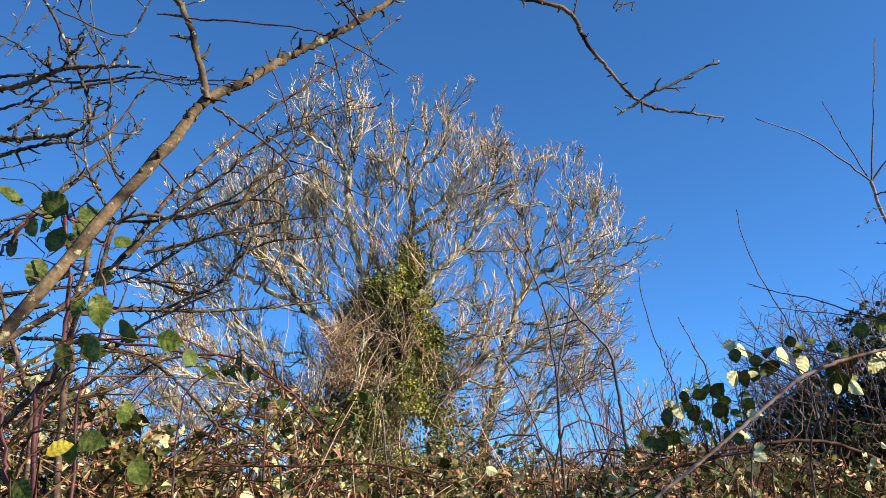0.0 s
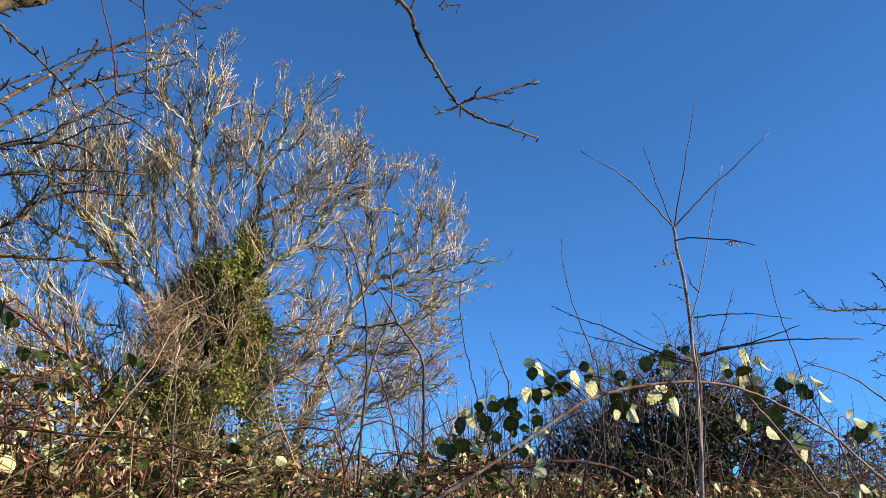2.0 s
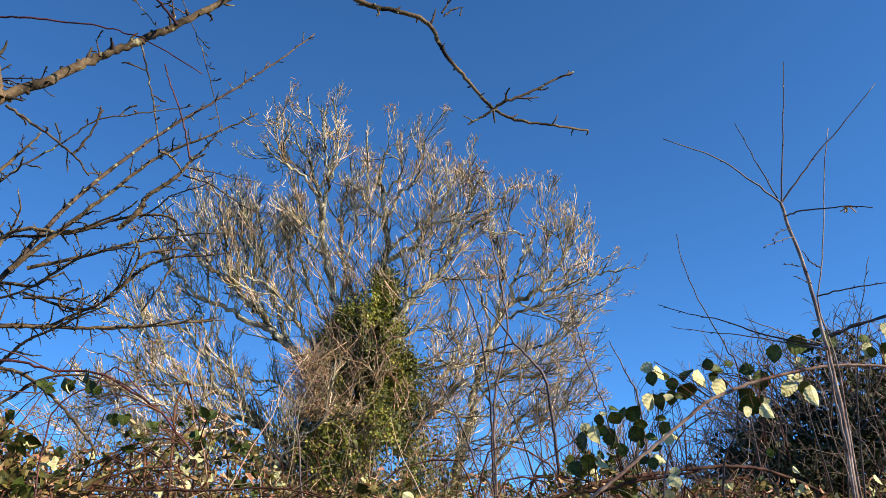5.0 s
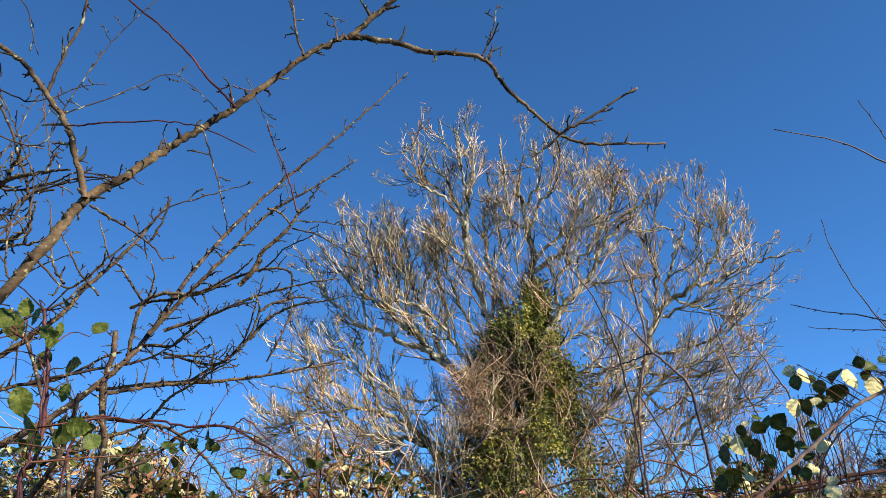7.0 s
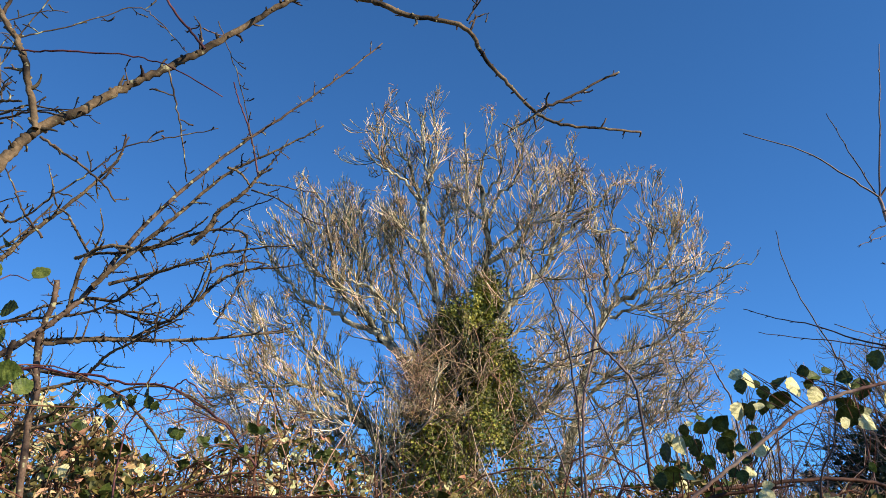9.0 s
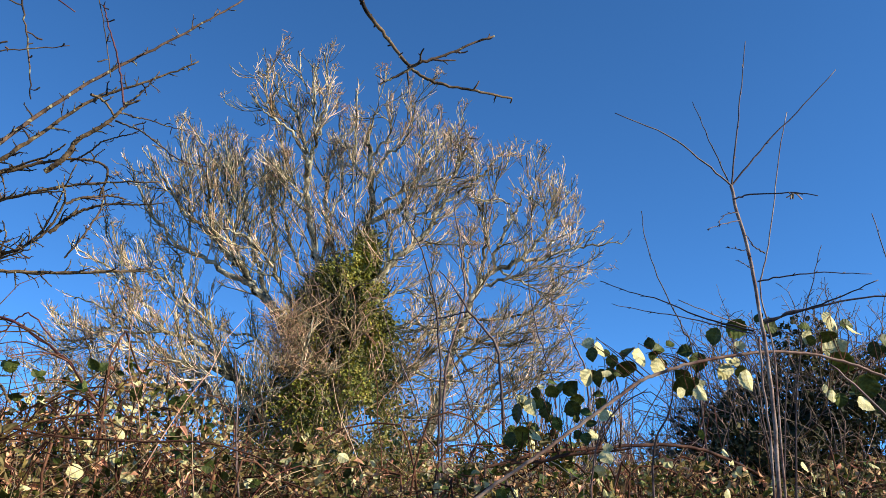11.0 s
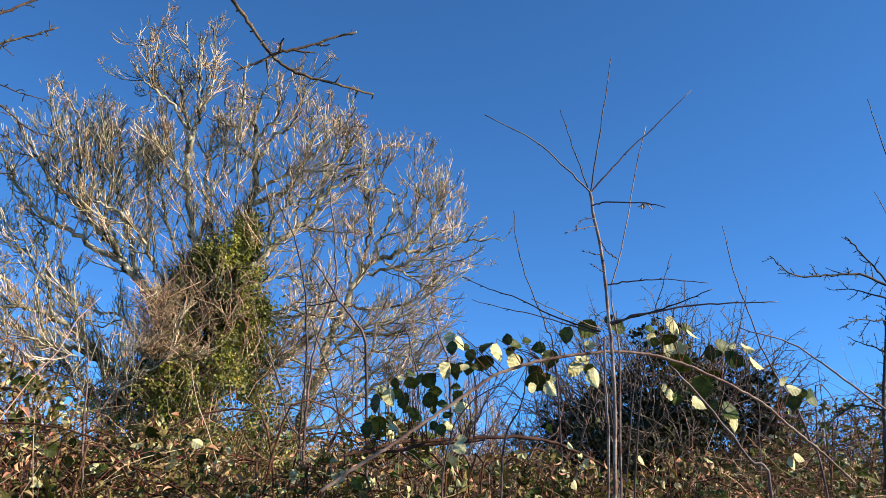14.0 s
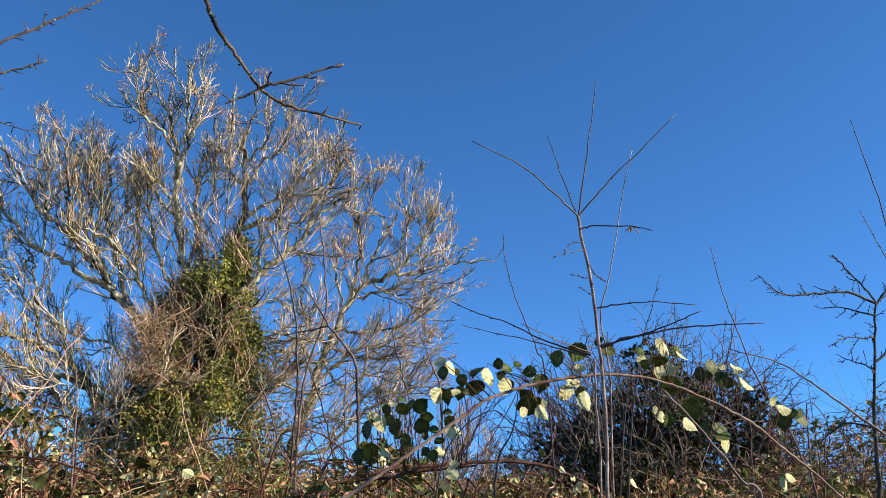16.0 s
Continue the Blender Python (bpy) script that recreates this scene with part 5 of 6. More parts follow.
def near_hawthorn(limbs, seed=51):
    rng = np.random.default_rng(seed)
    tree = thing("hawthorn_tree", "old hawthorn with lichen-spotted boughs and bare thorny twigs", "tree")
    twigs = Shape()
    for k, (what, points) in enumerate(limbs):
        red = what == "red_shoot"
        overhead = points[0][2] > 2.3 or (points[0][2] > 1.95 and points[0][1] < 1.4)
        spec = SPUR_SHORT if red or overhead or what == "bough" else SPUR_SPEC
        path = smooth_path(points, 8)
        path = wobble(path, 0.0008 + points[0][3] * 0.025, rng)
        path[:, 3] *= rng.uniform(0.93, 1.1, len(path)) * (0.85 if overhead and what == "branch" else 1.0)
        s = Shape()
        s.tube(path, 10 if points[0][3] > 0.006 else 6)
        for i in range(2, len(path) - 1, 3):
            knob = path[i].copy()
            s.tube(sprout(knob[:3], side_way(path[i + 1, :3] - knob[:3], 1.3, rng), knob[3] * 1.5, knob[3] * 0.8, knob[3] * 0.35, rng, 2, 0.1), 5)
        part(what, s, RED_BARK if red else THORN_BARK if points[0][3] > 0.004 and what != "stem" else THORN_TWIG, tree)
        if not red:
            twigs_along(twigs, path, rng, spec, 0, 4)
    part("spur_growth", twigs, THORN_TWIG, tree, "short knobbly spurs and thorns", kind="stuff")


near_hawthorn(THORN_LIMBS)
HAW_LIMBS = []
HAW_LIMBS.append(("trunk", [(3.992, 4.727, -0.05, 0.0297), (3.986, 4.725, 0.228, 0.0238), (4.113, 4.716, 1.481, 0.0149), (4.152, 4.713, 2.002, 0.0116), (4.212, 4.71, 2.481, 0.0086), (4.258, 4.707, 2.788, 0.0069), (4.196, 4.707, 2.901, 0.0062), (4.084, 4.708, 3.012, 0.0052), (3.985, 4.708, 3.116, 0.0043)]))
HAW_LIMBS.append(("limb", [(4.26, 4.707, 2.8, 0.0097), (4.046, 4.684, 2.855, 0.0082), (3.773, 4.658, 2.825, 0.0065), (3.574, 4.639, 2.796, 0.0052), (3.427, 4.62, 2.849, 0.004), (3.346, 4.608, 2.909, 0.0032)]))
HAW_LIMBS.append(("limb", [(4.251, 4.708, 2.71, 0.0065), (4.107, 4.757, 2.758, 0.0045), (4.022, 4.783, 2.77, 0.0036), (3.907, 4.819, 2.766, 0.0022)]))
HAW_LIMBS.append(("limb", [(4.227, 4.709, 2.557, 0.0054), (3.929, 4.582, 2.531, 0.0035), (3.747, 4.498, 2.454, 0.0022)]))
HAW_LIMBS.append(("limb", [(4.199, 4.71, 2.35, 0.0054), (4.138, 4.829, 2.418, 0.0037), (4.081, 4.927, 2.475, 0.0022)]))
HAW_LIMBS.append(("limb", [(4.266, 4.707, 2.788, 0.0086), (4.395, 4.705, 2.953, 0.0062), (4.534, 4.702, 3.162, 0.0032)]))
HAW_LIMBS.append(("limb", [(4.214, 4.71, 2.406, 0.0086), (4.447, 4.707, 2.568, 0.0057), (4.643, 4.704, 2.732, 0.0032)]))
HAW_LIMBS.append(("limb", [(4.163, 4.713, 1.967, 0.0076), (4.034, 4.817, 2.005, 0.0055), (3.897, 4.933, 1.897, 0.0032)]))


def young_hawthorn(limbs, seed=61):
    rng = np.random.default_rng(seed)
    tree = thing("young_hawthorn", "young bare hawthorn with knobbly dark twigs", "tree")
    twigs = Shape()
    for what, points in limbs:
        path = wobble(smooth_path(points, 5), 0.004, rng)
        s = Shape()
        s.tube(path, 7)
        part(what, s, DARK_TWIG, tree)
        twigs_along(twigs, path, rng, RIGHT_SPEC, 0, 4)
    part("spur_growth", twigs, DARK_TWIG, tree, kind="stuff")


young_hawthorn(HAW_LIMBS)
# ---- elder ----
ELDER_LIMBS = []
ELDER_LIMBS.append(("stem", [(1.375, 2.403, -0.05, 0.0092), (1.366, 2.399, 0.667, 0.0074), (1.416, 2.45, 1.526, 0.0063), (1.423, 2.467, 1.867, 0.0059), (1.414, 2.476, 2.048, 0.0057), (1.398, 2.484, 2.237, 0.0056), (1.373, 2.491, 2.374, 0.0054), (1.363, 2.494, 2.464, 0.0053)]))
ELDER_LIMBS.append(("stem", [(1.438, 2.499, -0.05, 0.0076), (1.43, 2.495, 0.627, 0.0061), (1.47, 2.536, 1.523, 0.0038), (1.479, 2.55, 1.876, 0.0031), (1.475, 2.553, 1.988, 0.0029), (1.456, 2.559, 2.141, 0.0026), (1.489, 2.563, 2.262, 0.0023), (1.528, 2.568, 2.429, 0.002), (1.556, 2.572, 2.58, 0.0018), (1.606, 2.577, 2.765, 0.0014)]))
ELDER_LIMBS.append(("stem", [(1.319, 2.326, -0.05, 0.005), (1.309, 2.322, 0.698, 0.004), (1.338, 2.303, 1.53, 0.0035), (1.334, 2.299, 1.766, 0.0034), (1.327, 2.295, 1.947, 0.0033)]))
ELDER_LIMBS.append(("stem", [(1.548, 2.691, -0.05, 0.0042), (1.54, 2.687, 0.549, 0.0034), (1.489, 2.616, 1.521, 0.0022), (1.456, 2.604, 1.697, 0.002), (1.427, 2.591, 1.897, 0.0017), (1.339, 2.584, 1.986, 0.0016)]))
ELDER_LIMBS.append(("shoot", [(1.363, 2.494, 2.464, 0.0031), (1.266, 2.456, 2.524, 0.0027), (1.134, 2.404, 2.593, 0.002), (0.958, 2.341, 2.634, 0.0013)]))
ELDER_LIMBS.append(("shoot", [(1.353, 2.494, 2.478, 0.0023), (1.323, 2.507, 2.578, 0.0019), (1.299, 2.518, 2.663, 0.0015), (1.267, 2.531, 2.773, 0.0012)]))
ELDER_LIMBS.append(("shoot", [(1.363, 2.494, 2.464, 0.0031), (1.376, 2.462, 2.608, 0.0025), (1.391, 2.424, 2.782, 0.0018), (1.404, 2.395, 2.922, 0.0013)]))
ELDER_LIMBS.append(("shoot", [(1.363, 2.494, 2.464, 0.0031), (1.454, 2.473, 2.577, 0.0026), (1.573, 2.449, 2.704, 0.002), (1.706, 2.422, 2.848, 0.0013)]))
ELDER_LIMBS.append(("shoot", [(1.361, 2.485, 2.415, 0.0026), (1.392, 2.43, 2.413, 0.0024), (1.458, 2.308, 2.379, 0.0018), (1.498, 2.215, 2.339, 0.0014)]))
ELDER_LIMBS.append(("shoot", [(1.357, 2.437, 2.329, 0.0016), (1.296, 2.414, 2.312, 0.0013), (1.237, 2.39, 2.283, 0.001)]))
ELDER_LIMBS.append(("shoot", [(1.385, 2.409, 2.131, 0.0025), (1.458, 2.379, 2.143, 0.0021), (1.555, 2.34, 2.147, 0.0016), (1.669, 2.292, 2.135, 0.0011)]))
ELDER_LIMBS.append(("shoot", [(1.448, 2.485, 2.241, 0.0025), (1.402, 2.445, 2.247, 0.0019), (1.354, 2.389, 2.268, 0.0013)]))
ELDER_LIMBS.append(("shoot", [(1.365, 2.343, 1.999, 0.0037), (1.44, 2.303, 2.022, 0.0033), (1.573, 2.234, 2.046, 0.0026), (1.686, 2.174, 2.052, 0.002), (1.785, 2.118, 2.053, 0.0014)]))
ELDER_LIMBS.append(("shoot", [(1.368, 2.343, 1.994, 0.0035), (1.485, 2.279, 2.034, 0.0025), (1.558, 2.238, 2.06, 0.0019), (1.627, 2.196, 2.095, 0.0013)]))
ELDER_LIMBS.append(("shoot", [(1.335, 2.343, 1.97, 0.003), (1.226, 2.415, 2.014, 0.0024), (1.118, 2.485, 2.08, 0.0019), (1.011, 2.549, 2.128, 0.0014), (0.952, 2.585, 2.162, 0.0012)]))
ELDER_LIMBS.append(("shoot", [(1.328, 2.343, 1.963, 0.0023), (1.183, 2.453, 2.023, 0.0017), (1.073, 2.529, 2.056, 0.0013), (0.987, 2.585, 2.085, 0.001)]))
ELDER_LIMBS.append(("shoot", [(1.346, 2.343, 1.974, 0.0019), (1.217, 2.277, 1.996, 0.0015), (1.075, 2.2, 2.025, 0.001)]))
ELDER_LIMBS.append(("shoot", [(1.36, 2.45, 2.36, 0.0017), (1.32, 2.44, 2.35, 0.0014), (1.285, 2.43, 2.318, 0.001)]))
ELDER_LIMBS.append(("shoot", [(1.385, 2.43, 2.175, 0.0015), (1.36, 2.425, 2.186, 0.0012), (1.335, 2.42, 2.2, 0.0009)]))
ELDER_LIMBS.append(("shoot", [(1.375, 2.44, 2.235, 0.0014), (1.345, 2.435, 2.238, 0.0012), (1.31, 2.43, 2.243, 0.0009)]))


def elder(limbs, seed=71):
    rng = np.random.default_rng(seed)
    tree = thing("elder_sapling", "bare elder sapling with fanned thin shoots", "sapling")
    main = None
    for what, points in limbs:
        path = wobble(smooth_path(points, 5), 0.0012, rng)
        s = Shape()
        s.tube(path, 8)
        if what == "shoot":
            for i in range(3, len(path) - 1, 3):
                bud = sprout(path[i, :3], side_way(path[i + 1, :3] - path[i, :3], 0.6, rng), 0.012, 0.0024, 0.0006, rng, 2)
                s.tube(bud, 4)
        ob = part(what, s, ELDER_BARK if what == "stem" else ELDER_TWIG, tree if what == "stem" else main)
        main = main or ob
    dry = Shape()
    for k in range(7):
        # the dried stalks of an old flower head
        way = (rng.normal(0.2, 0.6), rng.normal(0, 0.4), -1)
        dry.tube(sprout((1.462 + rng.normal(0, 0.004), 2.3, 2.376), way, rng.uniform(0.012, 0.03), 0.0016, 0.0022, rng, 3, 0.3), 4)
    part("flower_stalk", dry, DEAD_STEM, main, "small dry brown flower stalks")


elder(ELDER_LIMBS)
SHOOT_LIMBS = []
SHOOT_LIMBS.append(("shoot", [(1.838, 4.217, 1.467, 0.0057), (1.784, 4.213, 2.151, 0.004), (1.737, 4.213, 2.287, 0.0036), (1.658, 4.212, 2.47, 0.0031), (1.571, 4.211, 2.719, 0.0026), (1.544, 4.21, 2.927, 0.0021)]))
SHOOT_LIMBS.append(("shoot", [(3.046, 3.782, 1.506, 0.0057), (2.946, 3.807, 1.858, 0.0047), (2.81, 3.826, 2.109, 0.0039), (2.729, 3.841, 2.342, 0.0033), (2.66, 3.856, 2.583, 0.0027), (2.612, 3.871, 2.839, 0.0021)]))
SHOOT_LIMBS.append(("shoot", [(3.937, 4.057, 2.312, 0.0066), (3.86, 4.052, 3.19, 0.0039), (3.775, 4.05, 3.545, 0.0029), (3.718, 4.049, 3.791, 0.0021)]))
SHOOT_LIMBS.append(("shoot", [(3.981, 4.058, 2.122, 0.0057), (3.812, 3.995, 2.788, 0.0033), (3.734, 3.977, 2.982, 0.0026), (3.624, 3.958, 3.16, 0.0019)]))
SHOOT_LIMBS.append(("shoot", [(2.81, 2.831, 1.66, 0.0057), (2.598, 2.831, 1.863, 0.0044), (2.442, 2.831, 1.965, 0.0035), (2.285, 2.832, 2.055, 0.0028), (2.078, 2.833, 2.098, 0.0019)]))
SHOOT_LIMBS.append(("shoot", [(1.994, 2.551, 1.533, 0.0057), (1.921, 2.551, 1.619, 0.005), (1.773, 2.551, 1.796, 0.0038), (1.649, 2.551, 1.912, 0.0029)]))
SHOOT_LIMBS.append(("shoot", [(1.725, 3.029, 1.509, 0.0038), (1.794, 3.025, 2.068, 0.0023), (1.851, 3.023, 2.254, 0.0018), (1.904, 3.022, 2.422, 0.0014)]))
SHOOT_LIMBS.append(("shoot", [(1.123, 3.414, 1.297, 0.0038), (1.178, 3.344, 1.583, 0.0029), (1.355, 3.247, 1.941, 0.0018), (1.406, 3.218, 2.052, 0.0014)]))
SHOOT_LIMBS.append(("shoot", [(1.139, 2.746, 1.586, 0.0038), (1.186, 2.697, 1.767, 0.0026), (1.203, 2.649, 1.947, 0.0014)]))
SHOOT_LIMBS.append(("shoot", [(0.95, 2.747, 1.617, 0.0029), (1.099, 2.687, 1.818, 0.002), (1.228, 2.65, 1.73, 0.0014)]))
SHOOT_LIMBS.append(("shoot", [(-0.236, 3.042, 1.31, 0.0057), (-0.268, 3.078, 1.551, 0.0042), (-0.305, 3.12, 1.848, 0.0025), (-0.325, 3.134, 1.953, 0.0019)]))
SHOOT_LIMBS.append(("shoot", [(0.79, 3.9, 1.355, 0.0093), (0.778, 3.9, 1.58, 0.0089), (0.77, 3.9, 1.733, 0.0084), (0.759, 3.9, 1.889, 0.008), (0.748, 3.9, 2.044, 0.0075), (0.727, 3.9, 2.143, 0.007), (0.66, 3.9, 2.226, 0.0063), (0.598, 3.9, 2.295, 0.0055), (0.512, 3.9, 2.426, 0.0041), (0.449, 3.9, 2.494, 0.0028)]))
SHOOT_LIMBS.append(("shoot", [(0.468, 3.9, 1.573, 0.0057), (0.467, 3.9, 1.726, 0.0055), (0.469, 3.9, 1.908, 0.0053), (0.465, 3.9, 2.067, 0.0051), (0.447, 3.9, 2.257, 0.0049), (0.413, 3.9, 2.437, 0.0047), (0.363, 3.9, 2.591, 0.0042), (0.296, 3.9, 2.718, 0.0033), (0.26, 3.9, 2.783, 0.0025)]))
SHOOT_LIMBS.append(("shoot", [(0.491, 4.1, 1.52, 0.0082), (0.49, 4.1, 1.68, 0.0077), (0.489, 4.1, 1.87, 0.0072), (0.5, 4.1, 2.037, 0.007), (0.542, 4.1, 2.224, 0.0066), (0.587, 4.1, 2.414, 0.0058), (0.577, 4.1, 2.562, 0.0052), (0.554, 4.1, 2.743, 0.0044), (0.516, 4.1, 2.921, 0.003)]))
SHOOT_LIMBS.append(("shoot", [(0.69, 4, 1.5, 0.0051), (0.67, 4, 1.655, 0.0046), (0.622, 4, 1.834, 0.0041), (0.574, 4, 1.974, 0.0038), (0.515, 4, 2.104, 0.0033), (0.478, 4, 2.205, 0.0025)]))
SHOOT_LIMBS.append(("shoot", [(0.915, 3.8, 1.608, 0.0038), (0.883, 3.8, 1.719, 0.0033), (0.813, 3.8, 1.878, 0.0029), (0.749, 3.8, 1.985, 0.0021)]))
SHOOT_LIMBS.append(("shoot", [(0.482, 4.2, 1.573, 0.005), (0.415, 4.2, 1.703, 0.0048), (0.373, 4.2, 1.824, 0.0045), (0.324, 4.2, 1.958, 0.004), (0.245, 4.2, 2.128, 0.0032), (0.168, 4.2, 2.324, 0.0023)]))
SHOOT_LIMBS.append(("shoot", [(1.124, 3.6, 1.588, 0.0049), (1.117, 3.6, 1.706, 0.0046), (1.108, 3.6, 1.839, 0.0044), (1.095, 3.6, 2.003, 0.004), (1.047, 3.6, 2.117, 0.003), (0.996, 3.6, 2.235, 0.002)]))
SHOOT_LIMBS.append(("shoot", [(0.984, 3.7, 1.83, 0.0035), (0.971, 3.7, 1.95, 0.0033), (0.945, 3.7, 2.031, 0.0031), (0.906, 3.7, 2.164, 0.0028), (0.87, 3.7, 2.342, 0.0024), (0.863, 3.7, 2.49, 0.0018)]))
SHOOT_LIMBS.append(("shoot", [(0.716, 4, 1.501, 0.0035), (0.71, 4, 1.683, 0.0032), (0.705, 4, 1.869, 0.0027), (0.694, 4, 2.115, 0.0019)]))
SHOOT_LIMBS.append(("shoot", [(0.757, 4, 2.056, 0.0039), (0.709, 4, 2.088, 0.0033), (0.676, 4, 2.064, 0.0028), (0.613, 4, 2.029, 0.0025), (0.559, 4, 2, 0.0019)]))
SHOOT_LIMBS.append(("shoot", [(0.598, 3.9, 2.295, 0.0042), (0.536, 3.95, 2.285, 0.0036), (0.453, 4, 2.275, 0.0031), (0.393, 4, 2.259, 0.0019)]))
SHOOT_LIMBS.append(("shoot", [(0.582, 3.5, 1.464, 0.0051), (0.594, 3.5, 1.599, 0.0047), (0.634, 3.5, 1.703, 0.004), (0.727, 3.5, 1.763, 0.0033), (0.846, 3.5, 1.837, 0.0024)]))


def shoots(limbs, seed=81):
    rng = np.random.default_rng(seed)
    for what, points in limbs:
        if 0.3 < points[0][2] < 1.75 or points[0][3] > 0.0055:
            x, y, z, r = points[0]
            points = [(x, y, -0.05, r * 1.2), (x, y, z * 0.6, r * 1.1)] + points
        path = wobble(smooth_path(points, 5), 0.0022, rng)
        s = Shape()
        s.tube(path, 6)
        for i in range(3, len(path) - 1, 2):
            s.tube(sprout(path[i, :3], side_way(path[i + 1, :3] - path[i, :3], 0.7, rng), rng.uniform(0.01, 0.03), 0.002, 0.0007, rng, 2), 3)
        ob = part("bare_shoot", s, ELDER_TWIG)
        tagged(ob, "thin bare upright woody shoot rising from the brambles", "shoot", "bare shoots")


shoots(SHOOT_LIMBS)
stray_rng = np.random.default_rng(83)
STRAY = []
for k in range(9):
    x, y = stray_rng.uniform(0.6, 4.6), stray_rng.uniform(3.3, 5.6)
    top = stray_rng.uniform(1.85, 2.3) + (0.1 if x > 2.5 else 0.0)
    lean = stray_rng.normal(0, 0.22)
    STRAY.append(("shoot", [(x - lean, y, -0.05, 0.0045), (x - lean * 0.6, y, top * 0.5, 0.004), (x, y, top * 0.8, 0.003), (x + lean * 0.7, y, top, 0.0013)]))
shoots(STRAY, 84)

# ---- brambles ----


def bramble_leaf_mesh(name, seed, mats, size=0.075):
    """Three toothed leaflets on a stalk; the leaf hangs along its own x axis."""
    rng = np.random.default_rng(seed)
    s = Shape()
    s.tube(np.array([(0, 0, 0, 0.0011), (0.02, 0, 0.002, 0.001), (0.035, 0, 0, 0.0009)]), 4, 0)
    for turn, start in ((0, 0.035), (68, 0.03), (-68, 0.03)):
        m = pose(start, 0, 0, rng.uniform(-45, 45), rng.uniform(-20, 45), turn + rng.uniform(-10, 10))
        k = size * (1.0 if turn == 0 else 0.8) * rng.uniform(0.8, 1.15)
        s.leaflet(m, k, k * rng.uniform(0.74, 0.92), rng.uniform(0.05, 0.4), rng.uniform(0.0, 0.5))
    return s.mesh(name, mats, False)


LEAF_MESHES = [bramble_leaf_mesh("leaf", 90 + k, [LEAF_TOP, LEAF_UNDER]) for k in range(10)]


def single_leaf_mesh(name, seed, mats, size=0.085, broad=0.7):
    """One oval toothed leaf on a short stalk."""
    rng = np.random.default_rng(seed)
    s = Shape()
    s.tube(np.array([(0, 0, 0, 0.0011), (0.012, 0, 0.002, 0.001), (0.022, 0, 0, 0.0009)]), 4, 0)
    s.leaflet(pose(0.02, 0, 0, 0, 0, 0), size, size * broad * rng.uniform(0.88, 1.12), rng.uniform(0.05, 0.3), rng.uniform(0.05, 0.4), rows=10)
    return s.mesh(name, mats, False)


FRESH_MESHES = [single_leaf_mesh("leaf", 120 + k, [LEAF_FRESH, LEAF_FRESH]) for k in range(4)]
YELLOW_MESH = single_leaf_mesh("leaf", 98, [LEAF_YELLOW, LEAF_YELLOW])


LONE_MESHES = [single_leaf_mesh("leaf", 140 + k, [LEAF_TOP, LEAF_UNDER], 0.085, 0.92) for k in range(6)]


def set_leaf(parent, at, length, angle, kind, rng):
    """One leaf by its middle, its length and the way of its tip: P shows its pale underside, D its shaded top, G lets light through."""
    a = math.radians(angle)
    along = Vector((math.cos(a), rng.normal(0, 0.25), -math.sin(a))).normalized()
    face = Vector((rng.normal(-0.65, 0.3), 1, rng.normal(-0.25, 0.3))) if kind == "P" else Vector((rng.normal(-0.75, 0.4), -0.75, rng.normal(0.1, 0.45)))
    up = (face - along * face.dot(along)).normalized()
    side = up.cross(along)
    ob = new("leaf", FRESH_MESHES[rng.integers(4)] if kind == "G" else LONE_MESHES[rng.integers(6)])
    ob.parent = parent
    k = length / 0.099
    foot = Vector(at) - along * length * 0.58
    ob.matrix_basis = Matrix(((along.x * k, side.x * k, up.x * k, foot.x), (along.y * k, side.y * k, up.y * k, foot.y), (along.z * k, side.z * k, up.z * k, foot.z), (0, 0, 0, 1)))
    return ob


def hang_leaf(parent, at, rng, size=1.0, mesh=None, tilt=None, pale=0.15):
    """A leaf object at a spot of its cane."""
    ob = new("leaf", mesh or LEAF_MESHES[rng.integers(len(LEAF_MESHES))])
    ob.parent = parent
    facing = -90 if rng.random() < pale else 90
    rx, ry, rz = tilt or (facing + rng.normal(0, 32), rng.uniform(0, 360), rng.normal(0, 35))
    ob.matrix_basis = pose(*at, rx, ry, rz) @ Matrix.Scale(size, 4)
    return ob


CANE_LIMBS = []
CANE_LIMBS.append(("long_cane", [(0.539, 2.55, 1.473, 0.007), (0.619, 2.553, 1.531, 0.0069), (0.684, 2.556, 1.574, 0.0068), (0.76, 2.559, 1.627, 0.0068), (0.84, 2.562, 1.685, 0.0068), (0.925, 2.565, 1.745, 0.0068), (0.994, 2.568, 1.794, 0.0068), (1.053, 2.571, 1.837, 0.0067), (1.109, 2.574, 1.864, 0.0067), (1.163, 2.577, 1.883, 0.0066), (1.215, 2.58, 1.899, 0.0066), (1.28, 2.583, 1.914, 0.0065), (1.348, 2.587, 1.929, 0.0063), (1.429, 2.59, 1.942, 0.0062), (1.53, 2.593, 1.948, 0.0061), (1.633, 2.596, 1.941, 0.0061), (1.737, 2.599, 1.918, 0.006), (1.82, 2.602, 1.89, 0.0059), (1.924, 2.605, 1.848, 0.0058), (2.028, 2.608, 1.797, 0.0057), (2.11, 2.611, 1.734, 0.0055), (2.193, 2.614, 1.677, 0.0053), (2.275, 2.617, 1.614, 0.0051), (2.353, 2.62, 1.549, 0.0049)]))
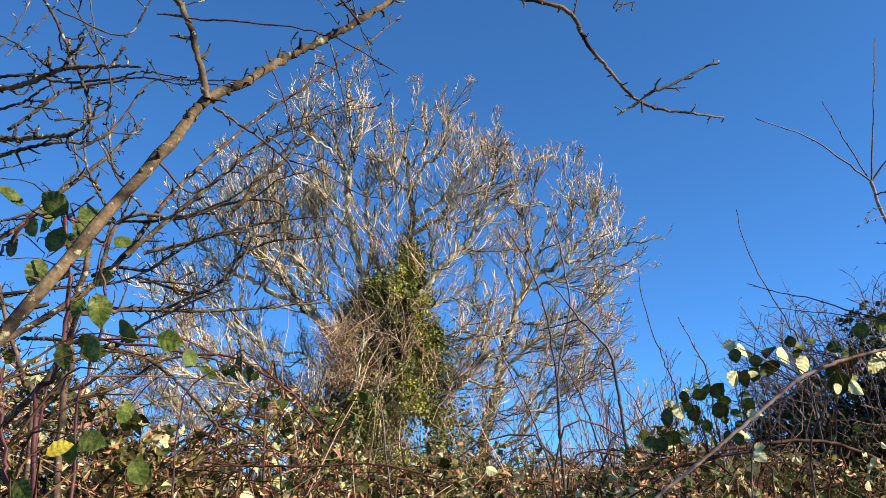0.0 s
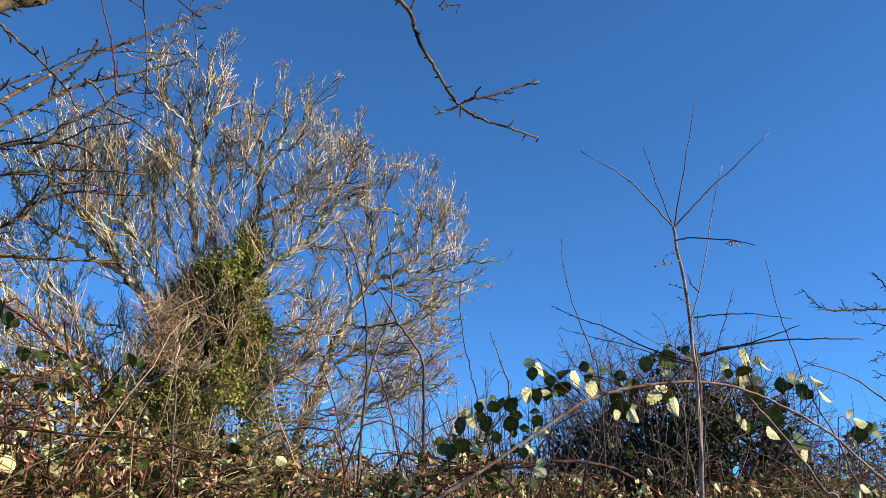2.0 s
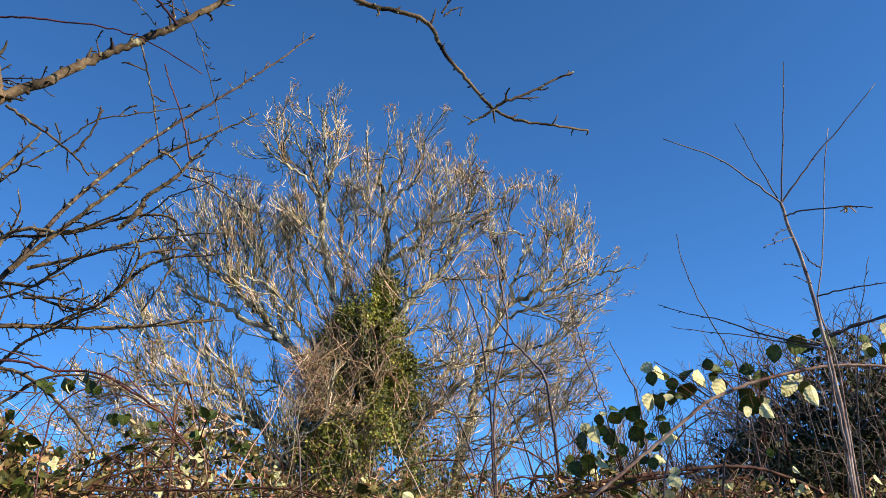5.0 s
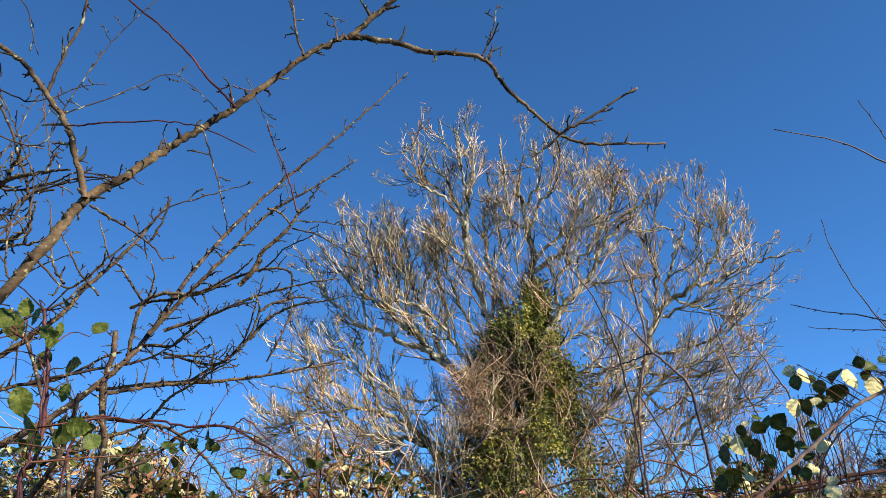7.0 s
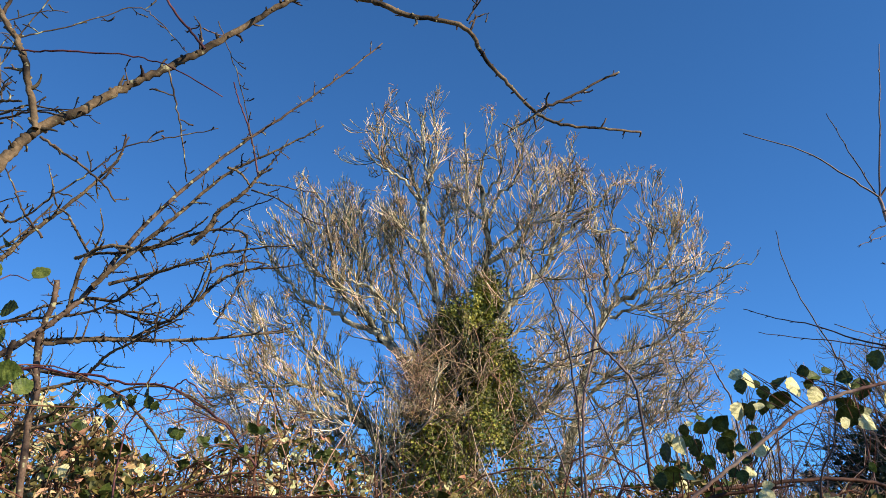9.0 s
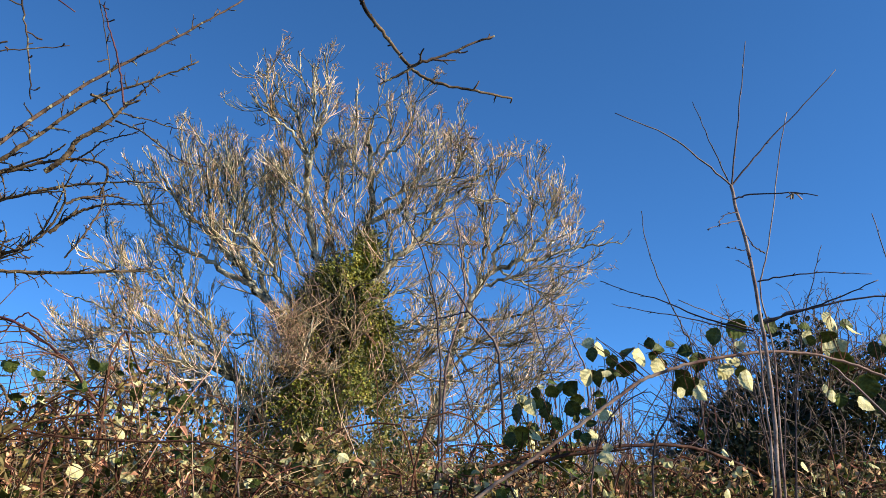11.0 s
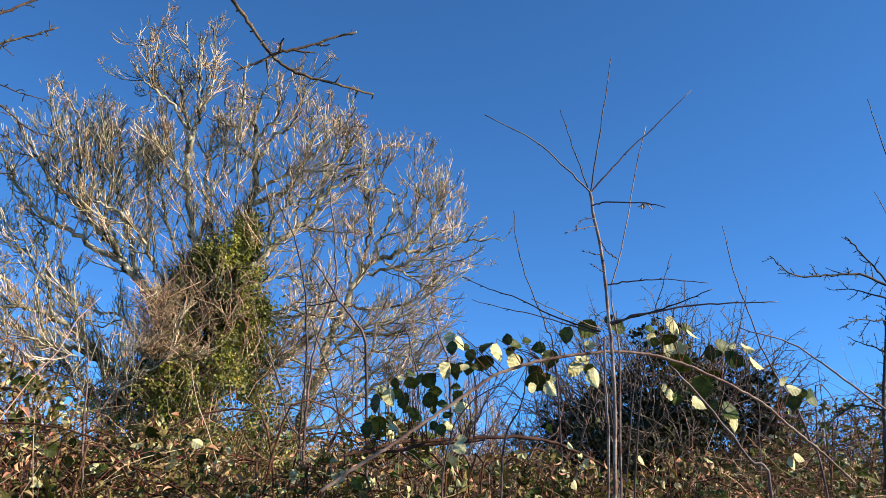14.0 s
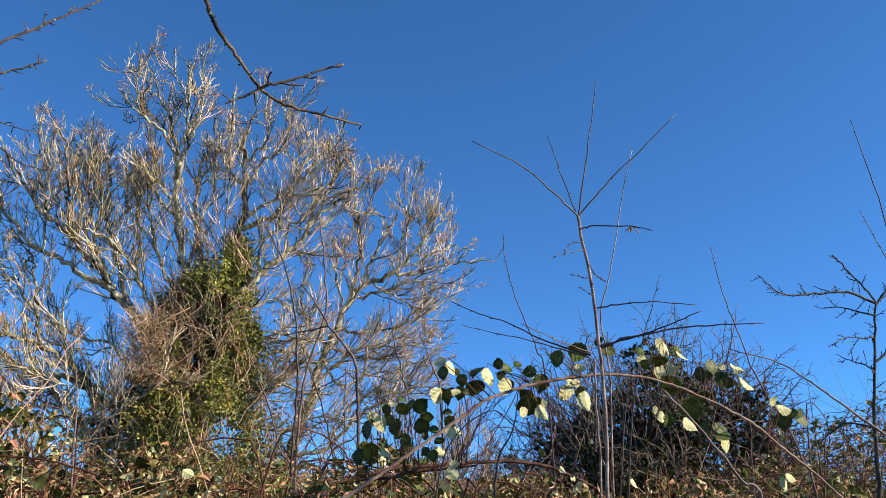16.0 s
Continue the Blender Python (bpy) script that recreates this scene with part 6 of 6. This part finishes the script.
CANE_LIMBS.append(("dark_cane", [(0.631, 3.1, 1.575, 0.0062), (0.739, 3.16, 1.603, 0.0073), (0.853, 3.22, 1.632, 0.0083), (1, 3.28, 1.647, 0.009), (1.174, 3.34, 1.663, 0.0092), (1.358, 3.4, 1.675, 0.009), (1.5, 3.46, 1.669, 0.0089), (1.611, 3.52, 1.648, 0.0086), (1.748, 3.58, 1.601, 0.0084), (1.885, 3.64, 1.543, 0.0081), (2.004, 3.7, 1.465, 0.0079)]))
CANE_LIMBS.append(("dark_cane", [(0.696, 2.9, 1.589, 0.0059), (0.794, 2.9, 1.598, 0.0079), (0.892, 2.9, 1.621, 0.0079), (0.993, 2.9, 1.632, 0.006), (1.115, 2.9, 1.648, 0.004)]))
CANE_LIMBS.append(("dark_cane", [(-0.85, 2.6, 1.66, 0.0046), (-0.71, 2.614, 1.64, 0.0046), (-0.605, 2.629, 1.634, 0.0045), (-0.464, 2.643, 1.629, 0.0043), (-0.358, 2.657, 1.633, 0.004), (-0.25, 2.671, 1.626, 0.0036), (-0.143, 2.686, 1.598, 0.0033), (-0.035, 2.7, 1.56, 0.0027)]))


def thorny(shape, path, rng, gap=0.05, size=0.006):
    run = 0.0
    for i in range(1, len(path) - 1):
        run += np.linalg.norm(path[i, :3] - path[i - 1, :3])
        if run > gap:
            run = 0.0
            way = side_way(path[i + 1, :3] - path[i, :3], 1.2, rng)
            shape.tube(sprout(path[i, :3], way, size + path[i, 3], 0.0022, 0.0004, rng, 2, 0.05), 4)


def canes(limbs, seed=101):
    rng = np.random.default_rng(seed)
    made = []
    for what, points in limbs:
        path = wobble(smooth_path(points, 6), 0.001, rng)
        path[:, 3] *= 0.8
        s = Shape()
        s.tube(path, 9)
        thorny(s, path, rng)
        root = thing("bramble_cane", "arching reddish bramble cane with a few leaves" if what != "dark_cane" else "old dark red bramble cane lying across the thicket", "bramble", "bramble canes")
        cane = part("cane", s, OLD_CANE if what == "dark_cane" else CANE_BARK, root)
        made.append((cane, path))
    return made, rng


def side_shoots(root, paths, rng):
    """Thin stalks that join each leaf to the nearest stretch of its cane."""
    s = Shape()
    along = np.vstack([p[:, :3] for p in paths])
    for leaf in root.children:
        if not leaf.name.startswith("leaf"):
            continue
        at = np.array(leaf.matrix_basis.translation)
        gap = np.linalg.norm(along - at - (0, 0, -0.03), axis=1)
        near = along[gap.argmin()]
        if 0.004 < gap.min() < 0.4:
            mid = (near + at) / 2 + rng.normal(0, 0.012, 3) + (0, 0, 0.015)
            s.tube(smooth_path([(*near, 0.0017), (*mid, 0.0013), (*at, 0.001)], 3), 4, 0, False)
    part("stalk_growth", s, DARK_CANE, root, kind="stuff")


LEFT_LEAVES = [(0.998, 2.85, 1.981, 0.069, 80, "P"), (0.972, 2.85, 1.963, 0.061, 95, "D"), (1.042, 2.85, 1.941, 0.057, 100, "D"), (1.13, 2.85, 1.952, 0.09, 95, "P"), (1.089, 2.85, 1.913, 0.093, 20, "D"), (1.178, 2.85, 1.959, 0.049, 10, "D"), (1.195, 2.85, 1.923, 0.077, 112, "P"), (1.217, 2.85, 1.992, 0.062, -25, "D"), (1.247, 2.85, 2.004, 0.041, -30, "D"), (0.95, 2.85, 1.878, 0.076, 112, "P"), (0.981, 2.85, 1.878, 0.068, 100, "D"), (1.011, 2.85, 1.891, 0.048, 20, "P"), (1.052, 2.85, 1.895, 0.036, 0, "D"), (0.831, 2.85, 1.83, 0.063, 60, "D"), (0.776, 2.85, 1.824, 0.051, 95, "D")]
LEFT_LEAVES += [(0.76, 2.85, 1.781, 0.075, 80, "P"), (0.711, 2.85, 1.757, 0.082, 100, "D"), (0.81, 2.85, 1.771, 0.075, 90, "D"), (0.85, 2.85, 1.725, 0.059, 75, "G"), (0.891, 2.85, 1.839, 0.072, -35, "D"), (0.908, 2.85, 1.778, 0.075, 60, "D"), (0.773, 2.85, 1.684, 0.062, 60, "P"), (0.732, 2.85, 1.692, 0.078, 15, "D"), (1.008, 2.85, 1.79, 0.068, 110, "D"), (1.005, 2.85, 1.755, 0.052, 120, "P"), (0.938, 2.85, 1.758, 0.051, 0, "D"), (0.971, 2.85, 1.692, 0.059, 40, "P"), (0.94, 2.85, 1.677, 0.051, 90, "D"), (1.01, 2.85, 1.617, 0.063, 70, "P"), (0.995, 2.85, 1.572, 0.055, 0, "P")]
RIGHT_LEAVES = [(1.271, 2.66, 1.92, 0.077, 95, "D"), (1.263, 2.66, 1.944, 0.031, 80, "P"), (1.222, 2.66, 1.838, 0.087, 155, "D"), (1.266, 2.66, 1.819, 0.065, 60, "P"), (1.199, 2.66, 1.814, 0.045, 150, "P"), (1.254, 2.66, 1.851, 0.057, 20, "D"), (1.395, 2.66, 2.026, 0.09, 25, "D"), (1.411, 2.66, 1.972, 0.047, 0, "P"), (1.382, 2.66, 1.897, 0.073, 140, "P"), (1.412, 2.66, 1.862, 0.081, 85, "P"), (1.424, 2.66, 1.89, 0.066, 100, "D"), (1.519, 2.66, 2.043, 0.071, 10, "D"), (1.657, 2.66, 2.016, 0.06, 120, "P"), (1.695, 2.66, 2.006, 0.075, 30, "D"), (1.748, 2.66, 2.06, 0.072, 80, "P")]
RIGHT_LEAVES += [(1.774, 2.66, 2.027, 0.064, 60, "P"), (1.732, 2.66, 1.928, 0.115, 35, "G"), (1.706, 2.66, 1.822, 0.051, 100, "P"), (1.735, 2.66, 1.811, 0.059, 90, "D"), (1.782, 2.66, 1.796, 0.067, 55, "P"), (1.821, 2.66, 1.856, 0.103, 90, "D"), (1.913, 2.66, 1.999, 0.092, 20, "D"), (1.939, 2.66, 1.959, 0.076, 60, "D"), (1.981, 2.66, 1.999, 0.052, 60, "P"), (2.007, 2.66, 1.995, 0.049, 30, "P"), (2.025, 2.66, 1.946, 0.077, 45, "P"), (1.912, 2.66, 1.773, 0.091, -20, "D"), (1.937, 2.66, 1.736, 0.067, 110, "P"), (2.162, 2.66, 1.863, 0.064, 10, "P"), (2.169, 2.66, 1.824, 0.076, 90, "D")]
RIGHT_LEAVES += [(2.182, 2.66, 1.789, 0.048, 80, "P"), (2.253, 2.66, 1.838, 0.085, -20, "D"), (1.596, 2.66, 1.598, 0.046, 90, "P"), (2.162, 2.66, 1.613, 0.059, 90, "P"), (1.354, 2.66, 1.637, 0.034, 60, "P"), (1.285, 2.66, 1.693, 0.038, 80, "G")]
CANES, cane_rng = canes(CANE_LIMBS)
for x, y, z, length, angle, kind in LEFT_LEAVES + RIGHT_LEAVES:
    set_leaf(CANES[0][0], (x, y + cane_rng.normal(0, 0.03), z), length, angle, kind, cane_rng)
    if length > 0.05:
        # a side leaflet of the same leaf, mostly its shaded face
        turn = angle + cane_rng.choice((-1, 1)) * cane_rng.uniform(50, 85)
        a, b, k = math.radians(angle), math.radians(turn), length * cane_rng.uniform(0.6, 0.85)
        foot = (x - math.cos(a) * length * 0.5, z + math.sin(a) * length * 0.5)
        set_leaf(CANES[0][0], (foot[0] + math.cos(b) * k * 0.5, y + 0.02, foot[1] - math.sin(b) * k * 0.5), k, turn, "P" if cane_rng.random() < (0.15 if kind == "D" else 0.5) else "D", cane_rng)
side_shoots(CANES[0][0], [path for _, path in CANES], cane_rng)
BRAMBLE_L_LIMBS = []
BRAMBLE_L_LIMBS.append(("cane", [(-0.713, 1.481, -0.05, 0.0075), (-0.726, 1.472, 1.167, 0.006), (-0.767, 1.466, 1.721, 0.0047), (-0.737, 1.466, 1.793, 0.0046), (-0.724, 1.465, 1.913, 0.0043), (-0.733, 1.464, 2.028, 0.0042), (-0.749, 1.463, 2.103, 0.004)]))
BRAMBLE_L_LIMBS.append(("cane", [(-0.892, 1.779, -0.05, 0.005), (-0.906, 1.769, 1.171, 0.004), (-0.92, 1.809, 1.854, 0.0031), (-0.733, 1.82, 1.903, 0.003), (-0.617, 1.828, 1.879, 0.0028), (-0.503, 1.834, 1.865, 0.0027), (-0.379, 1.844, 1.783, 0.0026), (-0.301, 1.852, 1.69, 0.0024)]))
BRAMBLE_L_LIMBS.append(("cane", [(-0.63, 1.865, -0.05, 0.004), (-0.643, 1.856, 1.144, 0.0032), (-0.658, 1.91, 1.744, 0.0021), (-0.562, 1.923, 1.858, 0.0018), (-0.519, 1.927, 1.896, 0.0018), (-0.448, 1.935, 1.835, 0.0016)]))
BRAMBLE_L_LIMBS.append(("cane", [(-0.736, 1.132, -0.05, 0.0036), (-0.738, 1.119, 1.579, 0.0029), (-0.683, 1.125, 1.839, 0.0024), (-0.662, 1.127, 1.923, 0.0022), (-0.649, 1.127, 1.952, 0.0022), (-0.619, 1.129, 1.987, 0.0021), (-0.577, 1.13, 1.989, 0.0021), (-0.543, 1.132, 1.973, 0.002), (-0.512, 1.133, 1.944, 0.0019)]))
BRAMBLE_L_LIMBS.append(("cane", [(-0.553, 1.218, -0.05, 0.004), (-0.555, 1.207, 1.281, 0.0032), (-0.578, 1.231, 1.699, 0.0025), (-0.571, 1.234, 1.75, 0.0024), (-0.555, 1.239, 1.847, 0.0022), (-0.559, 1.242, 1.911, 0.0022), (-0.568, 1.243, 1.94, 0.0021)]))
BRAMBLE_L_LIMBS.append(("cane", [(-0.469, 0.962, -0.05, 0.0042), (-0.471, 0.951, 1.351, 0.0034), (-0.511, 0.949, 1.58, 0.0029), (-0.523, 0.948, 1.642, 0.0027), (-0.535, 0.948, 1.707, 0.0026), (-0.559, 0.947, 1.802, 0.0024)]))


NEAR_LEAVES = [(-0.758, 1.468, 2.161), (-0.713, 1.469, 2.118), (-0.787, 1.469, 2.04), (-0.748, 1.469, 2.076), (-0.693, 1.469, 2.075), (-0.664, 1.469, 2.059), (-0.7, 1.47, 2.01), (-0.672, 1.471, 1.909), (-0.694, 1.471, 1.884), (-0.786, 1.468, 2.177), (-0.543, 1.109, 2.025), (-0.517, 1.109, 1.996), (-0.592, 1.109, 1.99), (-0.628, 1.109, 1.972), (-0.556, 1.109, 1.952), (-0.489, 1.11, 1.941), (-0.595, 1.11, 1.895), (-0.453, 1.111, 1.828), (-0.436, 1.111, 1.82), (-0.359, 1.111, 1.793)]
MID_LEAVES = [(-0.395, 1.533, 1.794), (-0.457, 1.532, 1.822), (-0.27, 1.534, 1.702), (-0.196, 1.534, 1.691), (-0.328, 1.534, 1.717), (-0.406, 1.533, 1.767)]
LOW_LEAVES = [(-0.374, 0.906, 1.701), (-0.412, 0.906, 1.656), (-0.379, 0.906, 1.723), (-0.398, 0.906, 1.637), (-0.464, 0.906, 1.616), (-0.437, 0.906, 1.663)]
YELLOW_LEAVES = [(-0.402, 0.796, 1.629)]
def left_bramble(limbs, seed=111):
    rng = np.random.default_rng(seed)
    root = thing("bramble_bush", "leafy bramble with red canes beside the hawthorn", "bramble", "bramble canes")
    paths = []
    for what, points in limbs:
        path = wobble(smooth_path(points, 6), 0.002, rng)
        s = Shape()
        s.tube(path, 8)
        thorny(s, path, rng)
        part("cane", s, RED_BARK, root)
        paths.append(path)
    for x, y, z in NEAR_LEAVES:
        for k in range(1 + (rng.random() < 0.35)):
            hang_leaf(root, (x + rng.normal(0, 0.022), y + rng.normal(0, 0.04), z - 0.035 + rng.normal(0, 0.022)), rng, rng.uniform(0.4, 0.6), FRESH_MESHES[rng.integers(4)])
    for x, y, z in LOW_LEAVES:
        hang_leaf(root, (x + rng.normal(0, 0.02), y + rng.normal(0, 0.04), z), rng, rng.uniform(0.32, 0.5), FRESH_MESHES[rng.integers(4)], (rng.normal(60, 20), rng.uniform(0, 360), rng.normal(0, 30)))
    for x, y, z in YELLOW_LEAVES:
        hang_leaf(root, (x, y, z), rng, 0.3, YELLOW_MESH, (50, -25, 20))
    for x, y, z in MID_LEAVES:
        for k in range(2):
            hang_leaf(root, (x + rng.normal(0, 0.02), y + rng.normal(0, 0.05), z + rng.normal(0, 0.015)), rng, rng.uniform(0.24, 0.4), pale=0.05)
    side_shoots(root, paths, rng)


left_bramble(BRAMBLE_L_LIMBS)


def bramble_clump(x, y, wide, deep, top, seed, leaves=1400, brown=3000, stalks=620):
    """One mound of brambles: arching canes, green leaves with pale undersides, dead leaves and stalks."""
    rng = np.random.default_rng(seed)
    root = thing("bramble_mound", "tangled mound of brambles with green and dead brown leaves", "bramble", "bramble mounds")
    green, dead, dry = Shape(), Shape(), Shape()

    def height(px, py):
        e = ((px - x) / wide) ** 2 + ((py - y) / deep) ** 2
        return top * (1 - 0.38 * min(e, 1.2)) + 0.16 * noise.noise(Vector((px * 1.7, py * 1.7, seed)))

    def spot(low=0.55):
        a, d = rng.uniform(0, 2 * math.pi), math.sqrt(rng.random())
        px, py = x + math.cos(a) * wide * d, y + math.sin(a) * deep * d
        return px, py, height(px, py) * (1.0 - (1.0 - low) * rng.random() ** 1.6)

    for k in range(34):
        px, py, _ = spot()
        qx, qy, qz = spot(0.85)
        mid = ((px + qx) / 2, (py + qy) / 2, qz * 1.03, 0.004)
        ex, ey, ez = spot(0.4)
        path = smooth_path([(px, py, 0, 0.0055), ((px * 2 + qx) / 3, (py * 2 + qy) / 3, qz * 0.7, 0.0048), mid, (qx, qy, qz * 0.92, 0.0032), (ex * 0.5 + qx * 0.5, ey * 0.5 + qy * 0.5, ez * 0.8, 0.002)], 4)
        wood = Shape()
        wood.tube(wobble(path, 0.008, rng), 5, 0, False)
        part("cane", wood, DARK_CANE, root)
    rows = 3
    if y > 5:
        leaves, brown = leaves * 2 // 3, brown * 2 // 3
    for k in range(leaves):
        px, py, pz = spot(0.62)
        m = pose(px, py, pz, rng.uniform(0, 360), rng.uniform(-40, 80), rng.uniform(0, 360))
        size = rng.uniform(0.014, 0.036)
        slot = (0, 0, 1, 0, 0, 2, 0, 2, 2, 1, 0, 0)[rng.integers(12)]
        if slot == 1:
            size *= 1.05
        elif rng.random() < 0.08:
            size, slot = size * 1.7, 2
        for turn in (0, 70, -70):
            green.leaflet(m @ pose(0.012, 0, 0, rng.uniform(-30, 30), rng.uniform(-10, 25), turn), size, size * 0.75, rng.uniform(0.1, 0.5), rng.uniform(0, 0.4), slot, slot, rows, 1)
    part("foliage", green, [OLD_LEAF, LEAF_UNDER, LEAF_TOP], root, smooth=False, kind="stuff")
    for k in range(brown):
        px, py, pz = spot(0.5)
        m = pose(px, py, pz, rng.uniform(0, 360), rng.uniform(-60, 80), rng.uniform(0, 360))
        size = rng.uniform(0.014, 0.046)
        dead.leaflet(m, size, size * rng.uniform(0.22, 0.6), rng.uniform(0.3, 1.2), rng.uniform(0.2, 0.9), 0, 0, rows, 1)
    for k in range(75 if y < 4.3 else 0):
        px, py, pz = spot(0.8)
        set_leaf(root, (px, py, pz), rng.uniform(0.035, 0.075), rng.uniform(0, 180), "PDPDDG"[rng.integers(6)], rng)
    part("leaf_litter", dead, LEAF_BROWN, root, "curled brown dead leaves", smooth=False, kind="stuff")
    for k in range(stalks // 2):
        px, py, pz = spot(0.7)
        flat = rng.random() < 0.75
        way = (rng.normal(0, 1), rng.normal(0, 0.6), rng.uniform(-0.1, 0.5)) if flat else (rng.normal(0, 0.6), rng.normal(0, 0.3), 1)
        dry.tube(sprout((px, py, max(0.05, pz - (0.05 if flat else 0.35))), way, rng.uniform(0.25, 0.7), 0.0022, 0.001, rng, 5, 0.2), 4, 0 if k % 4 == 0 else 1, False)
    part("dry_undergrowth", dry, [DEAD_STEM, DARK_CANE], root, "thin dry stalks", kind="stuff")


for k, (x, y, wide, deep, top) in enumerate((
        (-1.75, 3.0, 0.8, 0.7, 2.12), (-0.85, 3.2, 0.75, 0.7, 1.94), (-0.05, 3.3, 0.75, 0.6, 1.70), (-1.0, 2.4, 0.5, 0.35, 1.82), (0.75, 3.4, 0.75, 0.6, 1.66),
        (1.55, 3.6, 0.8, 0.65, 1.64), (2.45, 3.9, 0.8, 0.7, 1.62), (3.3, 4.6, 0.9, 0.8, 1.74), (4.4, 5.4, 1.1, 0.9, 2.1),
        (5.6, 6.2, 1.2, 1.0, 2.4), (7.2, 8.2, 1.3, 1.0, 2.5), (-2.6, 4.2, 1.0, 0.9, 2.22), (-1.2, 4.8, 1.1, 0.9, 1.9), (0.4, 5.0, 1.1, 0.9, 1.72),
        (2.0, 5.4, 1.1, 0.9, 1.66), (-1.6, 2.4, 0.6, 0.45, 1.9))):
    bramble_clump(x, y, wide, deep, top, 200 + k)

# ---- distant hedge ----


def far_hedge(seed, wide, height):
    rng = np.random.default_rng(seed)
    root = thing("hedge", "distant brown leafless hedge at the field edge", "hedge", "far hedges")
    s = Shape()
    for k in range(215):
        p = (rng.uniform(-wide, wide), rng.normal(0, 0.6), 0)
        path = sprout(p, (rng.normal(0, 0.3), rng.normal(0, 0.3), 1), height * rng.uniform(0.6, 1.0), 0.03, 0.012, rng, 5, 0.14, 0.03)
        s.tube(path, 3, 0, False)
        twigs_along(s, path, rng, [(0.3, 0.25, 0.8, 0.7, 0.016, 0.01, 0.2, 0.1, 0.3)])
    part("brushwood", s, SHRUB_BARK, root, kind="stuff")
    return root


hedge = far_hedge(301, 7.0, 2.3)
hedge.matrix_basis = pose(-20, 30, 0)
for x, y, turn in ((-2.5, 20.6, 2), (-15, 21.5, -5), (10, 21.2, 4), (-7, 31, 4), (6, 32, -3), (19, 31, 5), (32, 29, -12)):
    copy_thing(hedge, pose(x, y, 0, 0, 0, turn))
